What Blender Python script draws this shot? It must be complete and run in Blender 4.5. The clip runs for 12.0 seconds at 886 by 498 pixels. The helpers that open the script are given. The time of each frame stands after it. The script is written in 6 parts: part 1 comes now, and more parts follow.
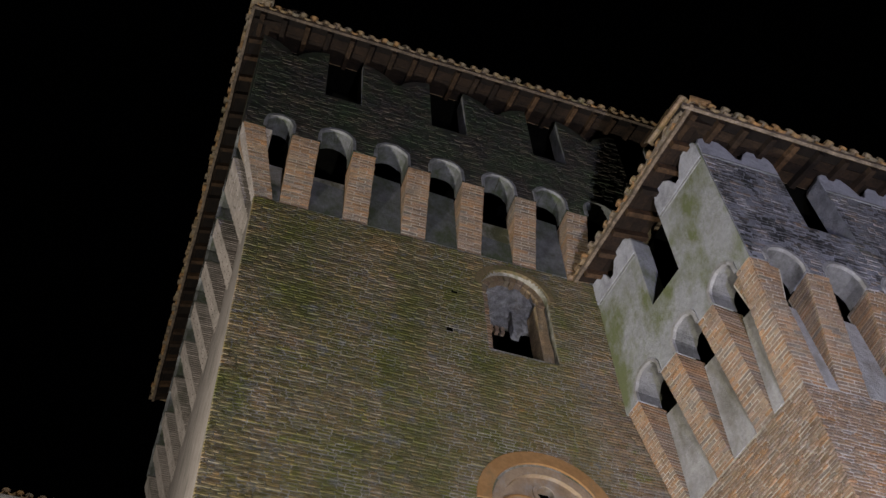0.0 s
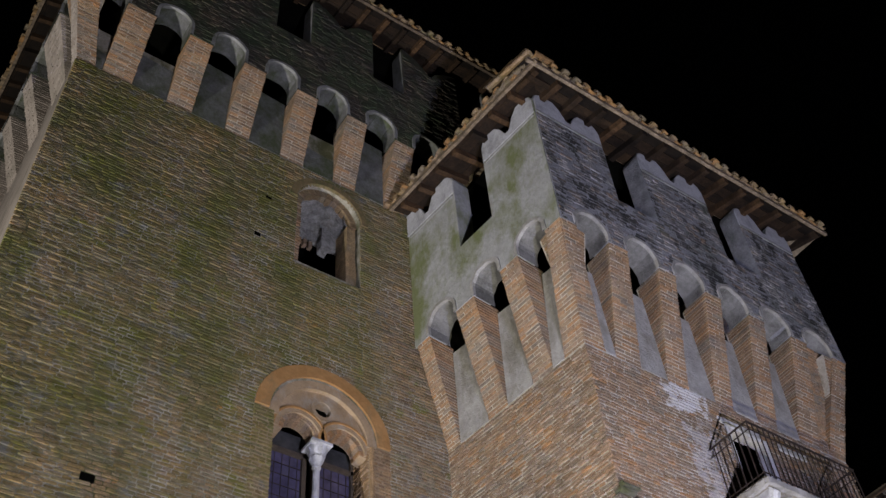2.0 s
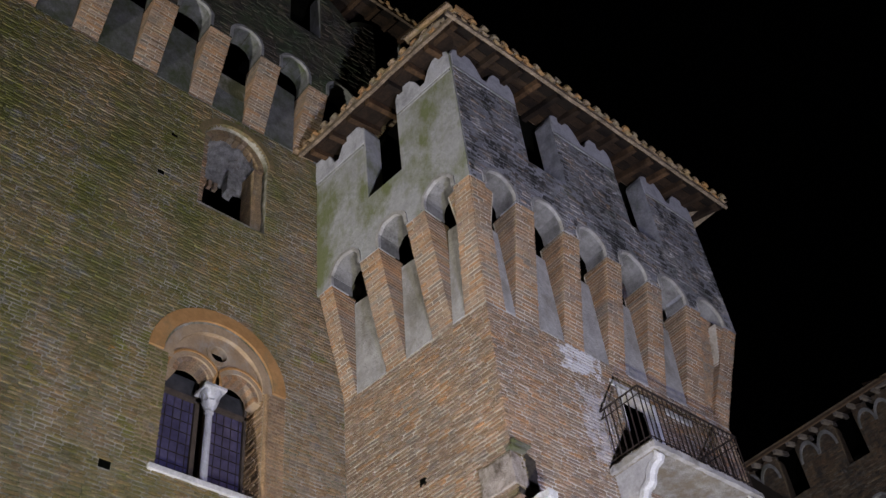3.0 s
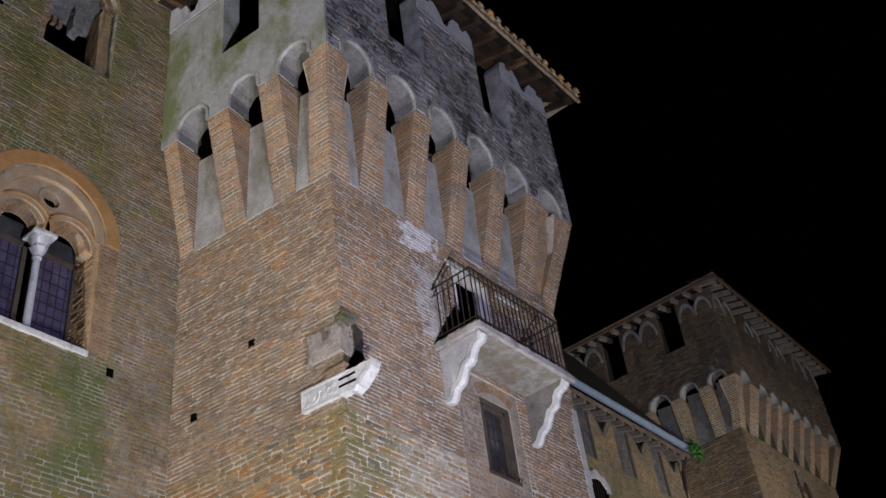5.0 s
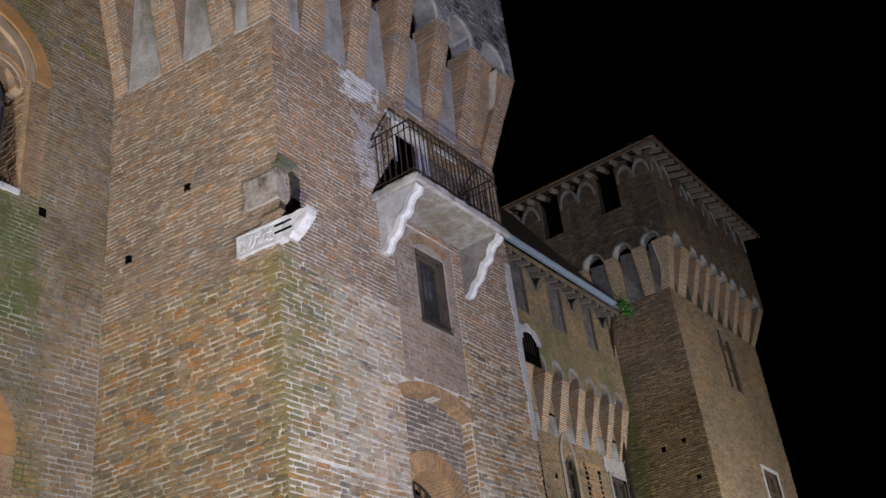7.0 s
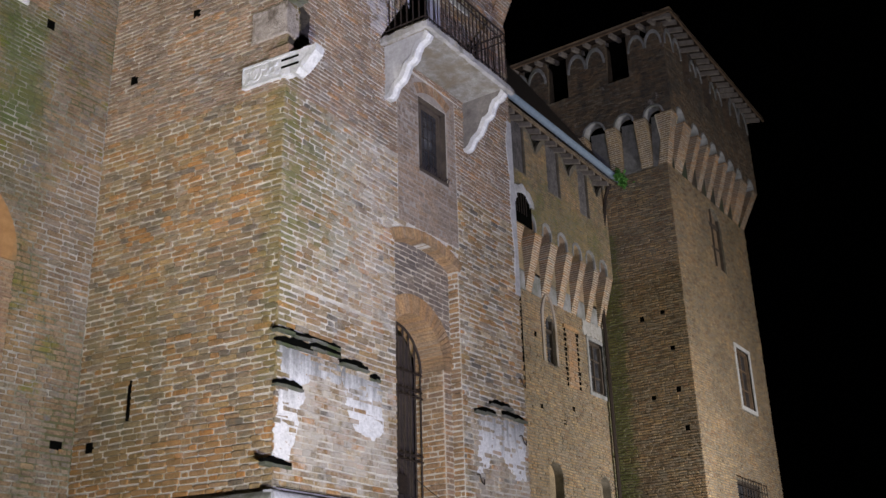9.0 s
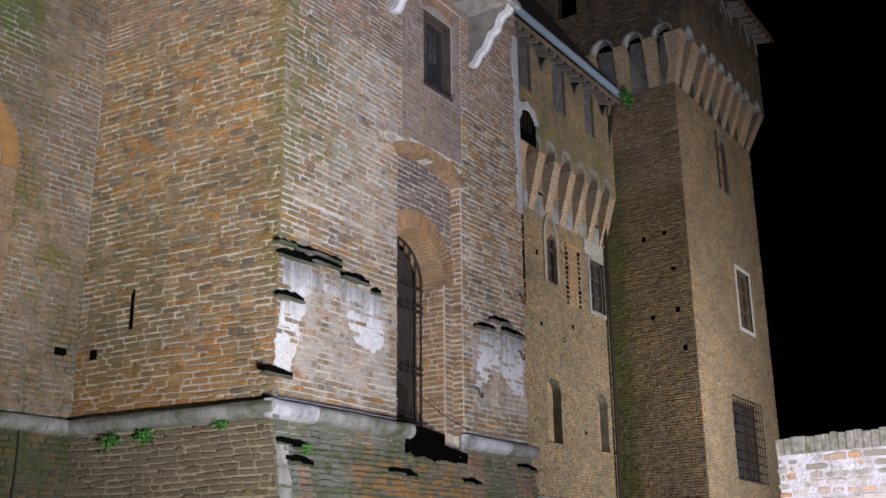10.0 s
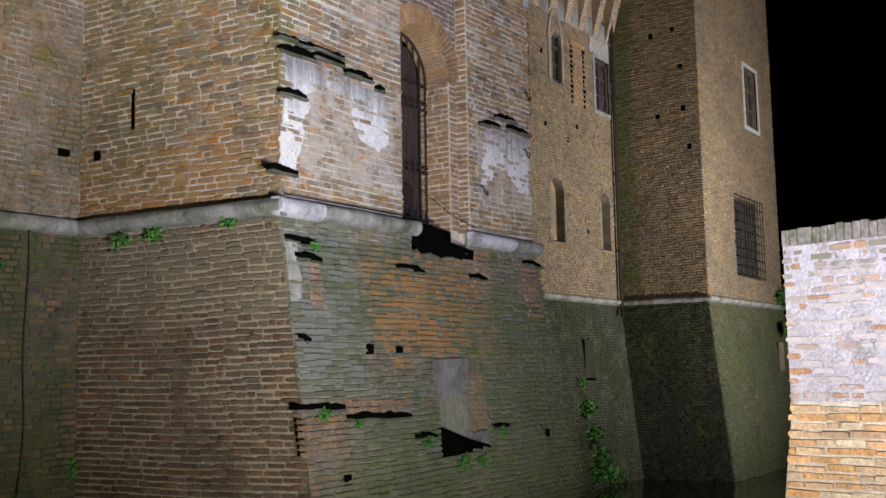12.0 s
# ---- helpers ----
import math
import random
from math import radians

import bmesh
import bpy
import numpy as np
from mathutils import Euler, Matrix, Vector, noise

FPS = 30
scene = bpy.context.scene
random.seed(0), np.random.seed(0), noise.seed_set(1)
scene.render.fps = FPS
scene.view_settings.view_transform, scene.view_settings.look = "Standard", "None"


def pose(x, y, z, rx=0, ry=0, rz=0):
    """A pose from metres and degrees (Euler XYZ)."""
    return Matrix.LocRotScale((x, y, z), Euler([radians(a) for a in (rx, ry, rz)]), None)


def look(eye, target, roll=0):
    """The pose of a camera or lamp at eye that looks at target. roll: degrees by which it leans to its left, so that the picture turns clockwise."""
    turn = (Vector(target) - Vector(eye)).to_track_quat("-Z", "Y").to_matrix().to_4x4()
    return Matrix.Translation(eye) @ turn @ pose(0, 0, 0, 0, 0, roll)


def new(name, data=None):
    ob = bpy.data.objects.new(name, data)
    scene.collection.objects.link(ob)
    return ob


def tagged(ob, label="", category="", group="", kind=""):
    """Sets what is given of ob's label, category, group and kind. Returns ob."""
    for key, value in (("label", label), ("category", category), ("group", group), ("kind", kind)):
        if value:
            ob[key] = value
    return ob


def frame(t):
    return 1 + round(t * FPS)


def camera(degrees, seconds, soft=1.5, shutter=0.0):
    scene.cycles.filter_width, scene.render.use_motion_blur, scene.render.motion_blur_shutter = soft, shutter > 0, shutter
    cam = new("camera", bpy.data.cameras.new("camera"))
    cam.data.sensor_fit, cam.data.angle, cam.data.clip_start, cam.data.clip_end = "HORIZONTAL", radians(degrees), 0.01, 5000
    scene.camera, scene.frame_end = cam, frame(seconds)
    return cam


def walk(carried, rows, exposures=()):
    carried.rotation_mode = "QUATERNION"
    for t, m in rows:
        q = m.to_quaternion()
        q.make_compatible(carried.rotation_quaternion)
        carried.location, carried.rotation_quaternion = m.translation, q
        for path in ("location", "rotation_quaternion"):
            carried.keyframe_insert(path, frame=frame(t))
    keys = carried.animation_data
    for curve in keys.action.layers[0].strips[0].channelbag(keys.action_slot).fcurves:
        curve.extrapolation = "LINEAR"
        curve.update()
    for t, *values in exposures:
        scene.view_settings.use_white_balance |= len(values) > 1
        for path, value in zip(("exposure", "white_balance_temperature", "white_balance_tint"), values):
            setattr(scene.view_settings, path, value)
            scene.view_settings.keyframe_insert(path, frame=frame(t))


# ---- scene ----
cam = camera(46.15, 12.0)
# seconds, eye in metres, heading, pitch and roll in degrees
ROWS = [
    (0.0, -7.293, -6.586, 2.012, -22.35, 54.41, -3.79),
    (0.5, -7.285, -6.570, 2.027, -27.07, 53.53, -4.96),
    (1.0, -7.286, -6.551, 2.005, -32.27, 52.86, -5.61),
    (1.5, -7.338, -6.501, 1.973, -35.55, 51.43, -5.47),
    (2.0, -7.297, -6.515, 1.987, -38.36, 49.44, -5.66),
    (2.5, -7.287, -6.537, 2.012, -42.11, 47.56, -6.57),
    (3.0, -7.245, -6.536, 2.032, -45.25, 46.22, -7.39),
    (5.0, -7.210, -6.782, 1.970, -54.27, 38.01, -7.97),
    (5.5, -7.183, -6.785, 1.937, -55.44, 36.01, -8.08),
    (6.0, -7.164, -6.789, 1.928, -55.78, 33.50, -7.37),
    (6.5, -7.174, -6.806, 1.917, -56.31, 32.07, -7.30),
    (7.0, -7.195, -6.839, 1.890, -56.76, 29.73, -7.35),
    (9.0, -7.338, -6.934, 1.716, -56.26, 21.87, -1.74),
    (9.5, -7.343, -6.953, 1.702, -56.13, 19.67, -0.94),
    (10.0, -7.339, -6.949, 1.686, -55.98, 17.34, -0.60),
    (10.5, -7.335, -6.926, 1.691, -55.63, 14.70, -0.10),
    (11.0, -7.311, -6.892, 1.663, -55.30, 12.60, -0.09),
    (11.5, -7.308, -6.878, 1.657, -55.01, 9.97, -0.55),
    (12.0, -7.294, -6.861, 1.633, -55.75, 6.58, -1.09),
]


def aim(x, y, z, yaw, pitch, roll):
    a, b = radians(yaw), radians(pitch)
    ahead = Vector((-math.sin(a) * math.cos(b), math.cos(a) * math.cos(b), math.sin(b)))
    return look((x, y, z), Vector((x, y, z)) + ahead, roll)


walk(cam, [(r[0], aim(*r[1:])) for r in ROWS])
# ---- night sky and floodlights ----
world = bpy.data.worlds.new("night")
scene.world = world
world.use_nodes = True
world.node_tree.nodes["Background"].inputs[0].default_value = (0.55, 0.6, 0.75, 1)
world.node_tree.nodes["Background"].inputs[1].default_value = 0.0002


def flood(name, eye, target, power, size, colour, spread=150):
    data = bpy.data.lights.new(name, "AREA")
    data.energy, data.size, data.color = power, size, colour
    data.spread = radians(spread)
    ob = new(name, data)
    ob.matrix_world = look(eye, target)
    return ob


WARM = (1.0, 0.96, 0.95)
COOL = (1.0, 0.975, 0.8)
flood("floodlight", (-4.2, -6.0, 0.15), (1.6, 0.0, 9.4), 545, 0.2, COOL, 120)
flood("floodlight", (-4.3, -8.6, 0.12), (2.0, 0.0, 10.6), 590, 0.25, (0.95, 0.97, 1.55), 96)
flood("floodlight", (-13.6, 1.0, 0.1), (-6.0, 3.4, 14.0), 760, 0.25, (1.0, 0.96, 0.9), 95)
flood("floodlight", (14.2, -9.4, -0.2), (17.6, 3.0, 6.4), 700, 0.25, WARM, 78)
flood("floodlight", (-3.6, -8.4, 0.2), (0.8, -5.0, 0.4), 38, 0.25, (1.0, 0.93, 0.84), 70)
scene.view_settings.exposure = 0.0


# ---- materials ----
def material(name):
    m = bpy.data.materials.new(name)
    m.use_nodes = True
    t = m.node_tree
    return m, t, t.nodes["Principled BSDF"]


def node(t, kind, **values):
    n = t.nodes.new(kind)
    for k, v in values.items():
        if k in n.inputs:
            n.inputs[k].default_value = v
    return n


def ramp(t, source, stops):
    r = t.nodes.new("ShaderNodeValToRGB")
    while len(r.color_ramp.elements) < len(stops):
        r.color_ramp.elements.new(0.5)
    for e, (p, c) in zip(r.color_ramp.elements, stops):
        e.position, e.color = p, (*c, 1)
    t.links.new(source, r.inputs[0])
    return r.outputs[0]


def mix(t, a, b, factor, mode="MIX"):
    m = t.nodes.new("ShaderNodeMix")
    m.data_type, m.blend_type = "RGBA", mode
    for socket, value in ((m.inputs[0], factor), (m.inputs[6], a), (m.inputs[7], b)):
        if isinstance(value, (int, float)):
            socket.default_value = value
        elif isinstance(value, tuple):
            socket.default_value = (*value, 1)
        else:
            t.links.new(value, socket)
    return m.outputs[2]


def noise_at(t, scale, detail=4.0, rough=0.6, stretch=None, offset=(0, 0, 0)):
    """World-scale noise, so that stains run across joints and pieces."""
    g = t.nodes.new("ShaderNodeNewGeometry")
    mp = t.nodes.new("ShaderNodeMapping")
    mp.inputs["Scale"].default_value = stretch or (1, 1, 1)
    mp.inputs["Location"].default_value = offset
    t.links.new(g.outputs["Position"], mp.inputs[0])
    n = node(t, "ShaderNodeTexNoise", Scale=scale, Detail=detail, Roughness=rough)
    t.links.new(mp.outputs[0], n.inputs["Vector"])
    return n.outputs["Fac"]


def bumped(t, bsdf, height, strength, distance):
    b = node(t, "ShaderNodeBump", Strength=strength, Distance=distance)
    t.links.new(height, b.inputs["Height"])
    t.links.new(b.outputs[0], bsdf.inputs["Normal"])


def piece_random(t):
    """One number a piece: for loose objects and for islands of a joined mesh."""
    g, o = t.nodes.new("ShaderNodeNewGeometry"), t.nodes.new("ShaderNodeObjectInfo")
    a = t.nodes.new("ShaderNodeMath")
    a.operation = "ADD"
    f = t.nodes.new("ShaderNodeMath")
    f.operation = "FRACT"
    t.links.new(g.outputs["Random Per Island"], a.inputs[0])
    t.links.new(o.outputs["Random"], a.inputs[1])
    t.links.new(a.outputs[0], f.inputs[0])
    return f.outputs[0]


def math_node(t, op, a, b=0.0):
    n = t.nodes.new("ShaderNodeMath")
    n.operation, n.use_clamp = op, False
    for socket, value in ((n.inputs[0], a), (n.inputs[1], b)):
        if isinstance(value, (int, float)):
            socket.default_value = value
        else:
            t.links.new(value, socket)
    return n.outputs[0]


def zone(t, lo, hi, soft=0.15, wobble=0.35, scale=5.0):
    """1 inside a box of the place, with an edge frayed by noise: for limewash, algae and cleaned stretches."""
    g = t.nodes.new("ShaderNodeNewGeometry")
    x = t.nodes.new("ShaderNodeSeparateXYZ")
    t.links.new(g.outputs["Position"], x.inputs[0])
    inside = None
    for axis in range(3):
        if lo[axis] is None:
            continue
        c, h = (lo[axis] + hi[axis]) / 2, (hi[axis] - lo[axis]) / 2
        d = math_node(t, "SUBTRACT", h, math_node(t, "ABSOLUTE", math_node(t, "SUBTRACT", x.outputs[axis], c)))
        inside = d if inside is None else math_node(t, "MINIMUM", inside, d)
    n = math_node(t, "MULTIPLY", math_node(t, "SUBTRACT", noise_at(t, scale, 7, 0.7), 0.5), 2 * wobble)
    edge = math_node(t, "ADD", inside, n)
    m = node(t, "ShaderNodeMapRange")
    m.inputs["From Min"].default_value, m.inputs["From Max"].default_value = -soft / 2, soft / 2
    t.links.new(edge, m.inputs["Value"])
    return m.outputs[0]


def brick_material(name, palette, moss=(0.62, 0.75), moss_colour=(0.07, 0.085, 0.025), bloom=(0.72, 0.85), soot=(0.7, 0.9), offset=(0, 0, 0), clean=(), zones=(), lichen=None, bare=None, lime=(0.33, 0.285, 0.225)):
    """zones: rows of box from, box to, colour, strength, softness, wobble; clean: boxes where no moss grows; bare: share of pieces that shed the zones' coating."""
    m, t, bsdf = material(name)
    n = len(palette)
    base = ramp(t, piece_random(t), [((i + 0.5) / n, c) for i, c in enumerate(palette)])
    grain = noise_at(t, 38, 6, 0.75)
    base = mix(t, base, ramp(t, grain, [(0.3, (0.35, 0.35, 0.35)), (0.5, (0.95, 0.95, 0.95)), (0.72, (1.45, 1.42, 1.4))]), 0.85, "MULTIPLY")
    mid = ramp(t, noise_at(t, 7, 5, 0.7, offset=offset), [(0.32, (0.6, 0.6, 0.62)), (0.68, (1.25, 1.22, 1.18))])
    base = mix(t, base, mid, 0.8, "MULTIPLY")
    patch = ramp(t, noise_at(t, 0.9, 5, 0.65, offset=offset), [(0.28, (0.6, 0.6, 0.62)), (0.5, (0.95, 0.93, 0.9)), (0.72, (1.3, 1.12, 0.92))])
    base = mix(t, base, patch, 0.9, "MULTIPLY")
    smear = ramp(t, noise_at(t, 11, 8, 0.78, (1, 1, 1.6), (2, 4, 9)), [(0.6, (0, 0, 0)), (0.7, (0.7, 0.7, 0.7))])
    base = mix(t, base, lime, smear)
    sootf = ramp(t, noise_at(t, 1.6, 6, 0.7, (1, 1, 0.5), (7, 3, 1)), [(soot[0], (0, 0, 0)), (soot[1], (1, 1, 1))])
    base = mix(t, base, (0.035, 0.035, 0.035), sootf)
    bloomf = ramp(t, noise_at(t, 2.3, 7, 0.75, (1, 1, 0.8), (3, 9, 4)), [(bloom[0], (0, 0, 0)), (bloom[1], (0.8, 0.8, 0.8))])
    base = mix(t, base, (0.45, 0.43, 0.41), bloomf)
    mossf = ramp(t, noise_at(t, 1.3, 8, 0.78, (1, 1, 0.7), offset), [(moss[0], (0, 0, 0)), (moss[1], (0.85, 0.85, 0.85))])
    for lo, hi in clean:
        mossf = math_node(t, "MULTIPLY", mossf, math_node(t, "SUBTRACT", 1.0, zone(t, lo, hi, 1.2, 0.6, 1.5)))
    base = mix(t, base, moss_colour, mossf)
    if lichen:
        for colour, lo, hi, scale in lichen:
            f = ramp(t, noise_at(t, scale, 7, 0.72, (1, 1, 1.3), (offset[0] + 11 * scale, 5, 2)), [(lo, (0, 0, 0)), (hi, (0.8, 0.8, 0.8))])
            base = mix(t, base, colour, f)
    keep = ramp(t, piece_random(t), [(bare - 0.04, (0.12, 0.12, 0.12)), (bare + 0.12, (1, 1, 1))]) if bare else 1.0
    for lo, hi, colour, strength, soft, wobble in zones:
        base = mix(t, base, colour, math_node(t, "MULTIPLY", keep, math_node(t, "MULTIPLY", zone(t, lo, hi, soft, wobble), strength)))
    t.links.new(base, bsdf.inputs["Base Color"])
    bsdf.inputs["Roughness"].default_value = 0.88
    bsdf.inputs["Specular IOR Level"].default_value = 0.25
    bumped(t, bsdf, grain, 1.0, 0.014)
    return m


def plain_material(name, a, b, scale=6.0, rough=0.85, metal=0.0, bump=0.4, distance=0.008, stain=None, stain_range=(0.55, 0.75), stain_scale=1.5, shine=0.3):
    m, t, bsdf = material(name)
    fine = noise_at(t, scale * 5, 6, 0.7)
    base = ramp(t, noise_at(t, scale, 6, 0.7), [(0.3, a), (0.7, b)])
    base = mix(t, base, ramp(t, fine, [(0.3, (0.7, 0.7, 0.7)), (0.7, (1.2, 1.2, 1.2))]), 0.6, "MULTIPLY")
    if stain:
        f = ramp(t, noise_at(t, stain_scale, 7, 0.72, (1, 1, 0.6)), [(stain_range[0], (0, 0, 0)), (stain_range[1], (1, 1, 1))])
        base = mix(t, base, stain, f)
    t.links.new(base, bsdf.inputs["Base Color"])
    bsdf.inputs["Roughness"].default_value = rough
    bsdf.inputs["Metallic"].default_value = metal
    bsdf.inputs["Specular IOR Level"].default_value = shine
    bumped(t, bsdf, fine, bump, distance)
    return m


ORANGE, TAN, BROWN, GREY, DARK, PINK = (0.335, 0.2, 0.09), (0.305, 0.23, 0.132), (0.255, 0.185, 0.11), (0.24, 0.205, 0.148), (0.16, 0.135, 0.105), (0.3, 0.222, 0.145)
MOSS_Y = (0.13, 0.12, 0.035)
CORNER_MOSS = ((-0.05, -0.12, 4.4), (0.24, 0.05, 8.9), MOSS_Y, 0.55, 0.15, 0.4)
RUST, OCHRE, SLATE, MAUVE, CREAM = (0.37, 0.195, 0.07), (0.34, 0.24, 0.115), (0.155, 0.142, 0.122), (0.26, 0.21, 0.155), (0.42, 0.36, 0.255)
BRICK_L = brick_material("warm_brick", [OCHRE, BROWN, RUST, MAUVE, TAN, DARK, OCHRE, GREY, ORANGE, BROWN, RUST, TAN], (0.6, 0.74), (0.105, 0.1, 0.045), lichen=[((0.34, 0.17, 0.06), 0.62, 0.72, 1.5), ((0.36, 0.32, 0.28), 0.6, 0.7, 2.1), ((0.13, 0.12, 0.085), 0.57, 0.68, 3.1)], lime=(0.3, 0.25, 0.18), zones=[
    ((None, -0.12, 4.4), (None, 0.2, 8.9), MOSS_Y, 0.5, 0.15, 0.4),
    ((None, 0.6, 3.2), (None, 2.9, 3.95), (0.37, 0.185, 0.06), 0.5, 0.3, 0.7),
    ((None, 1.5, 3.6), (None, 2.5, 5.6), (0.105, 0.1, 0.045), 0.5, 0.5, 1.3)])
BRICK_B = brick_material("weathered_brick", [TAN, MAUVE, OCHRE, SLATE, CREAM, GREY, ORANGE, TAN, MAUVE, RUST, CREAM, BROWN, CREAM], (0.6, 0.74), (0.1, 0.105, 0.04), lichen=[((0.33, 0.19, 0.09), 0.64, 0.76, 1.3), ((0.42, 0.4, 0.36), 0.58, 0.7, 2.1)], lime=(0.44, 0.41, 0.36), zones=[
    CORNER_MOSS,
    ((0.1, -0.1, 5.9), (1.2, 0.06, 7.5), (0.12, 0.125, 0.04), 0.55, 0.3, 1.3),
    ((0.3, -0.1, 3.6), (1.9, 0.06, 4.6), (0.5, 0.47, 0.43), 0.55, 0.3, 1.3),
    ((3.6, -0.1, 3.7), (4.9, 0.06, 4.6), (0.5, 0.47, 0.43), 0.5, 0.3, 1.0),
    ((0.9, -0.1, 5.4), (1.95, 0.06, 8.6), (0.44, 0.42, 0.39), 0.4, 0.4, 1.6),
    ((1.3, -0.1, 10.72), (2.0, 0.06, 11.15), (0.5, 0.49, 0.5), 0.95, 0.05, 0.5),
    ((1.5, -0.1, 9.3), (2.1, 0.06, 10.4), (0.42, 0.41, 0.43), 0.6, 0.1, 0.7)])
BRICK_A = brick_material("mossy_brick", [BROWN, MAUVE, (0.215, 0.15, 0.085), (0.28, 0.205, 0.12), (0.22, 0.155, 0.095), GREY, (0.23, 0.185, 0.14)], (0.36, 0.6), (0.075, 0.085, 0.014), (0.8, 0.95), (0.62, 0.8), (2, 0, 5), clean=[((-1.5, 1, 2), (1, 4, 14.5))], lime=(0.24, 0.21, 0.15), lichen=[((0.3, 0.15, 0.04), 0.63, 0.7, 3.4), ((0.12, 0.125, 0.02), 0.56, 0.66, 1.9), ((0.13, 0.13, 0.13), 0.58, 0.66, 2.7)], zones=[((-1.75, 2, 7.4), (-1.2, 3, 9.0), (0.06, 0.1, 0.02), 0.6, 0.3, 0.6)])
BRICK_U = brick_material("tan_upper_brick", [(0.3, 0.225, 0.152), (0.255, 0.205, 0.165), (0.3, 0.215, 0.152), (0.25, 0.18, 0.125), (0.28, 0.2, 0.138), (0.235, 0.205, 0.168), (0.33, 0.205, 0.115)], (0.66, 0.8), (0.105, 0.1, 0.045), lime=(0.36, 0.32, 0.26), lichen=[((0.33, 0.19, 0.09), 0.64, 0.74, 1.5), ((0.38, 0.36, 0.33), 0.6, 0.7, 2.3)], zones=[((-0.05, -0.12, 7.7), (0.24, 0.05, 8.9), MOSS_Y, 0.55, 0.15, 0.4), ((1.3, -0.1, 10.72), (2.0, 0.06, 11.15), (0.5, 0.49, 0.5), 0.95, 0.05, 0.5), ((1.5, -0.1, 9.3), (2.1, 0.06, 10.4), (0.42, 0.41, 0.43), 0.6, 0.1, 0.7)])
BRICK_PIER = brick_material("corbel_brick", [(0.3, 0.225, 0.15), (0.26, 0.205, 0.165), (0.335, 0.2, 0.105), (0.25, 0.18, 0.122), (0.3, 0.215, 0.15), (0.34, 0.22, 0.13), (0.24, 0.205, 0.165)], (0.72, 0.9))
BRICK_DARK = brick_material("blackened_brick", [(0.05, 0.044, 0.038), (0.085, 0.066, 0.052), (0.13, 0.11, 0.085), (0.045, 0.042, 0.036), (0.075, 0.067, 0.056)], (0.42, 0.62), (0.042, 0.062, 0.03), (0.7, 0.88), (0.45, 0.7), (4, 1, 2), lime=(0.12, 0.12, 0.105))
BRICK_FAR = brick_material("old_brick", [BROWN, TAN, MAUVE, BROWN, GREY, (0.21, 0.145, 0.09)], (0.68, 0.8), (0.05, 0.07, 0.02), zones=[((17.0, 3.75, 3.3), (17.3, 4.5, 12.5), (0.07, 0.095, 0.02), 0.7, 0.2, 0.5)])
BRICK_SCARP = brick_material("algae_brick", [(0.19, 0.19, 0.16), (0.22, 0.2, 0.16), DARK, (0.16, 0.17, 0.14), BROWN, (0.23, 0.225, 0.205), SLATE, (0.2, 0.21, 0.18)], (0.4, 0.6), (0.095, 0.12, 0.055), (0.66, 0.82), (0.6, 0.8), (1, 8, 3), bare=0.3, lime=(0.24, 0.24, 0.2), lichen=[((0.09, 0.135, 0.02), 0.6, 0.68, 1.4), ((0.2, 0.215, 0.22), 0.55, 0.68, 2.9), ((0.03, 0.035, 0.018), 0.6, 0.7, 3.7), ((0.36, 0.17, 0.05), 0.66, 0.71, 4.3)], zones=[
    ((1.2, -2, 1.7), (3.6, 0.5, 2.8), (0.34, 0.18, 0.06), 0.75, 0.3, 1.3),
    ((-0.2, -2, 0.4), (0.6, 0.5, 1.25), (0.26, 0.17, 0.11), 0.6, 0.3, 0.7),
    ((3.3, -2, 2.5), (4.95, 0.5, 3.2), (0.25, 0.2, 0.16), 0.5, 0.3, 0.8),
    ((2.8, -2, -0.5), (6.0, 0.5, 2.4), (0.125, 0.16, 0.075), 0.55, 0.4, 1.5),
    ((0.3, -2, -2), (6.0, 0.5, 0.8), (0.14, 0.18, 0.07), 0.5, 0.4, 1.2),
    ((-0.2, -2, 1.4), (1.0, 0.5, 3.1), (0.2, 0.215, 0.2), 0.6, 0.3, 1.2)])
BRICK_WALL = brick_material("chalky_brick", [(0.4, 0.2, 0.085), (0.34, 0.23, 0.15), (0.42, 0.27, 0.14), (0.46, 0.23, 0.09), (0.3, 0.22, 0.15), (0.42, 0.29, 0.17)], (0.76, 0.85), (0.07, 0.1, 0.03), (0.8, 0.9), (0.8, 0.95), lichen=[((0.46, 0.42, 0.42), 0.55, 0.66, 5), ((0.2, 0.18, 0.15), 0.6, 0.7, 7)], bare=0.16, zones=[
    ((-1, -14, 1.32), (3, -3, 6), (0.46, 0.425, 0.44), 0.8, 0.3, 0.8),
    ((-1, -14, 1.9), (3, -3, 2.6), (0.26, 0.235, 0.2), 0.5, 0.5, 1.2),
    ((-1, -14, 2.3), (3, -3, 3.3), (0.14, 0.13, 0.09), 0.8, 0.15, 0.45)])
BRICK_BARE = brick_material("bare_orange_brick", [(0.58, 0.34, 0.15), (0.6, 0.43, 0.27), (0.66, 0.56, 0.4), (0.52, 0.29, 0.12), (0.6, 0.39, 0.2), (0.56, 0.46, 0.33), (0.42, 0.29, 0.19)], (0.74, 0.86), (0.09, 0.1, 0.03), (0.66, 0.8), (0.82, 0.95), lime=(0.52, 0.47, 0.4))
MORTAR = plain_material("lime_mortar", (0.44, 0.41, 0.35), (0.64, 0.6, 0.53), 9, 0.95, stain=(0.28, 0.225, 0.155), stain_range=(0.48, 0.7), stain_scale=2.2, bump=1.0, distance=0.02)
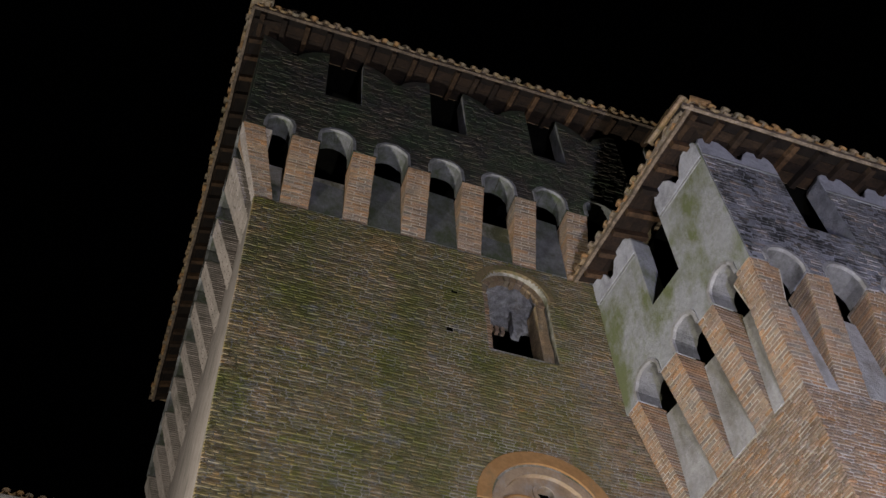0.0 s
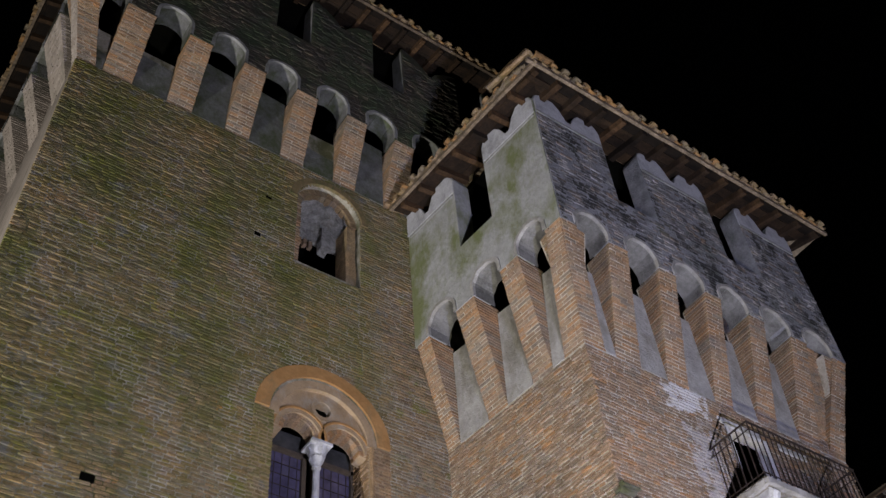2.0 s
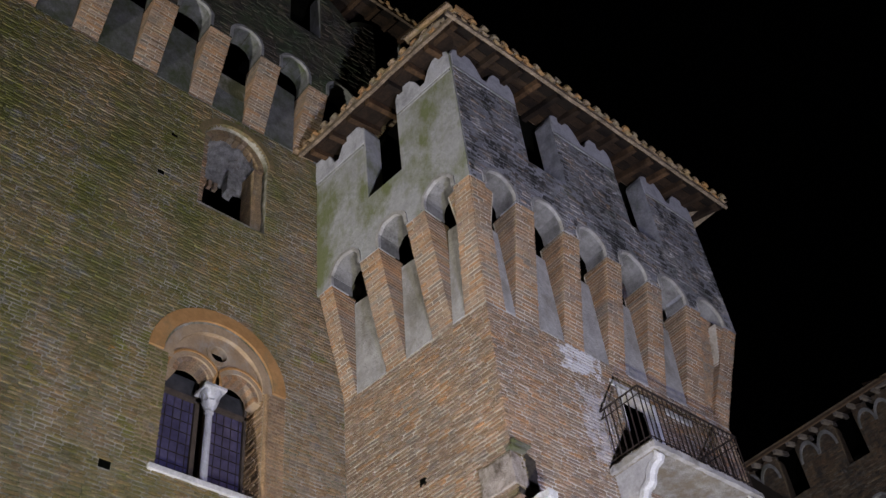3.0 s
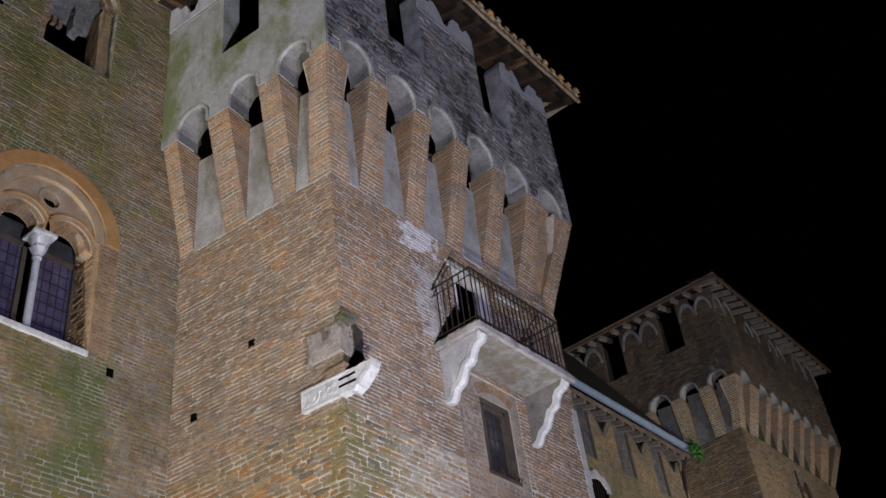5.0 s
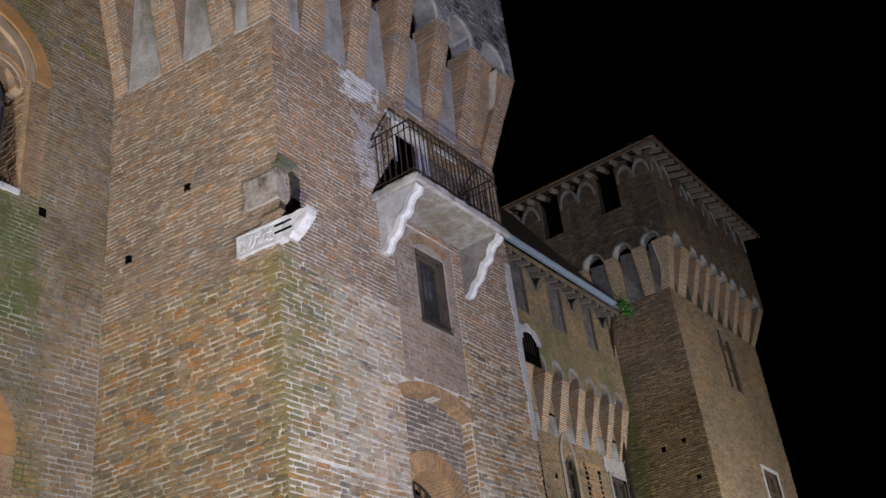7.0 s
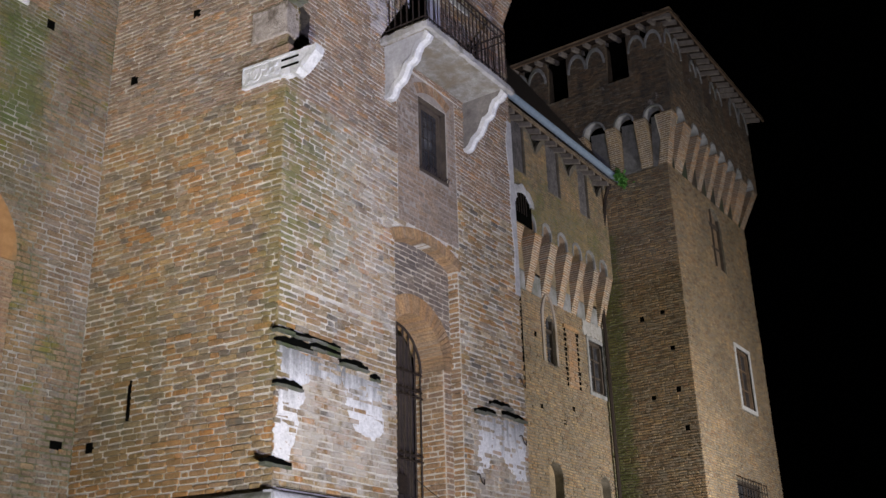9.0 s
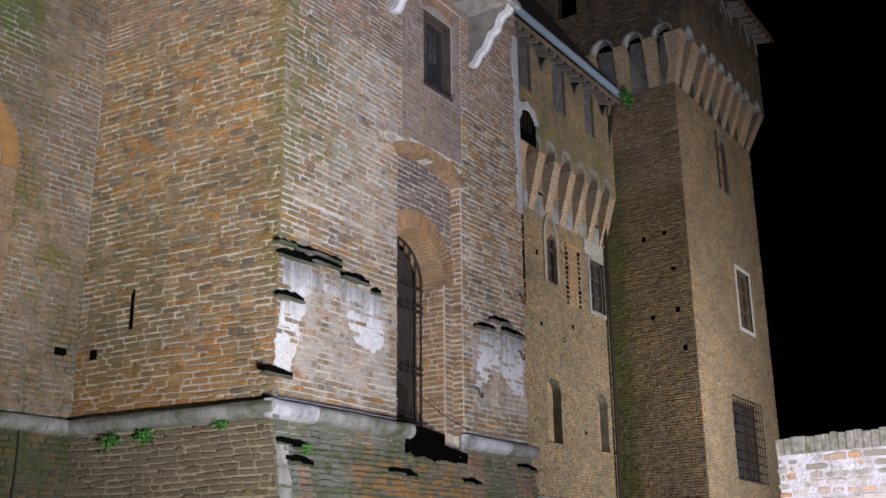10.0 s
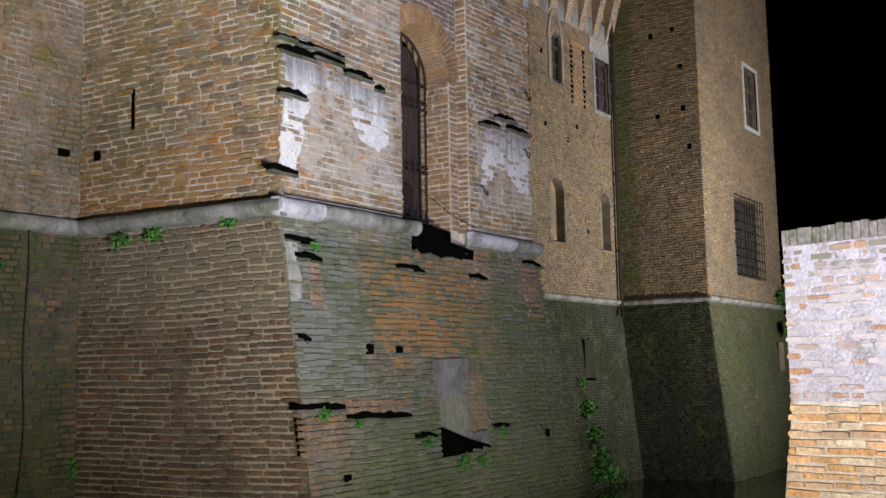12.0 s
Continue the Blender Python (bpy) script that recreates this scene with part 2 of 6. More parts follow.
MORTAR_L = plain_material("tan_lime_mortar", (0.42, 0.375, 0.3), (0.62, 0.565, 0.47), 9, 0.95, stain=(0.2, 0.16, 0.105), stain_range=(0.52, 0.68), stain_scale=1.7, bump=1.0, distance=0.02)
MORTAR_A = plain_material("mossy_mortar", (0.27, 0.25, 0.205), (0.46, 0.43, 0.375), 5, 0.95, stain=(0.09, 0.09, 0.04), stain_range=(0.42, 0.58), stain_scale=1.1, bump=1.0, distance=0.02)
PLASTER = plain_material("grey_plaster", (0.16, 0.16, 0.155), (0.32, 0.315, 0.315), 3.5, 0.9, stain=(0.1, 0.105, 0.08), stain_range=(0.46, 0.7), stain_scale=2.5, bump=0.7, distance=0.015)
PLASTER_MOSS = plain_material("mossy_plaster", (0.29, 0.29, 0.285), (0.39, 0.39, 0.385), 2.5, 0.9, stain=(0.15, 0.165, 0.075), stain_range=(0.46, 0.6), stain_scale=0.8, bump=0.8, distance=0.02)
WHITEWASH = plain_material("flaking_whitewash", (0.45, 0.44, 0.43), (0.6, 0.59, 0.58), 8, 0.9, stain=(0.25, 0.22, 0.18), stain_range=(0.55, 0.75), stain_scale=5)
STONE = plain_material("grey_stone", (0.2, 0.2, 0.185), (0.34, 0.33, 0.31), 7, 0.85, stain=(0.07, 0.08, 0.045), stain_range=(0.42, 0.68), stain_scale=3)
MARBLE = plain_material("white_stone", (0.4, 0.395, 0.39), (0.58, 0.575, 0.565), 9, 0.7, stain=(0.24, 0.24, 0.22), stain_range=(0.52, 0.72), stain_scale=6, bump=0.8, distance=0.012)
TERRACOTTA = plain_material("terracotta_moulding", (0.25, 0.13, 0.045), (0.36, 0.2, 0.08), 3, 0.7, stain=(0.15, 0.125, 0.07), stain_range=(0.52, 0.72), stain_scale=2.2)
TILE = brick_material("roof_tile", [ORANGE, TAN, BROWN, GREY, PINK], (0.55, 0.72), (0.1, 0.11, 0.03))


def wood_material(name, palette, grain=(2, 2, 30), rough=0.85):
    """Sawn timber: a tone for each board, with streaks and stains."""
    m, t, bsdf = material(name)
    n = len(palette)
    base = ramp(t, piece_random(t), [((i + 0.5) / n, c) for i, c in enumerate(palette)])
    streak = noise_at(t, 3, 6, 0.7, grain)
    base = mix(t, base, ramp(t, streak, [(0.3, (0.4, 0.4, 0.4)), (0.7, (1.5, 1.45, 1.4))]), 0.9, "MULTIPLY")
    base = mix(t, base, ramp(t, noise_at(t, 3.5, 6, 0.75), [(0.35, (0.35, 0.33, 0.3)), (0.65, (1.35, 1.25, 1.1))]), 0.85, "MULTIPLY")
    t.links.new(base, bsdf.inputs["Base Color"])
    bsdf.inputs["Roughness"].default_value = rough
    bsdf.inputs["Specular IOR Level"].default_value = 0.25
    bumped(t, bsdf, streak, 0.8, 0.012)
    return m


WOOD = plain_material("old_timber", (0.065, 0.042, 0.026), (0.15, 0.1, 0.062), 5, 0.85)
FASCIA = wood_material("weathered_fascia", [(0.17, 0.14, 0.11), (0.22, 0.185, 0.15), (0.13, 0.105, 0.085)], (6, 6, 12))
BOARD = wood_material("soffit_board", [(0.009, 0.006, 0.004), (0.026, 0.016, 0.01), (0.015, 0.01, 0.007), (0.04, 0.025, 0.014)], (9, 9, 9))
WOOD_DARK = plain_material("dark_timber", (0.035, 0.028, 0.022), (0.08, 0.06, 0.045), 5, 0.8)
IRON = plain_material("rusty_iron", (0.03, 0.027, 0.025), (0.07, 0.05, 0.04), 20, 0.6, 0.7)
ZINC = plain_material("zinc_gutter", (0.2, 0.27, 0.36), (0.3, 0.37, 0.46), 5, 0.5, 0.3)
# near-black colour that stands for missing light in openings, gaps and holes
PAINTED_DARK = plain_material("painted_dark", (0.002, 0.002, 0.002), (0.004, 0.004, 0.003), 4, 1.0, shine=0.0)
GRASS = plain_material("wet_earth", (0.03, 0.035, 0.015), (0.07, 0.08, 0.03), 3, 0.95, bump=1.0, distance=0.05)
LEAF = plain_material("ivy_leaf", (0.035, 0.11, 0.02), (0.07, 0.2, 0.035), 20, 0.6)


def glass_material(name, dark, light):
    m, t, bsdf = material(name)
    t.links.new(ramp(t, noise_at(t, 4, 4, 0.6), [(0.3, dark), (0.7, light)]), bsdf.inputs["Base Color"])
    bsdf.inputs["Roughness"].default_value = 0.12
    bumped(t, bsdf, noise_at(t, 6, 3, 0.5), 0.25, 0.01)
    return m


def water_material():
    m, t, bsdf = material("moat_water")
    bsdf.inputs["Base Color"].default_value = (0.012, 0.014, 0.01, 1)
    bsdf.inputs["Roughness"].default_value = 0.06
    bumped(t, bsdf, noise_at(t, 2.5, 3, 0.5), 0.15, 0.02)
    return m


# algae and the shadow over the far bases, both put into this colour
BRICK_FAR_BASE = brick_material("shaded_algae_brick", [DARK, (0.09, 0.075, 0.06), (0.05, 0.045, 0.04), (0.14, 0.12, 0.095)], (0.3, 0.55), (0.022, 0.032, 0.012), (0.8, 0.95), (0.42, 0.62), (6, 8, 1), lichen=[((0.07, 0.11, 0.02), 0.57, 0.68, 1.1)])
MORTAR_FAR = plain_material("old_mortar", (0.085, 0.074, 0.056), (0.2, 0.175, 0.138), 5, 0.95, stain=(0.06, 0.055, 0.035), stain_range=(0.5, 0.75))
# mortar darkened by colour where the upward floodlights leave the bases dim
MORTAR_DIM = plain_material("dim_mortar", (0.06, 0.058, 0.045), (0.13, 0.12, 0.095), 5, 0.95, stain=(0.03, 0.036, 0.016), stain_range=(0.4, 0.6))
# moss, plus the weak light at the tower foot put into the palette
BRICK_BASE = brick_material("dim_mossy_brick", [(0.13, 0.1, 0.07), (0.1, 0.085, 0.06), (0.16, 0.115, 0.07), (0.2, 0.12, 0.06), (0.09, 0.08, 0.065)], (0.4, 0.58), (0.05, 0.07, 0.015), (0.78, 0.95), (0.6, 0.8), (3, 1, 7), lime=(0.16, 0.14, 0.1), lichen=[((0.07, 0.11, 0.015), 0.58, 0.68, 2.2), ((0.26, 0.13, 0.04), 0.63, 0.72, 1.7)])
BRICK_GREEN = brick_material("green_film_brick", [(0.1, 0.11, 0.055), (0.075, 0.085, 0.04), (0.13, 0.12, 0.08), (0.09, 0.1, 0.05)], (0.45, 0.62), (0.06, 0.085, 0.025), (0.75, 0.9), (0.62, 0.8), (2, 3, 3), lime=(0.13, 0.13, 0.09))
MORTAR_BASE = plain_material("pale_base_mortar", (0.27, 0.225, 0.145), (0.42, 0.355, 0.245), 6, 0.95, stain=(0.12, 0.1, 0.068), stain_range=(0.5, 0.68), stain_scale=1.3, bump=1.0, distance=0.02)
MORTAR_SCARP = plain_material("green_mortar", (0.16, 0.165, 0.12), (0.32, 0.31, 0.25), 6, 0.95, stain=(0.07, 0.085, 0.035), stain_range=(0.45, 0.62), bump=1.0, distance=0.02)
FLANK = plain_material("brown_render", (0.24, 0.2, 0.17), (0.37, 0.32, 0.28), 4, 0.9, stain=(0.1, 0.095, 0.07), stain_range=(0.5, 0.75))
# mossy plaster, also darkened for the shade in arches and slots
PLASTER_A = plain_material("shaded_mossy_plaster", (0.09, 0.09, 0.088), (0.2, 0.2, 0.2), 5, 0.9, stain=(0.06, 0.072, 0.035), stain_range=(0.42, 0.62), stain_scale=2, bump=0.9, distance=0.02)
RENDER = plain_material("worn_render", (0.22, 0.19, 0.16), (0.34, 0.3, 0.26), 4, 0.9, stain=(0.19, 0.13, 0.08), stain_range=(0.5, 0.72), stain_scale=2, bump=0.8, distance=0.012)
RAFTER_PALE = plain_material("bleached_rafter", (0.12, 0.1, 0.085), (0.24, 0.21, 0.18), 5, 0.85)
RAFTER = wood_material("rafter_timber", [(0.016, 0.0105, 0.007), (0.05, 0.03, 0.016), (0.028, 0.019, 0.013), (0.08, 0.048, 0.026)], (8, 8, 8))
# toned-down plaster: the soffits' shade is put into its colour
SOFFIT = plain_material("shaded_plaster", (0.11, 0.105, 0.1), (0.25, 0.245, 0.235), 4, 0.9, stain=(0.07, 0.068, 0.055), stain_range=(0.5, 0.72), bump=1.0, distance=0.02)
DARK_PLASTER = plain_material("blackened_plaster", (0.14, 0.14, 0.15), (0.36, 0.36, 0.385), 4, 0.9, bump=1.0, distance=0.03, stain=(0.07, 0.085, 0.05), stain_range=(0.5, 0.7), stain_scale=1.2)
PLASTER_WALL = plain_material("stained_plaster", (0.26, 0.25, 0.235), (0.42, 0.405, 0.385), 3, 0.9, stain=(0.16, 0.145, 0.11), stain_range=(0.48, 0.72), stain_scale=2.2, bump=1.0, distance=0.025)
PALE_CAP = plain_material("pale_lime_render", (0.36, 0.36, 0.385), (0.52, 0.52, 0.55), 5, 0.9, stain=(0.15, 0.15, 0.15), stain_range=(0.5, 0.75), stain_scale=3, bump=0.8, distance=0.015)
GLASS, GLASS_PURPLE, WATER = glass_material("dark_glass", (0.018, 0.018, 0.02), (0.055, 0.055, 0.06)), glass_material("leaded_glass", (0.028, 0.025, 0.05), (0.085, 0.075, 0.135)), water_material()


# ---- building helpers ----
class Face:
    """A wall plane: origin on plan, u along the wall to the right seen from outside; local x = u, y = inwards, z = up."""

    def __init__(self, ox, oy, ux, uy):
        k = math.hypot(ux, uy)
        ux, uy = ux / k, uy / k
        self.m = Matrix(((ux, -uy, 0, ox), (uy, ux, 0, oy), (0, 0, 1, 0), (0, 0, 0, 1)))


WORLD = Face(0, 0, 1, 0)


def thing(name, at, label, category, group="", kind=""):
    ob = new(name)
    ob.location = at
    return tagged(ob, label, category, group, kind)


BASES = {}


def link(name, mesh, mat, parent, face=WORLD, label="", kind=""):
    mesh.materials.append(mat)
    ob = new(name, mesh)
    ob.matrix_basis = face.m.copy()
    BASES[ob.name] = face.m.copy()
    if parent:
        ob.parent = parent
        inv = BASES[parent.name] if parent.name in BASES else Matrix.Translation(parent.location)
        ob.matrix_parent_inverse = inv.inverted()
    return tagged(ob, label, kind=kind)


def part(name, bm, mat, parent, face=WORLD, label="", kind="", smooth=False):
    me = bpy.data.meshes.new(name)
    bm.normal_update()
    bm.to_mesh(me)
    bm.free()
    if smooth:
        me.polygons.foreach_set("use_smooth", [True] * len(me.polygons))
    return link(name, me, mat, parent, face, label, kind)


def box(bm, x0, x1, y0, y1, z0, z1):
    v = [bm.verts.new(p) for p in ((x0, y0, z0), (x1, y0, z0), (x1, y1, z0), (x0, y1, z0), (x0, y0, z1), (x1, y0, z1), (x1, y1, z1), (x0, y1, z1))]
    for f in ((3, 2, 1, 0), (4, 5, 6, 7), (0, 1, 5, 4), (1, 2, 6, 5), (2, 3, 7, 6), (3, 0, 4, 7)):
        bm.faces.new([v[i] for i in f])
    return v


def block(name, dims, mat, parent, face=WORLD, label="", bevel=0.0, rough=0.0, seed=0):
    """A block in face coordinates: u0, u1, out0, out1, z0, z1; out is metres in front of the wall."""
    u0, u1, w0, w1, z0, z1 = dims
    bm = bmesh.new()
    box(bm, u0, u1, -w1, -w0, z0, z1)
    if bevel:
        bmesh.ops.bevel(bm, geom=bm.edges[:], offset=bevel, segments=2, affect="EDGES", profile=0.6)
    if rough:
        bmesh.ops.subdivide_edges(bm, edges=bm.edges[:], cuts=3, use_grid_fill=True)
        for v in bm.verts:
            v.co += Vector(noise.noise_vector(v.co * 6 + Vector((seed, 0, 0)))) * rough
    return part(name, bm, mat, parent, face, label)


def arc(cx, cz, r, a0, a1, n, squash=1.0):
    return [(cx + r * math.cos(radians(a0 + (a1 - a0) * i / n)), cz + squash * r * math.sin(radians(a0 + (a1 - a0) * i / n))) for i in range(n + 1)]


def slab(name, outline, holes, w0, w1, mat, parent, face, label="", kind=""):
    """A plate with holes, from out w0 to out w1 of the wall plane."""
    bm = bmesh.new()
    edges = []
    for loop in [outline, *holes]:
        vs = [bm.verts.new((u, -w1, z)) for u, z in loop]
        edges += [bm.edges.new((vs[i], vs[(i + 1) % len(vs)])) for i in range(len(vs))]
    bmesh.ops.triangle_fill(bm, use_beauty=True, use_dissolve=False, edges=edges, normal=(0, -1, 0))
    got = bmesh.ops.extrude_face_region(bm, geom=bm.faces[:])
    for v in got["geom"]:
        if isinstance(v, bmesh.types.BMVert):
            v.co.y = -w0
    bmesh.ops.recalc_face_normals(bm, faces=bm.faces[:])
    return part(name, bm, mat, parent, face, label, kind)


def ragged(loop, seed, step=0.022, jag=0.06):
    """A polygon with broken edges."""
    out = []
    for (a, b), (c, d) in zip(loop, loop[1:] + loop[:1]):
        n = max(1, int(math.hypot(c - a, d - b) / step))
        for i in range(n):
            u, z = a + (c - a) * i / n, b + (d - b) * i / n
            out.append((u + jag * (noise.noise((u * 9, z * 9, seed)) + 0.5 * noise.noise((u * 31, z * 31, seed))), z + jag * (noise.noise((u * 8, z * 8, seed + 7)) + 0.5 * noise.noise((u * 29, z * 29, seed + 3)))))
    return out


def rect(a, b, c, d):
    return [(a, c), (b, c), (b, d), (a, d)]


class Hole:
    """An opening or patch, with the stretch of wall that it takes away at each height."""

    def __init__(self, a, b, z0, z1, rise=0.0):
        self.a, self.b, self.z0, self.z1, self.rise = a, b, z0, z1, rise
        c = (a + b) / 2
        self.loop = rect(a, b, z0, z1) if not rise else [(a, z0), (b, z0)] + arc(c, z1, (b - a) / 2, 0, 180, 14, rise / ((b - a) / 2))

    def at(self, z):
        if z < self.z0 or z > self.z1 + self.rise:
            return None
        if z <= self.z1:
            return self.a, self.b
        k = math.sqrt(max(0.0, 1 - ((z - self.z1) / self.rise) ** 2))
        c, h = (self.a + self.b) / 2, (self.b - self.a) / 2
        return c - h * k, c + h * k


def spans(a, b, z, holes):
    out = [(a, b)]
    for h in holes:
        hit = h.at(z)
        if not hit:
            continue
        nxt = []
        for p, q in out:
            if hit[1] <= p or hit[0] >= q:
                nxt.append((p, q))
                continue
            if hit[0] - p > 0.03:
                nxt.append((p, hit[0]))
            if q - hit[1] > 0.03:
                nxt.append((hit[1], q))
        out = nxt
    return out


BRICK_FACES = ((4, 5, 6, 7), (0, 1, 5, 4), (1, 2, 6, 5), (2, 3, 7, 6), (3, 0, 4, 7))


def brick_rows(face_ends, z0, z1, holes, seed, course=0.0665, length=0.22, joint=0.013, lean=0.0, proud=0.014, rough=0.008, lost=0.0, wave=0.016, wear=1.0, head=0.42):
    """Eight corners a brick, laid in courses; face_ends(z) gives the two ends of the wall at a height; lean is the batter."""
    rng = random.Random(seed)
    out = []
    course = (z1 - z0) / max(1, round((z1 - z0) / course))
    for k in range(round((z1 - z0) / course)):
        z = z0 + k * course
        ea, eb = face_ends(z)
        for a, b in spans(ea, eb, z + course / 2, holes):
            u = a
            first = True
            while u < b - 0.02:
                size = length * rng.choice((1, 0.95, 0.5, 0.9, 0.5, 0.85, 0.6, 1)) * rng.uniform(0.9, 1.1)
                if first:
                    size *= 0.5 if k % 2 else 1.0
                    first = False
                e = min(b, u + size)
                if b - e < 0.06:
                    e = b
                if rng.random() > lost:
                    w = proud + rng.uniform(-rough, rough) - (rough * 0.3 if rng.random() < 0.15 else 0.0) + lean * (z1 - z)
                    zz = z + wave * math.sin(0.9 * u + seed) + 0.5 * wave * math.sin(2.7 * u + k * 0.05) + wear * rng.uniform(-0.003, 0.003)
                    h = course - joint + wear * rng.uniform(-0.009, 0.007)
                    jit = lambda s=0.0055 * wear: rng.uniform(-s, s)
                    tip = rng.uniform(-0.006, 0.006)
                    q = joint * head
                    c = 0.004
                    low = lean * course
                    back = proud - 0.026 + lean * (z1 - z)
                    out.append((
                        (u + q, -back, zz), (e - q, -back, zz), (e - q, -back, zz + h), (u + q, -back, zz + h),
                        (u + q + c + jit(), -w - tip - low, zz + c + jit()), (e - q - c + jit(), -w + tip - low, zz + c + jit()),
                        (e - q - c + jit(), -w + tip, zz + h - c + jit()), (u + q + c + jit(), -w - tip, zz + h - c + jit())))
                u = e
    return out


def worn(a, b, cut):
    """A place on the way from corner a to corner b, at most a third of it."""
    k = min(0.34, cut / max(1e-6, math.dist(a, b)))
    return tuple(p + (q - p) * k for p, q in zip(a, b))


def brick_mesh(name, rows, seed=3, cut=(0.004, 0.022)):
    """Bricks with knocked-off corners: four corners at the back, eight round the front."""
    rng = random.Random(seed)
    v, f = [], []
    for r in rows:
        n = len(v)
        v += r[:4]
        for i in range(4):
            p, before, after = r[4 + i], r[4 + (i + 3) % 4], r[4 + (i + 1) % 4]
            v += (worn(p, before, rng.uniform(*cut)), worn(p, after, rng.uniform(*cut)))
        f.append(tuple(n + 4 + k for k in range(8)))
        for i in range(4):
            j = (i + 1) % 4
            f.append((n + i, n + j, n + 4 + 2 * j, n + 5 + 2 * i))
            f.append((n + i, n + 5 + 2 * i, n + 4 + 2 * i))
    me = bpy.data.meshes.new(name)
    me.from_pydata(v, [], f)
    return me


def brick_field(parent, face, u0, u1, z0, z1, holes, mat, seed, ends=None, **more):
    rows = brick_rows(ends or (lambda z: (u0, u1)), z0, z1, holes, seed, **more)
    return link("brickwork", brick_mesh("brickwork", rows), mat, parent, face, kind="stuff")


def unit_bricks(mat):
    """A few worn bricks of unit length and height, front at y = 0."""
    rng = random.Random(77)
    made = []
    for k in range(6):
        j = lambda s: rng.uniform(-s, s)
        v = [(0, 0.024, 0), (1, 0.024, 0), (1, 0.024, 1), (0, 0.024, 1),
             (0.015 + j(0.012), j(0.003), 0.06 + j(0.05)), (0.985 + j(0.012), j(0.003), 0.06 + j(0.05)), (0.985 + j(0.012), j(0.003), 0.94 + j(0.05)), (0.015 + j(0.012), j(0.003), 0.94 + j(0.05))]
        me = bpy.data.meshes.new("brick")
        me.from_pydata(v, [], BRICK_FACES)
        me.materials.append(mat)
        made.append(me)
    return made


def loose_bricks(parent, face, rows, meshes):
    inv = Matrix.Translation(parent.location).inverted()
    for i, r in enumerate(rows):
        ob = new("brick", meshes[i % len(meshes)])
        ob.parent, ob.matrix_parent_inverse = parent, inv
        size = (r[1][0] - r[0][0], 1, r[3][2] - r[0][2])
        ob.matrix_basis = face.m @ Matrix.Translation((r[0][0], (r[4][1] + r[5][1]) / 2, r[0][2])) @ Matrix.Diagonal((*size, 1))
# ---- plan ----
XA, YA = -6.67, 2.71          # outer corner of the main tower
XI = -0.26                    # where the turret meets the tower
WB = 4.95                     # width of the gate turret
YC = 4.33                     # curtain wall
XD, YD, WD = 17.14, 2.02, 6.05  # far tower
ZS, ZW = 3.3, -1.15           # string course, water
FA = Face(0, YA, 1, 0)
FAS = Face(XA, YA, 0, -1)     # flank of the main tower, u runs to 0 at the corner
FBL = Face(0, 0, -XI, -YA)    # turret flank, u = 0 at the corner
FBR = Face(0, 0, 1, 0)
FBS = Face(WB, 0, 0, 1)
FC = Face(0, YC, 1, 0)
FDL = Face(XD, YD, 0, -1)
FDR = Face(XD, YD, 1, 0)
LBL = math.hypot(XI, YA)
P = 0.46                      # how far the fighting galleries stand out


def corbels(parent, face, ends, gaps, zb, zt, p, mat, seed, course=0.054):
    """Brick corbels that lean out under a gallery. ends: bottom and top u of both ends; gaps: bottom from, to, top from, to."""
    rng = random.Random(seed)
    b0, b1, t0, t1 = ends
    edges = [(b0, t0)] + [e for g in gaps for e in ((g[0], g[2]), (g[1], g[3]))] + [(b1, t1)]
    for (ba, ta), (bb, tb) in zip(edges[::2], edges[1::2]):
        bm = bmesh.new()
        v = box(bm, ba + 0.022, bb - 0.022, 0.01, 0.05, zb, zt)
        for i in (4, 5):
            v[i].co.y = -p + 0.014
        v[4].co.x = v[7].co.x = ta + 0.022
        v[5].co.x = v[6].co.x = tb - 0.022
        core = part("corbel", bm, MORTAR_L, parent, face)
        bm = bmesh.new()
        n = int((zt - zb) / course)
        for k in range(n):
            s = (k + 0.9) / n
            z = zb + k * (zt - zb) / n
            a, b = ba + (ta - ba) * s, bb + (tb - bb) * s
            cut = a + (b - a) * ((0.66 if k % 2 else 0.34) + rng.uniform(-0.06, 0.06))
            for q, r in ((a, cut), (cut, b)):
                w = p * s + rng.uniform(-0.006, 0.006)
                w2 = p * (s - 1.0 / n) + rng.uniform(-0.004, 0.004)
                j = 0.0085
                v = box(bm, q + j + rng.uniform(-0.003, 0.004), r - j + rng.uniform(-0.004, 0.003), -w, 0.02, z + 0.008 + rng.uniform(0, 0.003), z + (zt - zb) / n - 0.009 - rng.uniform(0, 0.004))
                for i in (0, 1):
                    v[i].co.y = -max(w2, 0.0)
                for i in range(4):
                    g = (v[i].co.x - a) / (b - a)
                    v[i].co.x -= ((ta - ba) * (1 - g) + (tb - bb) * g) / n
        part("brickwork", bm, mat, core, face, kind="stuff")


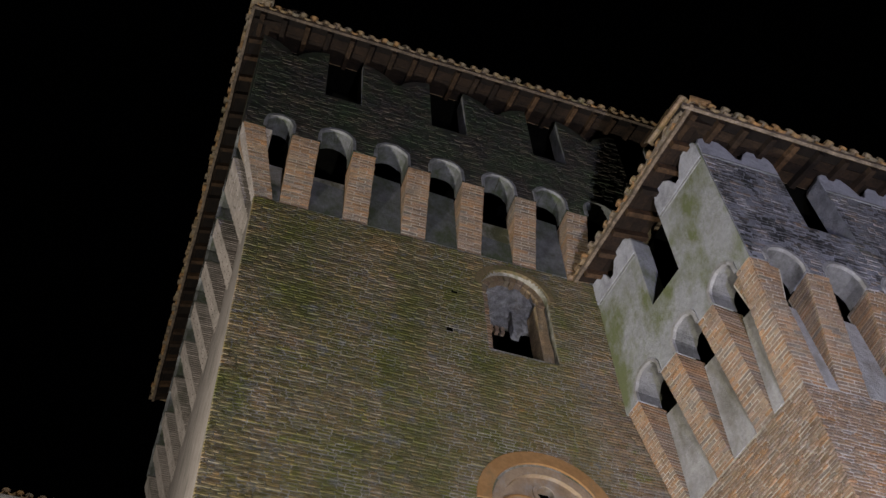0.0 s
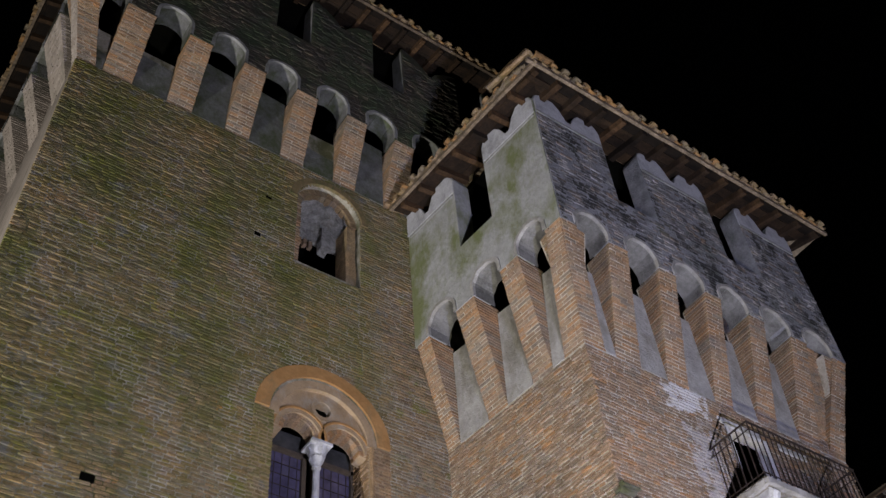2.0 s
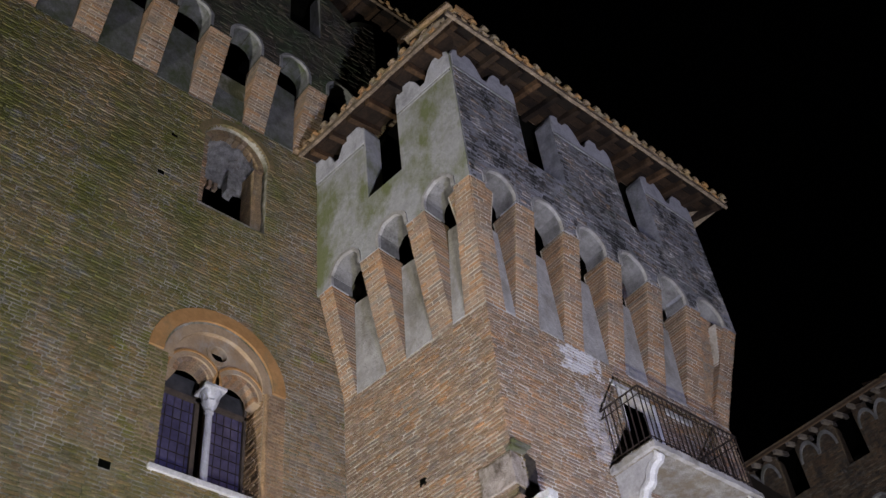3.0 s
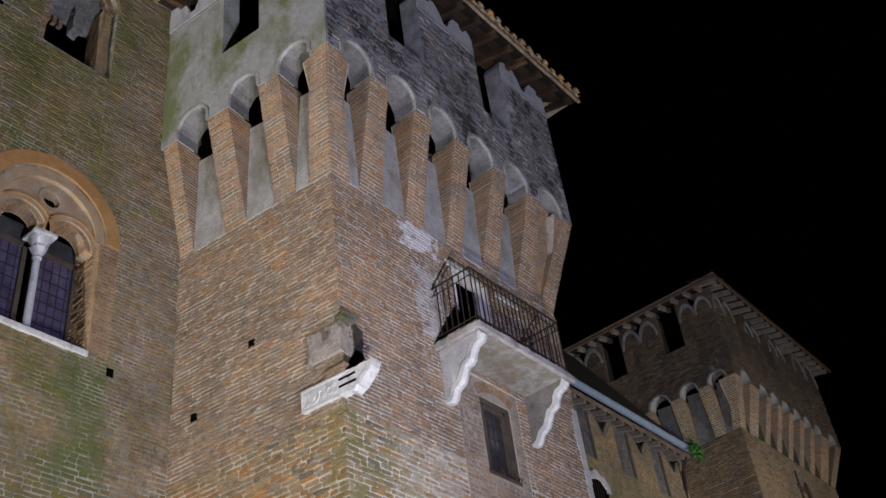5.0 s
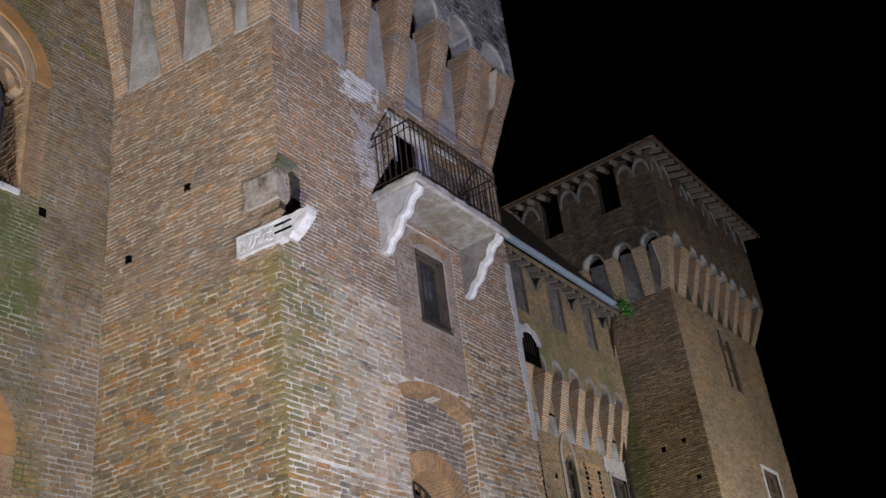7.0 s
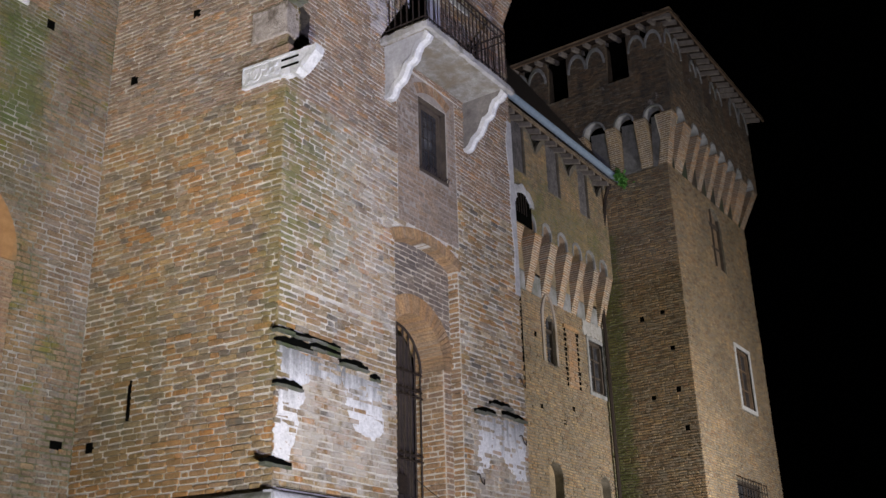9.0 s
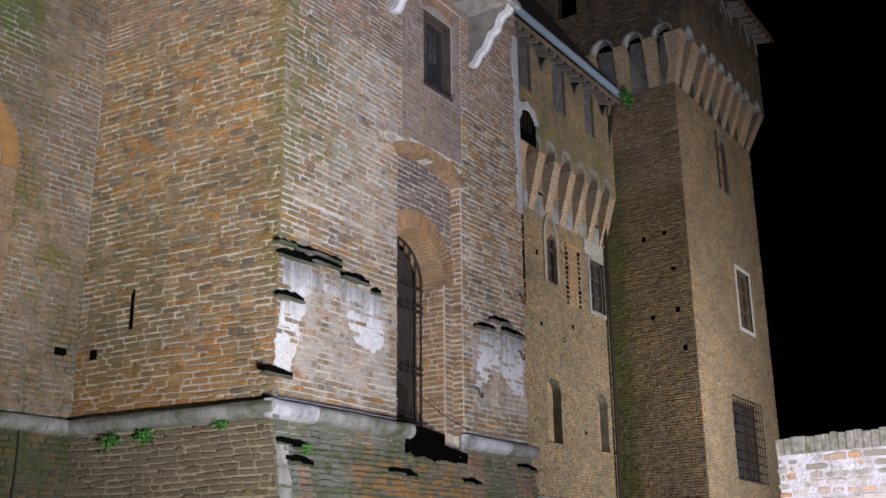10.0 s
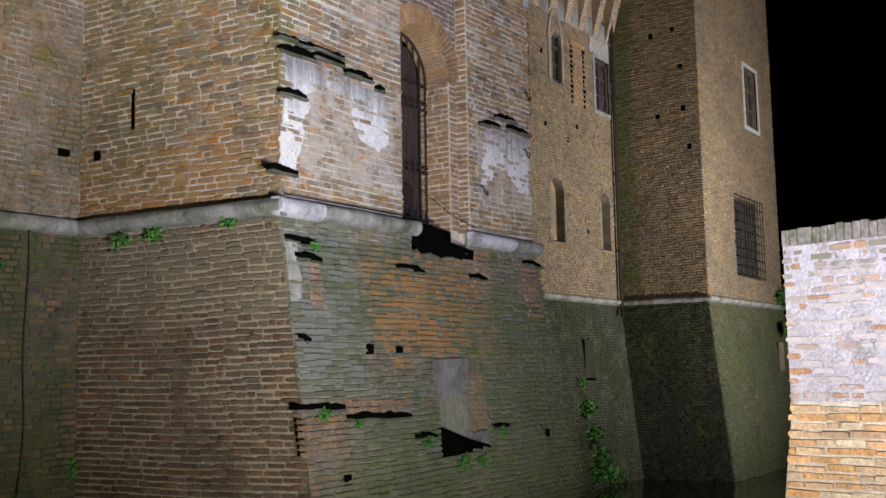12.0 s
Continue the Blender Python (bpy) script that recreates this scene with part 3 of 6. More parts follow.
def arch_rings(parent, face, gaps, zt, p, mat, depth=0.3, stilt=0.0, soffit=None):
    """Plastered rims and soffits of the little arches."""
    for g in gaps:
        c, r = (g[2] + g[3]) / 2, (g[3] - g[2]) / 2
        for name, r1, r0, w1, w0, m in (("arch_rim", r + 0.045, r - 0.012, p + 0.022, p - 0.03, mat), ("arch_soffit", r + 0.002, r - 0.008, p - 0.03, p - depth, soffit or PLASTER)):
            bm = bmesh.new()
            outer, inner = ([(c + q, zt)] + arc(c, zt + stilt, q, 0, 180, 14) + [(c - q, zt)] for q in (r1, r0))
            loops = []
            for pts, w in ((outer, w1), (inner, w1), (inner, w0), (outer, w0)):
                loops.append([bm.verts.new((u + noise.noise((u * 9, z * 9, 0)) * 0.018, -w + noise.noise((u * 7, z * 7, 8)) * 0.012, z + noise.noise((u * 8, z * 8, 4)) * 0.018)) for u, z in pts])
            for i in range(4):
                a, b = loops[i], loops[(i + 1) % 4]
                for k in range(len(a) - 1):
                    bm.faces.new((a[k], a[k + 1], b[k + 1], b[k]))
            bmesh.ops.recalc_face_normals(bm, faces=bm.faces[:])
            part(name, bm, m, parent, face)


def merlon_top(a, b, zsill, ztop, notch=True):
    """Right to left outline of a swallow-tailed merlon."""
    c, r = (a + b) / 2, min(0.3, (b - a) / 4)
    out = [(b, zsill), (b, ztop - 0.22), (b - 0.05, ztop - 0.08), (b - 0.16, ztop)]
    if notch:
        out += [(c + 0.26, ztop - 0.02), (c + 0.15, ztop - 0.16), (c + 0.05, ztop - 0.4), (c - 0.05, ztop - 0.4), (c - 0.15, ztop - 0.16), (c - 0.26, ztop - 0.02)]
    return out + [(a + 0.16, ztop), (a + 0.05, ztop - 0.08), (a, ztop - 0.22), (a, zsill)]


def swallow_tail(a, b, zsill, ztop):
    """Right to left outline of a merlon cut down to a sharp notch between two curved horns."""
    c, h = (a + b) / 2, (b - a) / 2
    half = [(h, 0.0), (h * 0.82, -0.02), (h * 0.5, -0.14), (h * 0.2, -0.34), (h * 0.06, -0.52)]
    return [(b, zsill)] + [(c + u, ztop + z) for u, z in half] + [(c - u, ztop + z) for u, z in reversed(half)] + [(a, zsill)]


class Notch(Hole):
    """The gap between the horns of a swallow-tailed merlon."""

    def at(self, z):
        if z < self.z0 or z > self.z1:
            return None
        k = min(1.0, 0.12 + 0.9 * ((z - self.z0) / (self.z1 - self.z0)) ** 0.8)
        c, h = (self.a + self.b) / 2, (self.b - self.a) / 2
        return c - h * k, c + h * k


def gallery(parent, face, u0, u1, gaps, zt, merlons, zsill, ztop, mat, p=P, thick=0.34, name="parapet", stilt=0.0, crown=merlon_top):
    low = [(u0, zt)]
    for g in gaps:
        c, r = (g[2] + g[3]) / 2, (g[3] - g[2]) / 2
        low += [(c - r - 0.001, zt)] + [(u, z) for u, z in reversed(arc(c, zt + stilt + 0.002, r, 0, 180, 12))] + [(c + r + 0.001, zt)]
    low.append((u1, zt))
    top = []
    for a, b in reversed(merlons):
        top += crown(a, b, zsill, ztop)
    return slab(name, low + top, [], p - thick, p, mat, parent, face)


def gallery_holes(gaps, zt, merlons, zsill, ztop, stilt=0.0, sharp=False):
    hs = [Hole(g[2] - 0.04, g[3] + 0.04, zt - 2, zt + stilt, (g[3] - g[2]) / 2 + 0.04) for g in gaps]
    hs += [Hole(m[1], n[0], zsill, ztop + 2) for m, n in zip(merlons, merlons[1:])]
    if sharp:
        return hs + [Notch(a, b, ztop - 0.52, ztop + 0.05) for a, b in merlons]
    return hs + [Hole((a + b) / 2 - 0.1, (a + b) / 2 + 0.1, ztop - 0.36, ztop + 1) for a, b in merlons]


def slot_panels(parent, face, gaps, zb, height, mat, zt):
    for i, g in enumerate(gaps):
        h = height[i % len(height)] if isinstance(height, tuple) else height
        s = h / (zt - zb)
        x0, x1 = g[0] + (g[2] - g[0]) * s, g[1] + (g[3] - g[1]) * s
        slab("plaster_panel", [(g[0], zb), (g[1], zb), (x1, zb + h - 0.06), (x0, zb + h)], [], -0.12, 0.012, mat, parent, face)


def eave(parent, face, u0, u1, wo, wi, z, slope, tile_from=None, spacing=0.43, fascia=None, tiles=True, seed=1, beam=None):
    """Rafters, boards and the tile edge along one side of a roof; z is the lower edge of the boards at the outer edge wo."""
    rng = random.Random(seed)
    h = lambda w: z + (wo - w) * slope
    n = max(2, int((u1 - u0) / spacing))
    for i in range(n):
        u = u0 + (u1 - u0) * (i + 0.5) / n + rng.uniform(-0.03, 0.03)
        bm = bmesh.new()
        v = box(bm, u - 0.045, u + 0.045, -wo + 0.06, -wi, -0.03, 0.1)
        for q in v:
            q.co.z += h(-q.co.y) - 0.1 + rng.uniform(-0.01, 0.01)
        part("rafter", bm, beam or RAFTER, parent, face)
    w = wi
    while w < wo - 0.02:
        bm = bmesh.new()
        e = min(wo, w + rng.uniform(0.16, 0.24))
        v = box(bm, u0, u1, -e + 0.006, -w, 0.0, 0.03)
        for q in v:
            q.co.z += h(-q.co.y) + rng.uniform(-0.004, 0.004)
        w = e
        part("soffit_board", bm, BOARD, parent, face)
    bm = bmesh.new()
    box(bm, u0, u1, -wo - 0.025, -wo + 0.03, z - 0.045, z + 0.035)
    bmesh.ops.subdivide_edges(bm, edges=[e for e in bm.edges if e.calc_length() > 1], cuts=24)
    for v in bm.verts:
        v.co += Vector(noise.noise_vector(v.co * 2.5)) * 0.014
    part("fascia", bm, fascia or FASCIA, parent, face)
    if tiles:
        rows = bmesh.new()
        u = u0
        while u < u1:
            for cover in (True, False):
                for row in range(3 if cover else 1):
                    wf = wo + (0.1 if cover else 0.075) - row * 0.34 + rng.uniform(-0.025, 0.025)
                    zz = h(wf) + (0.105 if cover else 0.13) + row * 0.015 + rng.uniform(-0.014, 0.014)
                    r = 0.078 + rng.uniform(-0.006, 0.006)
                    turn = rng.uniform(-0.025, 0.025)
                    c = u if cover else u + 0.118
                    sign = 1 if cover else -1
                    loops = []
                    for w_, rad in ((wf, r), (wf, r - 0.018), (wf - 0.42, r - 0.018), (wf - 0.42, r)):
                        loops.append([rows.verts.new((c + rad * math.cos(a) + (turn if w_ == wf else 0), -w_, zz + (wf - w_) * slope - 0.02 + sign * rad * math.sin(a))) for a in [math.pi * q / 6 for q in range(7)]])
                    for i in range(4):
                        p, q = loops[i], loops[(i + 1) % 4]
                        for j in range(6):
                            rows.faces.new((p[j], p[j + 1], q[j + 1], q[j]))
            u += 0.236 + rng.uniform(-0.012, 0.012)
        bmesh.ops.recalc_face_normals(rows, faces=rows.faces[:])
        part("roof_tiles", rows, TILE, parent, face, kind="stuff")


def hip_roof(parent, pts, apex, z, lift=0.05):
    """Roof planes from eave corners, in plan order, up to a ridge of two points."""
    bm = bmesh.new()
    low = [bm.verts.new((x, y, z + lift)) for x, y in pts]
    top = [bm.verts.new(a) for a in apex]
    bm.faces.new((low[0], low[1], top[1], top[0]))
    bm.faces.new((low[1], low[2], top[1]))
    bm.faces.new((low[2], low[3], top[0], top[1]))
    bm.faces.new((low[3], low[0], top[0]))
    bmesh.ops.recalc_face_normals(bm, faces=bm.faces[:])
    got = bmesh.ops.extrude_face_region(bm, geom=bm.faces[:])
    for v in got["geom"]:
        if isinstance(v, bmesh.types.BMVert):
            v.co.z += 0.06
    return part("roof", bm, TILE, parent)


def even_gaps(u0, u1, n, bottom, top, fan0=0.0, fan1=0.0):
    """n arches between u0 and u1, with the bottom and top widths of the gaps."""
    pitch = (u1 - u0) / n
    out = []
    for i in range(n):
        c = u0 + pitch * (i + 0.5)
        out.append((c - bottom / 2, c + bottom / 2, c - top / 2, c + top / 2))
    return out


# the upper walls are laid in thinner, shorter bricks
FINE = {"course": 0.055, "length": 0.2, "joint": 0.0135, "wear": 0.35, "head": 0.2}

# ---- main tower ----
tower = thing("main_tower", (0, YA + 4, ZW), "square mossy brick castle tower with corbelled gallery and tiled roof", "tower")
ZA, ZAT, STA = 16.15, 17.6, 0.26
NICHE = Hole(-2.83, -1.69, 13.78, 15.3, 0.6)
BIF = Hole(-2.96, -1.52, 9.12, 10.75, 0.74)
BIF2 = Hole(-2.96, -1.52, 4.22, 5.85, 0.74)
PUTLOG_A = [Hole(-1.23, -1.13, 8.9, 9.02), Hole(-5.12, -4.96, 8.9, 9.02), Hole(-3.6, -3.46, 8.86, 8.98), Hole(-0.55, -0.4, 3.98, 4.1), Hole(-3.38, -3.28, 14.92, 15.0), Hole(-3.5, -3.4, 13.95, 14.03)]
slab("wall", rect(XA + 0.01, WB, ZW - 1, ZA + 1.05), [h.loop for h in (NICHE, BIF, BIF2)], -0.55, 0, MORTAR_A, tower, FA)
slab("wall", rect(-9.0, -0.01, ZW - 1, ZA + 1.05), [], -0.55, 0, FLANK, tower, FAS)
# inner walls and floor coloured black so the openings stay dark
block("wall", (XA + 0.02, 6.0, -9.0, -8.6, ZW - 1, 20.8), PAINTED_DARK, tower, FA)
block("wall", (5.6, 6.0, -8.6, -0.55, ZW - 1, 20.8), PAINTED_DARK, tower, FA)
block("gallery_floor", (XA + 0.2, 5.6, -8.5, -0.6, ZA + 0.9, ZA + 1.05), PAINTED_DARK, tower, FA)
GA = [(-6.36, -6.27, -6.74, -6.28)] + [(c - 0.28, c + 0.28, c - 0.29, c + 0.29) for c in (-5.5, -4.5, -3.5, -2.5, -1.5, -0.5, 0.5, 1.5, 2.5, 3.5, 4.5)]
corbels(tower, FA, (XA, 5.5, XA - P + 0.006, 5.5), GA, ZA, ZAT, P, BRICK_PIER, 11)
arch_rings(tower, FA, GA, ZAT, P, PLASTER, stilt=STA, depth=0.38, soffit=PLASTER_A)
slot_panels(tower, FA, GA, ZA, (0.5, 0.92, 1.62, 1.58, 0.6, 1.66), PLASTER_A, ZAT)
MA = [(XA - P + 0.004, -5.8), (-5.1, -3.72), (-3.0, -1.64), (-0.94, 0.4), (1.1, 2.5), (3.2, 5.5)]
gallery(tower, FA, XA - P + 0.004, 5.5, GA, ZAT, MA, 19.36, 21.1, BRICK_DARK, stilt=STA, crown=swallow_tail)
brick_field(tower, FA, XA - P + 0.02, 5.4, ZAT, 21.0, gallery_holes(GA, ZAT, MA, 19.36, 21.1, STA, True), BRICK_DARK, 5, proud=P + 0.008)
for m, n in zip(MA, MA[1:]):
    block("opening_jamb", (n[0] - 0.014, n[0] - 0.002, P - 0.34, P - 0.01, 19.4, 21.0), PLASTER, tower, FA)
# unseen black sheet added to keep the gallery openings dark
block("gallery_ceiling", (XA - 0.1, 5.6, -8.5, 0.11, 21.36, 21.4), PAINTED_DARK, tower, FA)
GAS = [(-0.44, -0.2, -0.28, 0.16)] + [(c - 0.28, c + 0.28, c - 0.29, c + 0.29) for c in (-1.3, -2.3, -3.3, -4.3, -5.3, -6.3, -7.3, -8.3)]
GAS = GAS[::-1]
corbels(tower, FAS, (-9.0, -0.0, -9.0, P - 0.006), GAS, ZA, ZAT, P, FLANK, 12)
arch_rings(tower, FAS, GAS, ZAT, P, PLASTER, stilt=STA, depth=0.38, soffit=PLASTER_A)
MAS = [(-9.0, -7.9), (-7.2, -5.8), (-5.1, -3.7), (-3.0, -1.6), (-0.9, P - 0.004)]
gallery(tower, FAS, -9.0, P - 0.004, GAS, ZAT, MAS, 19.36, 21.1, BRICK_DARK, stilt=STA)
eave(tower, FA, -7.45, 6.2, 0.92, 0.1, 21.22, 0.3, seed=3)
eave(tower, FAS, -10.0, 0.92, 0.78, 0.1, 21.22, 0.3, seed=4)
hip_roof(tower, [(-7.45, YA - 0.92), (6.2, YA - 0.92), (6.2, YA + 10), (-7.45, YA + 10)], [(-2.0, YA + 4.5, 22.9), (0.8, YA + 4.5, 22.9)], 21.22)
HOLES_A = [NICHE, Hole(-3.24, -1.24, 9.12, 10.8, 0.98), Hole(-3.24, -1.24, 4.22, 5.9, 0.98)] + PUTLOG_A
brick_field(tower, FA, XA - 0.012, XI - 0.01, ZS + 0.04, 8.2, HOLES_A, BRICK_A, 1)
brick_field(tower, FA, XA - 0.012, XI - 0.01, 8.2, ZA - 0.01, HOLES_A, BRICK_A, 7, **FINE)
slab("scarp", rect(XA, XI - 0.01, ZW - 1, ZS - 0.16), [], 0.002, 0.036, MORTAR_DIM, tower, FA)
brick_field(tower, FA, XA, XI - 0.01, ZW - 0.2, ZS - 0.16, [], BRICK_BASE, 2, proud=0.05)
# thin black plates draw the darkness of the holes
for h in PUTLOG_A:
    block("putlog_hole", (h.a, h.b, 0.0, 0.004, h.z0, h.z1), PAINTED_DARK, tower, FA)


def ring(name, cx, cz, r0, r1, w0, w1, mat, parent, face, a0=0, a1=180, n=20, squash=1.0):
    bm = bmesh.new()
    loops = [[bm.verts.new((u, -w, z)) for u, z in arc(cx, cz, r, a0, a1, n, squash)] for r, w in ((r0, w0), (r0, w1), (r1, w1), (r1, w0))]
    for i in range(4):
        a, b = loops[i], loops[(i + 1) % 4]
        for k in range(n):
            bm.faces.new((a[k], a[k + 1], b[k + 1], b[k]))
    if abs(a1 - a0) < 360:
        bm.faces.new([l[0] for l in loops])
        bm.faces.new([l[-1] for l in loops])
    bmesh.ops.recalc_face_normals(bm, faces=bm.faces[:])
    return part(name, bm, mat, parent, face)


def voussoirs(parent, face, cx, cz, r0, r1, w0, w1, mat, n, squash=1.0, a0=0, a1=180, name="voussoir"):
    """An arch of separate wedge bricks."""
    for i in range(n):
        b, e = a0 + (a1 - a0) * (i + 0.06) / n, a0 + (a1 - a0) * (i + 0.94) / n
        bm = bmesh.new()
        pts = [(cx + r * math.cos(radians(a)), cz + squash * r * math.sin(radians(a))) for r, a in ((r0, b), (r1, b), (r1, e), (r0, e))]
        k = random.uniform(-0.004, 0.004)
        lo = [bm.verts.new((u, -w0, z)) for u, z in pts]
        hi = [bm.verts.new((u, -w1 - k, z)) for u, z in pts]
        bm.faces.new(lo[::-1])
        bm.faces.new(hi)
        for j in range(4):
            bm.faces.new((lo[j], lo[(j + 1) % 4], hi[(j + 1) % 4], hi[j]))
        bmesh.ops.recalc_face_normals(bm, faces=bm.faces[:])
        part(name, bm, mat, parent, face)


def lathe(bm, cx, cy, profile, n=16):
    loops = [[bm.verts.new((cx + r * math.cos(2 * math.pi * k / n), cy + r * math.sin(2 * math.pi * k / n), z)) for k in range(n)] for r, z in profile]
    for a, b in zip(loops, loops[1:]):
        for k in range(n):
            bm.faces.new((a[k], a[(k + 1) % n], b[(k + 1) % n], b[k]))
    bm.faces.new(loops[0][::-1])
    bm.faces.new(loops[-1])


def twin_window(parent, face, cx, zsill, zspring):
    """A two-light window under a terracotta arch, with a marble column."""
    ring("arch_band", cx, zspring + 0.05, 0.8, 1.0, -0.02, 0.035, TERRACOTTA, parent, face, squash=0.98)
    ring("arch_moulding", cx, zspring, 0.66, 0.79, -0.1, 0.01, PLASTER_WARM, parent, face)
    for s in (-1, 1):
        slab("jamb", rect(cx + s * 0.86 - 0.14, cx + s * 0.86 + 0.14, zsill, zspring + 0.05), [], -0.25, 0.002, MORTAR_JAMB, parent, face)
        brick_field(parent, face, cx + s * 0.86 - 0.15, cx + s * 0.86 + 0.15, zsill, zspring + 0.04, [], BRICK_RING if s > 0 else BRICK_A, 31 + s, **FINE)
    block("reveal", (cx + 0.68, cx + 0.73, -0.5, 0.0, zsill, zspring), MORTAR_JAMB, parent, face)
    brick_field(parent, Face(cx + 0.68, YA, 0, -1), -0.45, -0.005, zsill, zspring, [], BRICK_RING, 33, **FINE)
    bm = bmesh.new()
    lathe(bm, cx + 0.72, 0.0, [(0.035, zsill), (0.035, zspring)], 10)
    part("jamb_roll", bm, BRICK_RING, parent, face, "rounded brick jamb roll")
    hole = [(cx - 0.66, zspring - 0.35), (cx + 0.66, zspring - 0.35)] + arc(cx, zspring, 0.67, 0, 180, 18)
    zs = zspring - 0.15
    cut = [[(cx + s * 0.33 + u, z) for u, z in ([(-0.24, zs - 0.01), (0.24, zs - 0.01)] + arc(0, zs + 0.02, 0.24, 0, 180, 12))] for s in (-1, 1)]
    eye = arc(cx, zspring + 0.38, 0.12, 0, 345, 15)
    outline = [(cx - 0.68, zs)] + [(cx - 0.57, zs)] + [(cx - 0.33 + 0.24 * math.cos(radians(a)), zs + 0.02 + 0.24 * math.sin(radians(a))) for a in range(180, -1, -15)] + [(cx - 0.05, zs - 0.02), (cx + 0.05, zs - 0.02)]
    outline += [(cx + 0.33 + 0.24 * math.cos(radians(a)), zs + 0.02 + 0.24 * math.sin(radians(a))) for a in range(180, -1, -15)] + [(cx + 0.68, zs)] + arc(cx, zspring, 0.68, 0, 180, 18)[:-1]
    slab("tracery", outline, [eye], -0.28, -0.06, PLASTER_WARM, parent, face)
    # black plate in the eye, for the dark behind it
    block("oculus", (cx - 0.11, cx + 0.11, -0.16, -0.15, zspring + 0.25, zspring + 0.46), PAINTED_DARK, parent, face, bevel=0.0)
    ring("oculus_ring", cx, zspring + 0.38, 0.12, 0.18, -0.1, -0.035, PLASTER_WARM, parent, face, 0, 359.9, 20)
    for s in (-1, 1):
        voussoirs(parent, face, cx + s * 0.33, zs + 0.02, 0.23, 0.3, -0.25, -0.05, BRICK_PIER, 11)
        ring("light_rim", cx + s * 0.33, zs + 0.02, 0.3, 0.37, -0.1, -0.025, PLASTER_WARM, parent, face)
        ring("light_roll", cx + s * 0.33, zs + 0.02, 0.365, 0.395, -0.1, -0.012, TERRACOTTA, parent, face)
    bm = bmesh.new()
    lathe(bm, cx, 0.17, [(0.1, zsill), (0.1, zsill + 0.06), (0.065, zsill + 0.1), (0.05, zsill + 0.13), (0.045, zs - 0.36), (0.062, zs - 0.34), (0.05, zs - 0.31), (0.1, zs - 0.2), (0.09, zs - 0.16), (0.13, zs - 0.06), (0.14, zs - 0.02), (0.14, zs)])
    for k in range(8):
        a = 2 * math.pi * k / 8
        for low, out, tall in ((zs - 0.26, 0.075, 0.1), (zs - 0.16, 0.1, 0.11)):
            c = Vector((cx + out * math.cos(a + low), 0.17 + out * math.sin(a + low), low))
            tip = Vector((cx + (out + 0.045) * math.cos(a + low), 0.17 + (out + 0.045) * math.sin(a + low), low + tall))
            side = Vector((-math.sin(a + low), math.cos(a + low), 0)) * 0.026
            p = [bm.verts.new(q) for q in (c - side, c + side, tip, c + Vector((0, 0, tall * 0.8)))]
            for f in ((0, 1, 2), (1, 3, 2), (3, 0, 2)):
                bm.faces.new([p[i] for i in f])
    box(bm, cx - 0.15, cx + 0.15, 0.02, 0.32, zs - 0.03, zs + 0.012)
    part("column", bm, PALE_CAP, parent, face, "white marble column with carved capital", smooth=False)
    block("sill", (cx - 0.8, cx + 0.72, -0.1, 0.05, zsill - 0.09, zsill - 0.01), MARBLE, parent, face, "white stone sill", 0.012)
    for s in (-1, 1):
        c = cx + s * 0.36
        block("pane", (c - 0.3, c + 0.3, -0.45, -0.43, zsill, zs - 0.03), GLASS_PURPLE, parent, face, "purple-tinted leaded glass")
        block("fanlight", (c - 0.3, c + 0.3, -0.45, -0.43, zs - 0.03, zs + 0.3), GLASS, parent, face, "dark leaded glass")
        bm = bmesh.new()
        for k in range(-2, 3):
            box(bm, c + k * 0.11 - 0.004, c + k * 0.11 + 0.004, 0.42, 0.43, zsill, zs)
        for k in range(8):
            z = zsill + 0.1 + k * 0.165
            box(bm, c - 0.28, c + 0.28, 0.42, 0.43, z - 0.004, z + 0.004)
        part("lead_bars", bm, IRON, parent, face)
        bm = bmesh.new()
        for a, b, p, q in ((c - 0.33, c - 0.27, zsill, zs + 0.3), (c + 0.27, c + 0.33, zsill, zs + 0.3), (c - 0.33, c + 0.33, zs - 0.06, zs), (c - 0.33, c + 0.33, zsill, zsill + 0.07)):
            box(bm, a, b, 0.38, 0.46, p, q)
        part("window_frame", bm, WOOD_DARK, parent, face)


MORTAR_JAMB = plain_material("ochre_mortar", (0.2, 0.15, 0.09), (0.32, 0.25, 0.165), 7, 0.95)
BRICK_PATCH = brick_material("rendered_brick", [(0.26, 0.21, 0.17), (0.29, 0.235, 0.19), (0.23, 0.185, 0.15), (0.3, 0.25, 0.205), (0.25, 0.19, 0.14)], (0.8, 0.95), bloom=(0.62, 0.85), soot=(0.75, 0.95), lime=(0.3, 0.26, 0.215))
BRICK_INFILL = brick_material("grey_brown_brick", [(0.17, 0.145, 0.125), (0.2, 0.17, 0.145), (0.15, 0.13, 0.115), (0.225, 0.19, 0.16)], (0.8, 0.95), bloom=(0.66, 0.85), lime=(0.27, 0.24, 0.205))
BRICK_RING = brick_material("arch_brick", [(0.33, 0.21, 0.11), (0.29, 0.2, 0.12), (0.36, 0.24, 0.13), (0.26, 0.175, 0.11), (0.32, 0.225, 0.14)], (0.8, 0.95), bloom=(0.85, 0.97), lime=(0.33, 0.28, 0.22))
BRICK_DULL = brick_material("dull_brick", [BROWN, GREY, TAN, BROWN, (0.25, 0.19, 0.14)], (0.8, 0.95), bloom=(0.6, 0.9))
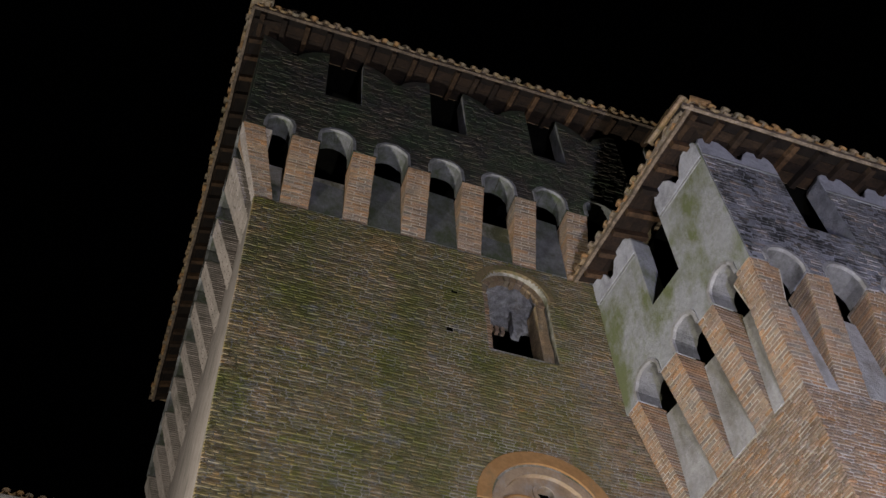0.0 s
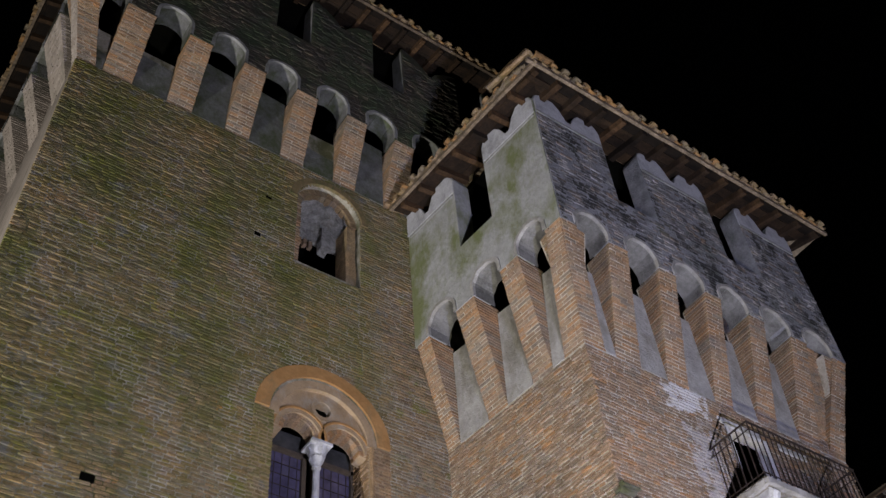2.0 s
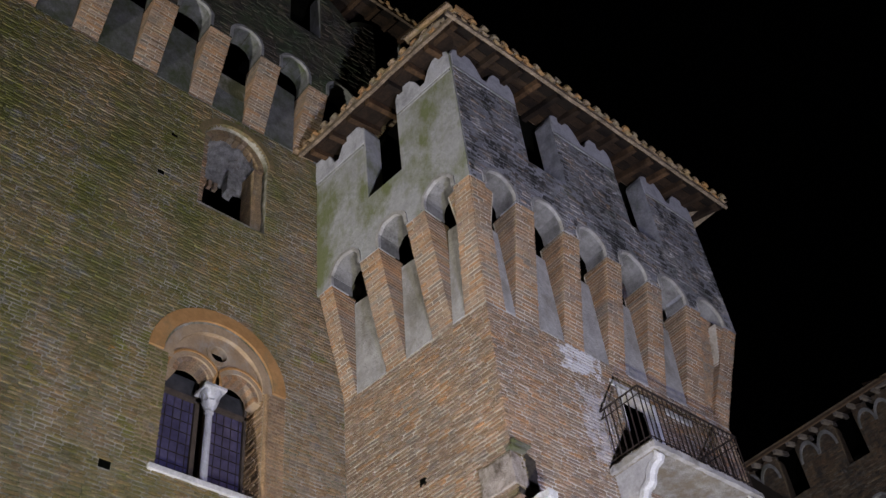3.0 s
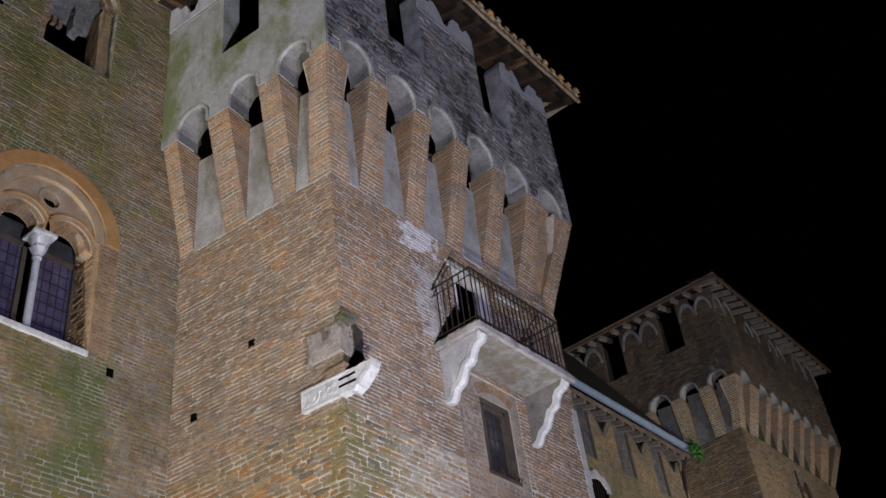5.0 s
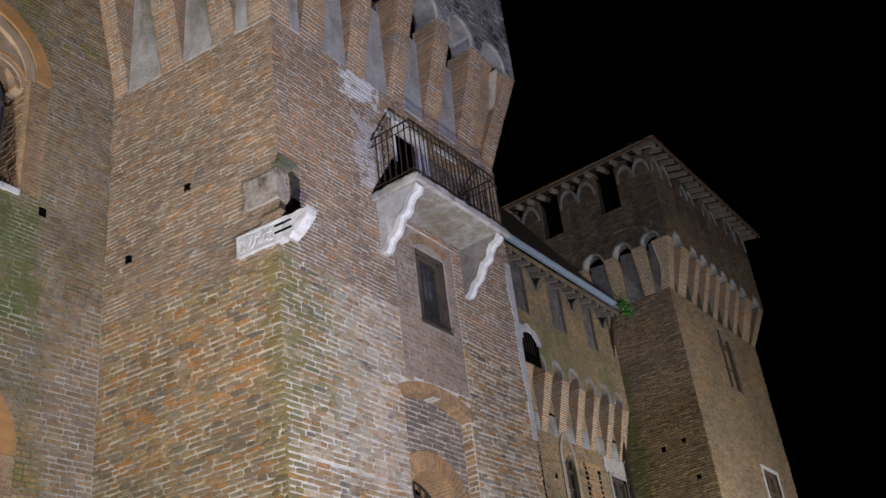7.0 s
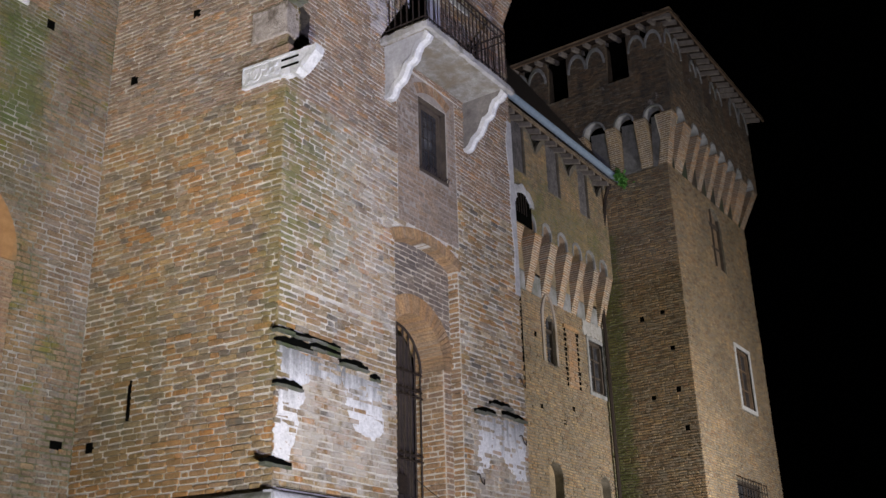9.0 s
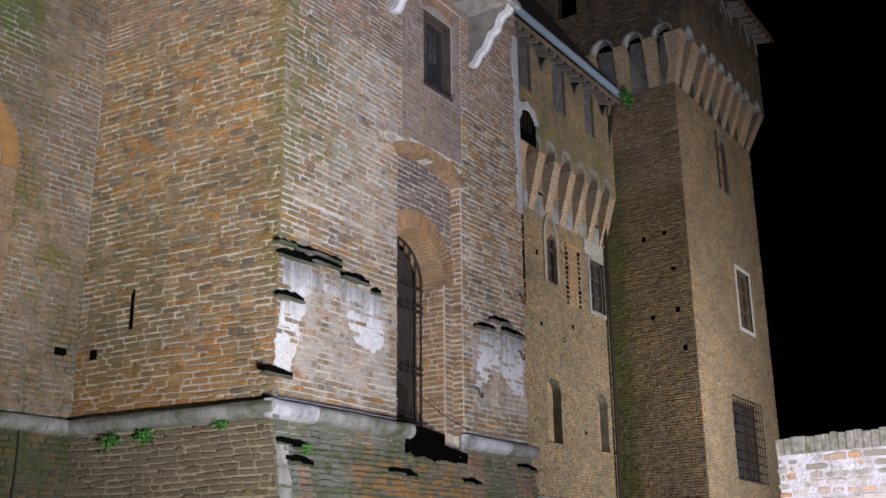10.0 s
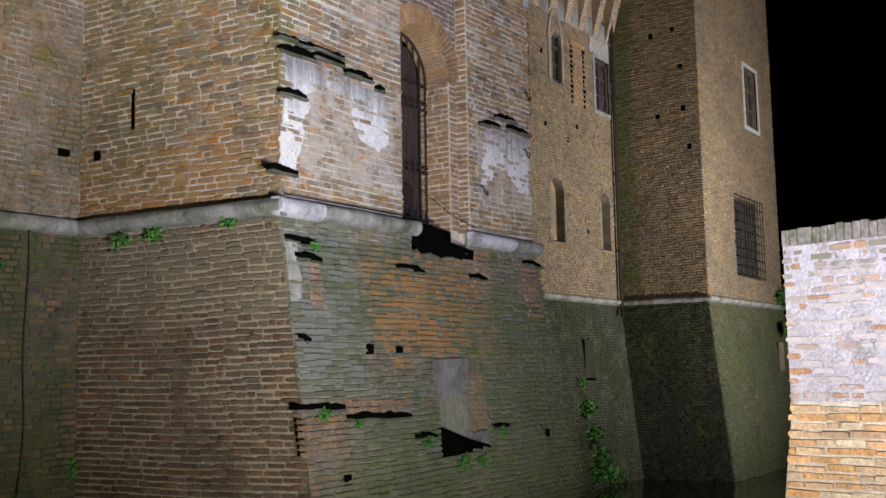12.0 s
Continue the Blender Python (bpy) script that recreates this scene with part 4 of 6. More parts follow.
PLASTER_WARM = plain_material("warm_stucco", (0.23, 0.16, 0.095), (0.34, 0.25, 0.16), 3, 0.8, stain=(0.3, 0.27, 0.23), stain_range=(0.5, 0.7), stain_scale=2.5, bump=0.6, distance=0.01)
for zs_, zp_ in ((9.12, 10.75), (4.22, 5.85)):
    w = thing("window", (-2.24, YA, zs_), "two-light arched window with terracotta surround in mossy brick wall", "window", "twin arched windows")
    twin_window(w, FA, -2.24, zs_, zp_)

# broken arched opening high in the wall
MOSSY_ARCH = plain_material("mossy_terracotta", (0.13, 0.1, 0.05), (0.24, 0.17, 0.085), 6, 0.9, stain=(0.08, 0.085, 0.03), stain_range=(0.45, 0.62), stain_scale=3)
RUBBLE = plain_material("rubble_core", (0.13, 0.127, 0.12), (0.46, 0.45, 0.44), 9, 0.95, bump=1.0, distance=0.07, stain=(0.12, 0.09, 0.06), stain_range=(0.55, 0.7), stain_scale=4)
niche = thing("window", (-2.26, YA, 13.78), "ruined arched window opening with battered brick reveal", "window")
ring("brick_arch", -2.26, 15.3, 0.6, 0.72, -0.03, 0.03, MOSSY_ARCH, niche, FA, squash=0.98)
voussoirs(niche, FA, -2.26, 15.3, 0.46, 0.6, -0.35, -0.1, BRICK_DULL, 14)
for s in (-1, 1):
    brick_field(niche, FA, -2.26 + s * 0.5 - 0.08, -2.26 + s * 0.5 + 0.07, 13.78, 15.3, [], BRICK_PIER, 41, proud=-0.12)
bm = bmesh.new()
grid = []
for a in range(0, 181, 12):
    row = []
    for e in range(0, 91, 10):
        s, ce, se = math.sin(radians(a)), math.cos(radians(e)), math.sin(radians(e))
        k = 1 + 0.2 * noise.noise((3 * math.cos(radians(a)), 3 * s * se, 3 * s * ce)) + 0.12 * noise.noise((9 * math.cos(radians(a)), 9 * s * se, 9 * s * ce))
        row.append(bm.verts.new((-2.26 + 0.5 * k * math.cos(radians(a)), 0.14 + 0.36 * k * s * se, 14.98 + 0.82 * k * s * ce)))
    grid.append(row)
for p, q in zip(grid, grid[1:]):
    for k in range(9):
        bm.faces.new((p[k], p[k + 1], q[k + 1], q[k]))
bmesh.ops.recalc_face_normals(bm, faces=bm.faces[:])
got = bmesh.ops.extrude_face_region(bm, geom=bm.faces[:])
bmesh.ops.translate(bm, vec=(0, 0.05, 0.03), verts=[v for v in got["geom"] if isinstance(v, bmesh.types.BMVert)])
part("broken_plaster", bm, RUBBLE, niche, FA, "crumbling whitish rubble infill")
block("rubble_pier", (-2.22, -2.08, -0.46, -0.28, 14.72, 15.2), RUBBLE, niche, FA, "", 0.0, 0.05, 3)
block("rubble_back", (-2.1, -1.8, -0.52, -0.4, 14.98, 15.3), RUBBLE, niche, FA, "", 0.0, 0.06, 5)
block("broken_jamb", (-1.9, -1.72, -0.4, -0.06, 13.8, 15.2), BRICK_DULL, niche, FA, "", 0.0, 0.045, 9)
for k in range(5):
    block("brick_tooth", (-2.78 + k * 0.1, -2.72 + k * 0.1, -0.5, -0.42, 14.78, 14.92), BRICK_PIER, niche, FA)

# ---- lower wing beyond the main tower ----
wing = thing("castle_wing", (-14, 12.2, ZW), "lower castle wing with tiled eaves beyond the tower", "building")
FW = Face(0, 12.1, 1, 0)
slab("wall", rect(-26.0, -7.2, ZW - 1, 16.6), [], -0.5, 0, FLANK, wing, FW)
eave(wing, FW, -26.0, -6.9, 0.42, -0.3, 16.66, 0.3, seed=12, fascia=PLASTER_WALL, spacing=0.6)
block("cornice", (-26.0, -7.0, 0.0, 0.32, 16.3, 16.56), PLASTER_WALL, wing, FW, "pale plastered cornice", bevel=0.02)

# ---- gate turret ----
BRICK_SLATE = brick_material("sooty_brick", [(0.15, 0.15, 0.16), (0.27, 0.27, 0.29), (0.19, 0.185, 0.18), (0.36, 0.355, 0.38), (0.29, 0.23, 0.18), (0.21, 0.205, 0.215)], (0.58, 0.75), (0.06, 0.075, 0.04), (0.52, 0.66), (0.44, 0.58), (9, 1, 2), lichen=[((0.3, 0.2, 0.12), 0.6, 0.68, 1.5)])
turret = thing("gate_turret", (2.5, 1.5, ZW), "projecting brick gate turret with corbelled battlements and tiled roof", "tower")
ZB, ZBT, STB = 11.15, 12.97, 0.12
BALC_DOOR = Hole(2.33, 3.07, 9.3, 10.75)
PANEL_WIN = Hole(2.55, 3.2, 7.72, 8.78)
RECESS = Hole(1.99, 3.38, 2.95, 6.52, 0.15)
DOOR = Hole(2.03, 3.21, 2.9, 5.18, 0.59)
MORTAR_WARM = plain_material("tan_mortar", (0.36, 0.305, 0.23), (0.52, 0.46, 0.37), 8, 0.95)
slab("wall", rect(0.0, WB, ZS - 0.5, ZB + 1.15), [BALC_DOOR.loop, PANEL_WIN.loop, RECESS.loop], -0.16, 0, MORTAR, turret, FBR)
slab("inner_wall", rect(0.3, WB - 0.02, ZS - 0.5, 7.5), [DOOR.loop], -0.6, -0.165, MORTAR_WARM, turret, FBR)
slab("wall", rect(-LBL - 0.1, -0.004, ZW - 1, ZB + 1.15), [], -0.4, 0, MORTAR_L, turret, FBL)
slab("wall", rect(0.17, 7.0, ZW - 1, ZB + 1.15), [], -0.4, 0, MORTAR, turret, FBS)
# unseen black surfaces added behind the door, windows and arches to darken them
block("dark_room", (0.5, WB - 0.45, -2.6, -2.5, ZS - 0.5, 16.0), PAINTED_DARK, turret, FBR)
block("gallery_floor", (0.3, WB - 0.3, -4.0, -0.2, ZB + 1.0, ZB + 1.12), PAINTED_DARK, turret, FBR)
block("room_floor", (0.45, WB - 0.45, -2.5, -0.17, 3.1, 3.3), PAINTED_DARK, turret, FBR)
GBL = [(-2.44, -1.86, -2.42, -1.82), (-1.46, -0.97, -1.4, -0.84), (-0.58, -0.38, -0.45, 0.1)]
GBR = [(0.36, 0.52, -0.13, 0.45), (0.97, 1.42, 0.81, 1.39), (1.82, 2.3, 1.73, 2.31), (2.66, 3.12, 2.64, 3.22), (3.53, 3.97, 3.56, 4.14), (4.43, 4.59, 4.5, 5.08)]
corbels(turret, FBL, (-LBL, 0.0, -LBL, 0.41), GBL, ZB, ZBT, P, BRICK_PIER, 21)
corbels(turret, FBR, (0.0, WB, -0.4, WB + P - 0.006), GBR, ZB, ZBT, P, BRICK_PIER, 22)
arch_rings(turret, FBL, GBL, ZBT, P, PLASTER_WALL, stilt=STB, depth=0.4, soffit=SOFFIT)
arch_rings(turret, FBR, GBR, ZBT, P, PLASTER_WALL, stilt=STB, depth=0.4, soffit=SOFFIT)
slot_panels(turret, FBL, GBL, ZB, 1.7, PLASTER_WALL, ZBT)
slot_panels(turret, FBR, GBR[:-1], ZB, 1.62, PLASTER_WALL, ZBT)
MBL = [(-LBL - 0.2, -1.55), (-0.81, 0.412)]
MBR = [(-0.4, 0.96), (1.78, 3.28), (4.06, WB + P)]
gallery(turret, FBL, -LBL - 0.2, 0.412, GBL, ZBT, MBL, 14.2, 16.15, PLASTER_MOSS, stilt=STB)
gallery(turret, FBR, -0.4, WB + P, GBR, ZBT, MBR, 14.25, 16.2, DARK_PLASTER, stilt=STB)
gallery(turret, FBS, 0.02, 6.8, even_gaps(0.4, 6.4, 6, 0.5, 0.58), ZBT, [(-0.1, 1.2), (2.0, 3.4), (4.2, 6.8)], 14.25, 16.2, BRICK_SLATE)
corbels(turret, FBS, (0.0, 6.8, -P + 0.02, 6.8), even_gaps(0.4, 6.4, 6, 0.5, 0.58), ZB, ZBT, P - 0.008, BRICK_PIER, 23)
brick_field(turret, FBR, -0.4, WB + P, ZBT + 0.02, 15.6, gallery_holes(GBR, ZBT, MBR, 14.25, 16.2, STB), BRICK_SLATE, 79, proud=P + 0.006, rough=0.01, lost=0.12, joint=0.008)
for face, merlons, top in ((FBR, MBR, 16.2), (FBL, MBL, 16.15)):
    for a, b in merlons:
        slab("merlon_cap", merlon_top(a + 0.012, b - 0.012, top - 0.56, top - 0.01), [], P, P + 0.014, PALE_CAP, turret, face)
for a, b in ((-0.42, 0.96), (1.78, 3.28), (4.06, WB + P)):
    block("coping_ledge", (a + 0.02, b - 0.02, P - 0.01, P + 0.02, 15.62, 15.65), PLASTER, turret, FBR)
for a, b in ((-LBL, -1.57), (-0.8, 0.4)):
    block("coping_ledge", (a + 0.02, b - 0.02, P - 0.01, P + 0.02, 15.52, 15.55), PLASTER, turret, FBL)
eave(turret, FBR, -0.9, WB + 0.97, 0.97, 0.1, 16.02, 0.3, seed=5)
eave(turret, FBL, -LBL - 0.0, 0.95, 0.86, 0.1, 16.02, 0.3, seed=6)
hip_roof(turret, [(-0.86, -0.97), (WB + 0.94, -0.97), (WB + 0.94, 6.5), (-1.1, YA)], [(1.8, YA - 0.1, 17.2), (3.2, 3.0, 17.2)], 16.02)
# added black sheet that darkens the battlement gaps
block("gallery_ceiling", (-0.1, WB + 0.1, -2.6, 0.1, 16.22, 16.26), PAINTED_DARK, turret, FBR)
HOLES_BR = [BALC_DOOR, Hole(1.99, 3.375, ZS, 6.52, 0.15), Hole(1.93, 3.44, 6.5, 6.68, 0.15), Hole(2.07, 3.42, 6.84, 9.06)]
brick_field(turret, FBR, -0.014, WB + 0.02, 6.5, 7.7, HOLES_BR, BRICK_B, 51)
brick_field(turret, FBR, -0.014, WB + 0.02, 7.7, ZB - 0.01, HOLES_BR, BRICK_U, 50, **FINE)
slab("render_panel", rect(2.075, 3.415, 6.85, 9.05), [rect(2.548, 3.202, 7.7, 8.785)], 0.0, 0.003, RENDER, turret, FBR)
brick_field(turret, FBR, 2.08, 3.41, 6.84, 9.04, [Hole(2.54, 3.21, 7.66, 8.8), Hole(1.93, 3.44, 6.5, 6.68, 0.17), Hole(2.46, 3.28, 8.8, 9.07)], BRICK_PATCH, 66, joint=0.007, rough=0.003, proud=0.007)
brick_field(turret, FBL, -LBL + 0.006, 0.014, ZS + 0.03, 7.7, [], BRICK_L, 53)
brick_field(turret, FBL, -LBL + 0.006, 0.014, 7.7, ZB - 0.01, [], BRICK_U, 49, **FINE)
brick_field(turret, FBR, 4.42, WB, ZB, ZB + 1.14, [], BRICK_PIER, 47, **FINE)
brick_field(turret, FBR, 4.42, 5.04, ZB + 0.05, ZBT + 0.15, [], BRICK_PIER, 48, lean=-0.18, proud=0.32, **FINE)
brick_field(turret, FBS, 0.0, 4.3, ZS, ZB, [], BRICK_B, 54)
DOOR_RING = [Hole(1.8, 3.44, 5.18, 5.18, 0.83), Hole(2.0, 3.215, 3.0, 5.18)]
brick_field(turret, FBR, 1.99, 3.38, ZS, 5.6, DOOR_RING, BRICK_PIER, 55, proud=-0.153, rough=0.003)
brick_field(turret, FBR, 1.99, 3.38, 5.6, 6.75, DOOR_RING, BRICK_INFILL, 65, proud=-0.156, rough=0.003, joint=0.008)
voussoirs(turret, FBR, 2.62, 5.18, 0.575, 0.82, -0.59, -0.14, BRICK_RING, 37, 1.0)
voussoirs(turret, FBR, 2.685, 4.985, 1.685, 1.835, -0.16, 0.014, BRICK_RING, 25, 1.0, 64.5, 115.5)
LOW = [Hole(1.995, 3.375, ZS, 6.52, 0.15), Hole(1.93, 3.44, 6.5, 6.68, 0.15)]
brick_field(turret, FBR, -0.014, 1.99, 5.42, 6.5, LOW, BRICK_B, 58)
brick_field(turret, FBR, 1.99, WB + 0.02, 3.36, 6.5, LOW, BRICK_B, 59)
# lower base of the turret, battered
BAT = 0.15


def batter_block(name, face, u0, u1, z0, z1, lean, side, mat, parent, depth=0.6, start=0.0):
    bm = bmesh.new()
    v = box(bm, u0, u1, 0, depth, z0, z1)
    for q in v:
        if q.co.y < 0.01:
            q.co.y = -start
    for q in v[:4]:
        if q.co.y < 0.01:
            q.co.y = -lean * (z1 - z0) - start
        if q.co.x > u1 - 0.01:
            q.co.x += side * (z1 - z0)
    return part(name, bm, mat, parent, face)


Z1 = ZS - 0.17
DOORGAP = Hole(2.1, 3.33, 2.98, 4.0)
SCARP_HOLE = Hole(2.19, 3.14, 0.74, 1.74)
batter_block("scarp", FBR, 0.004, WB, ZW - 1, Z1 - 0.16, BAT, 0.2, MORTAR_SCARP, turret, 0.6, 0.022)
block("scarp_top", (0.004, 2.12, -0.6, 0.02, Z1 - 0.16, Z1), MORTAR_A, turret, FBR)
block("scarp_top", (3.32, WB, -0.6, 0.02, Z1 - 0.16, Z1), MORTAR_A, turret, FBR)
brick_field(turret, FBR, 0.01, WB, ZW - 0.2, Z1, [DOORGAP, SCARP_HOLE], BRICK_SCARP, 56, ends=lambda z: (-0.02, WB + 0.2 * (Z1 - z)), lean=BAT, rough=0.01, proud=0.022, course=0.06, joint=0.011, wave=0.01)
# low palette: the dim light on the turret foot is in the colour
brick_field(turret, FBL, -LBL + 0.01, 0.0, ZW - 0.2, Z1, [], brick_material("dim_base_brick", [(0.18, 0.125, 0.08), DARK, (0.15, 0.105, 0.07), (0.13, 0.09, 0.062), (0.11, 0.08, 0.06), (0.19, 0.11, 0.06)], (0.56, 0.76), (0.085, 0.085, 0.045), (0.75, 0.9), (0.68, 0.88), (5, 5, 5), lime=(0.22, 0.18, 0.13), lichen=[((0.3, 0.15, 0.06), 0.66, 0.74, 2.3)], zones=[((None, -0.3, 2.2), (None, 2.9, 3.2), (0.17, 0.145, 0.095), 0.8, 0.4, 1.2)]), 57, ends=lambda z: (-LBL + 0.01, 0.012 + BAT * (Z1 - z)), proud=0.035, joint=0.017)
slab("scarp", [(-LBL, ZW - 1), (BAT * (Z1 - ZW + 1), ZW - 1), (0.0, Z1), (-LBL, Z1)], [], -0.1, 0.018, MORTAR_BASE, turret, FBL)


def string_course(parent, face, u0, u1, z=ZS - 0.08, r=0.1, seed=0, pale=0):
    """A half-round stone moulding in lengths of about 0.9 m."""
    rng = random.Random(seed)
    u = u0
    while u < u1 - 0.05:
        e = min(u1, u + rng.uniform(0.6, 1.0))
        bm = bmesh.new()
        m = 5
        loops = []
        for i in range(m + 1):
            uu = u + 0.004 + (e - u - 0.008) * i / m
            prof = [(0.0, -r)] + [((r + 0.05) * math.cos(radians(-80 + 125 * k / 9)), r * math.sin(radians(-80 + 125 * k / 9))) for k in range(10)] + [(0.0, 0.78 * r)]
            loops.append([bm.verts.new((uu, -w_ - noise.noise((uu * 3, k * 0.4, seed)) * 0.01, z + z_ + noise.noise((uu * 3, k * 0.4, seed + 9)) * 0.008)) for k, (w_, z_) in enumerate(prof)])
        for a, b in zip(loops, loops[1:]):
            for k in range(len(a) - 1):
                bm.faces.new((a[k], a[k + 1], b[k + 1], b[k]))
        for l in (loops[0], loops[-1]):
            bm.faces.new(l)
        bmesh.ops.recalc_face_normals(bm, faces=bm.faces[:])
        part("string_stone", bm, PALE_CAP if pale > 0 else STONE, parent, face)
        pale -= 1
        u = e


string_course(turret, FBR, -0.12, 2.17, seed=1, pale=1)
string_course(turret, FBR, 3.3, WB + 0.05, seed=2, pale=1)
string_course(turret, FBL, -LBL + 0.05, 0.1, seed=3)
string_course(tower, FA, XA, XI - 0.05, seed=4)

# ---- curtain wall ----
SHUTTER = wood_material("slate_grey_board", [(0.1, 0.1, 0.115), (0.13, 0.13, 0.145)], (12, 12, 2))
curtain = thing("curtain_wall", (11, YC + 1, ZW), "old brick castle curtain wall with corbelled parapet and gutter", "wall")
CW1, CW2, CN1, CN2 = Hole(13.84, 14.3, 8.3, 9.2, 0.35), Hole(16.08, 16.9, 8.05, 9.42), Hole(13.55, 14.22, 4.5, 5.7, 0.3), Hole(16.15, 16.7, 4.5, 5.7, 0.25)
slab("wall", rect(WB, XD, ZS - 0.4, 11.2), [h.loop for h in (CW1, CW2, CN1, CN2)], -0.5, 0, MORTAR_FAR, curtain, FC)
block("inner_wall", (WB, XD, -0.7, -0.52, ZS - 0.3, 11.0), BRICK_FAR, curtain, FC)
BRICK_MOSSY_FAR = brick_material("parapet_brick", [BROWN, TAN, GREY, BROWN, PINK], (0.53, 0.68), (0.085, 0.1, 0.025), (0.65, 0.85), (0.6, 0.8), (8, 2, 6), zones=[((11.5, 3, 11.2), (16.6, 5, 12.7), (0.1, 0.115, 0.03), 0.3, 0.3, 2.2)])
GC = [(12.4, 12.97, 12.42, 12.9)] + [(b0, b1, t0, t1) for b0, b1, t0, t1 in ((13.26, 13.73, 13.27, 13.68), (14.08, 14.53, 14.05, 14.5), (14.84, 15.27, 14.84, 15.26), (15.55, 16.05, 15.57, 16.04), (16.33, 16.76, 16.35, 16.75))]
PC = 0.4
corbels(curtain, FC, (5.0, XD - 0.02, 5.0, XD - 0.02), GC, 9.9, 11.25, PC, BRICK_PIER, 61)
arch_rings(curtain, FC, GC, 11.25, PC, PLASTER, stilt=0.16, soffit=BRICK_DULL)
slot_panels(curtain, FC, GC, 9.9, (0.5, 0.62, 0.45, 0.55), PLASTER, 11.25)
slot_panels(curtain, FC, GC, 10.4, 1.1, BRICK_MOSSY_FAR, 11.75)
MC = [(5.0, 8.2), (8.9, 12.02), (12.62, 13.72), (14.4, 15.45), (16.02, XD - 0.01)]
gallery(curtain, FC, 5.0, XD - 0.01, GC, 11.25, MC, 12.66, 14.04, MORTAR_FAR, PC, 0.1, stilt=0.16, crown=swallow_tail)
brick_field(curtain, FC, 10.5, XD - 0.02, 11.25, 13.9, gallery_holes(GC, 11.25, MC, 12.66, 14.04, 0.16, True), BRICK_MOSSY_FAR, 62, proud=PC + 0.012, joint=0.018)
brick_field(curtain, FC, 9.5, XD - 0.02, ZS, 9.9, [CW1, CW2, CN1, CN2], BRICK_FAR, 63, joint=0.017)
eave(curtain, FC, 5.6, XD - 0.1, 0.72, 0.2, 13.98, 0.3, beam=RAFTER_PALE, spacing=0.42, seed=8, tiles=False)
for m, n in zip(MC[1:], MC[2:]):
    block("shutter", (m[1] + 0.012, n[0] - 0.03, 0.325, 0.345, 12.68, 14.0), SHUTTER, curtain, FC, "slate-grey boarded shutter")
    block("shutter_edge", (n[0] - 0.03, n[0] - 0.004, 0.32, 0.36, 12.68, 14.0), WOOD_DARK, curtain, FC)
# dark sheet added behind the merlons so their gaps look unlit
slab("parapet_back", rect(5.0, XD, 12.0, 14.15), [], 0.1, 0.2, BRICK_DARK, curtain, FC)
bm = bmesh.new()
q = [bm.verts.new(p) for p in ((9.0, YC - 0.8, 14.12), (XD - 0.02, YC - 0.8, 14.12), (XD - 0.02, YC + 2.7, 19.55), (9.0, YC + 2.7, 19.55))]
bm.faces.new(q)
got = bmesh.ops.extrude_face_region(bm, geom=bm.faces[:])
for v in got["geom"]:
    if isinstance(v, bmesh.types.BMVert):
        v.co.z += 0.06
part("roof", bm, WOOD_DARK, curtain)
bm = bmesh.new()
n = 10
loops = [[bm.verts.new((u, -0.86 - 0.1 * math.cos(math.pi * k / n + math.pi), 14.1 + 0.1 * math.sin(math.pi * k / n + math.pi))) for k in range(n + 1)] for u in (5.6, XD - 0.05)]
for k in range(n):
    bm.faces.new((loops[0][k], loops[0][k + 1], loops[1][k + 1], loops[1][k]))
got = bmesh.ops.extrude_face_region(bm, geom=bm.faces[:])
bmesh.ops.translate(bm, vec=(0, 0, 0.008), verts=[v for v in got["geom"] if isinstance(v, bmesh.types.BMVert)])
part("gutter", bm, ZINC, curtain, FC, "grey-blue zinc gutter")
batter_block("scarp", FC, WB, XD + 0.5, ZW - 1, ZS - 0.17, 0.1, 0, MORTAR_DIM, curtain)
SN = Hole(14.7, 15.1, 1.35, 2.1, 0.2)
brick_field(curtain, FC, 9.0, XD, ZW - 0.2, ZS - 0.17, [SN], BRICK_FAR_BASE, 64, lean=0.1)
string_course(curtain, FC, 9.5, XD - 0.05, r=0.08, seed=5)

# ---- far tower ----
far = thing("corner_tower", (XD + 3, YD + 3, ZW), "distant square brick tower with corbelled battlements and hipped roof", "tower")
ZD, ZDT = 14.2, 15.5
BRICK_MERLON_FAR = brick_material("dark_brown_brick", [(0.11, 0.09, 0.068), (0.17, 0.125, 0.08), (0.075, 0.065, 0.055), (0.17, 0.148, 0.115), (0.14, 0.1, 0.068)], (0.7, 0.85), (0.05, 0.06, 0.04), (0.62, 0.8), (0.48, 0.75), (3, 7, 2))
LD = 2.31 + 4.5
slab("wall", rect(-LD, -0.004, ZS - 0.3, ZD + 1.0), [], -0.4, 0, MORTAR_FAR, far, FDL)
DW1, DW2, DW3 = Hole(2.75, 3.75, 12.05, 13.5, 0.5), Hole(3.55, 4.65, 8.15, 9.85), Hole(2.2, 4.1, 3.92, 6.0)
slab("wall", rect(0.01, WD, ZS - 0.3, ZD + 1.0), [h.loop for h in (DW1, DW2, DW3)], -0.4, 0, MORTAR_FAR, far, FDR)
# black wall behind the windows, in place of an unlit room
block("inner_wall", (0.4, WD, -0.9, -0.6, ZS, 15), PAINTED_DARK, far, FDR)
block("wall", (WD - 0.3, WD, -5.0, -0.4, ZS - 0.3, ZD + 3.5), MORTAR, far, FDR)
# black floor added so the gaps under the gallery stay dark
block("gallery_floor", (0.3, WD - 0.3, -5.0, -0.4, ZD + 0.8, ZD + 0.95), PAINTED_DARK, far, FDR)
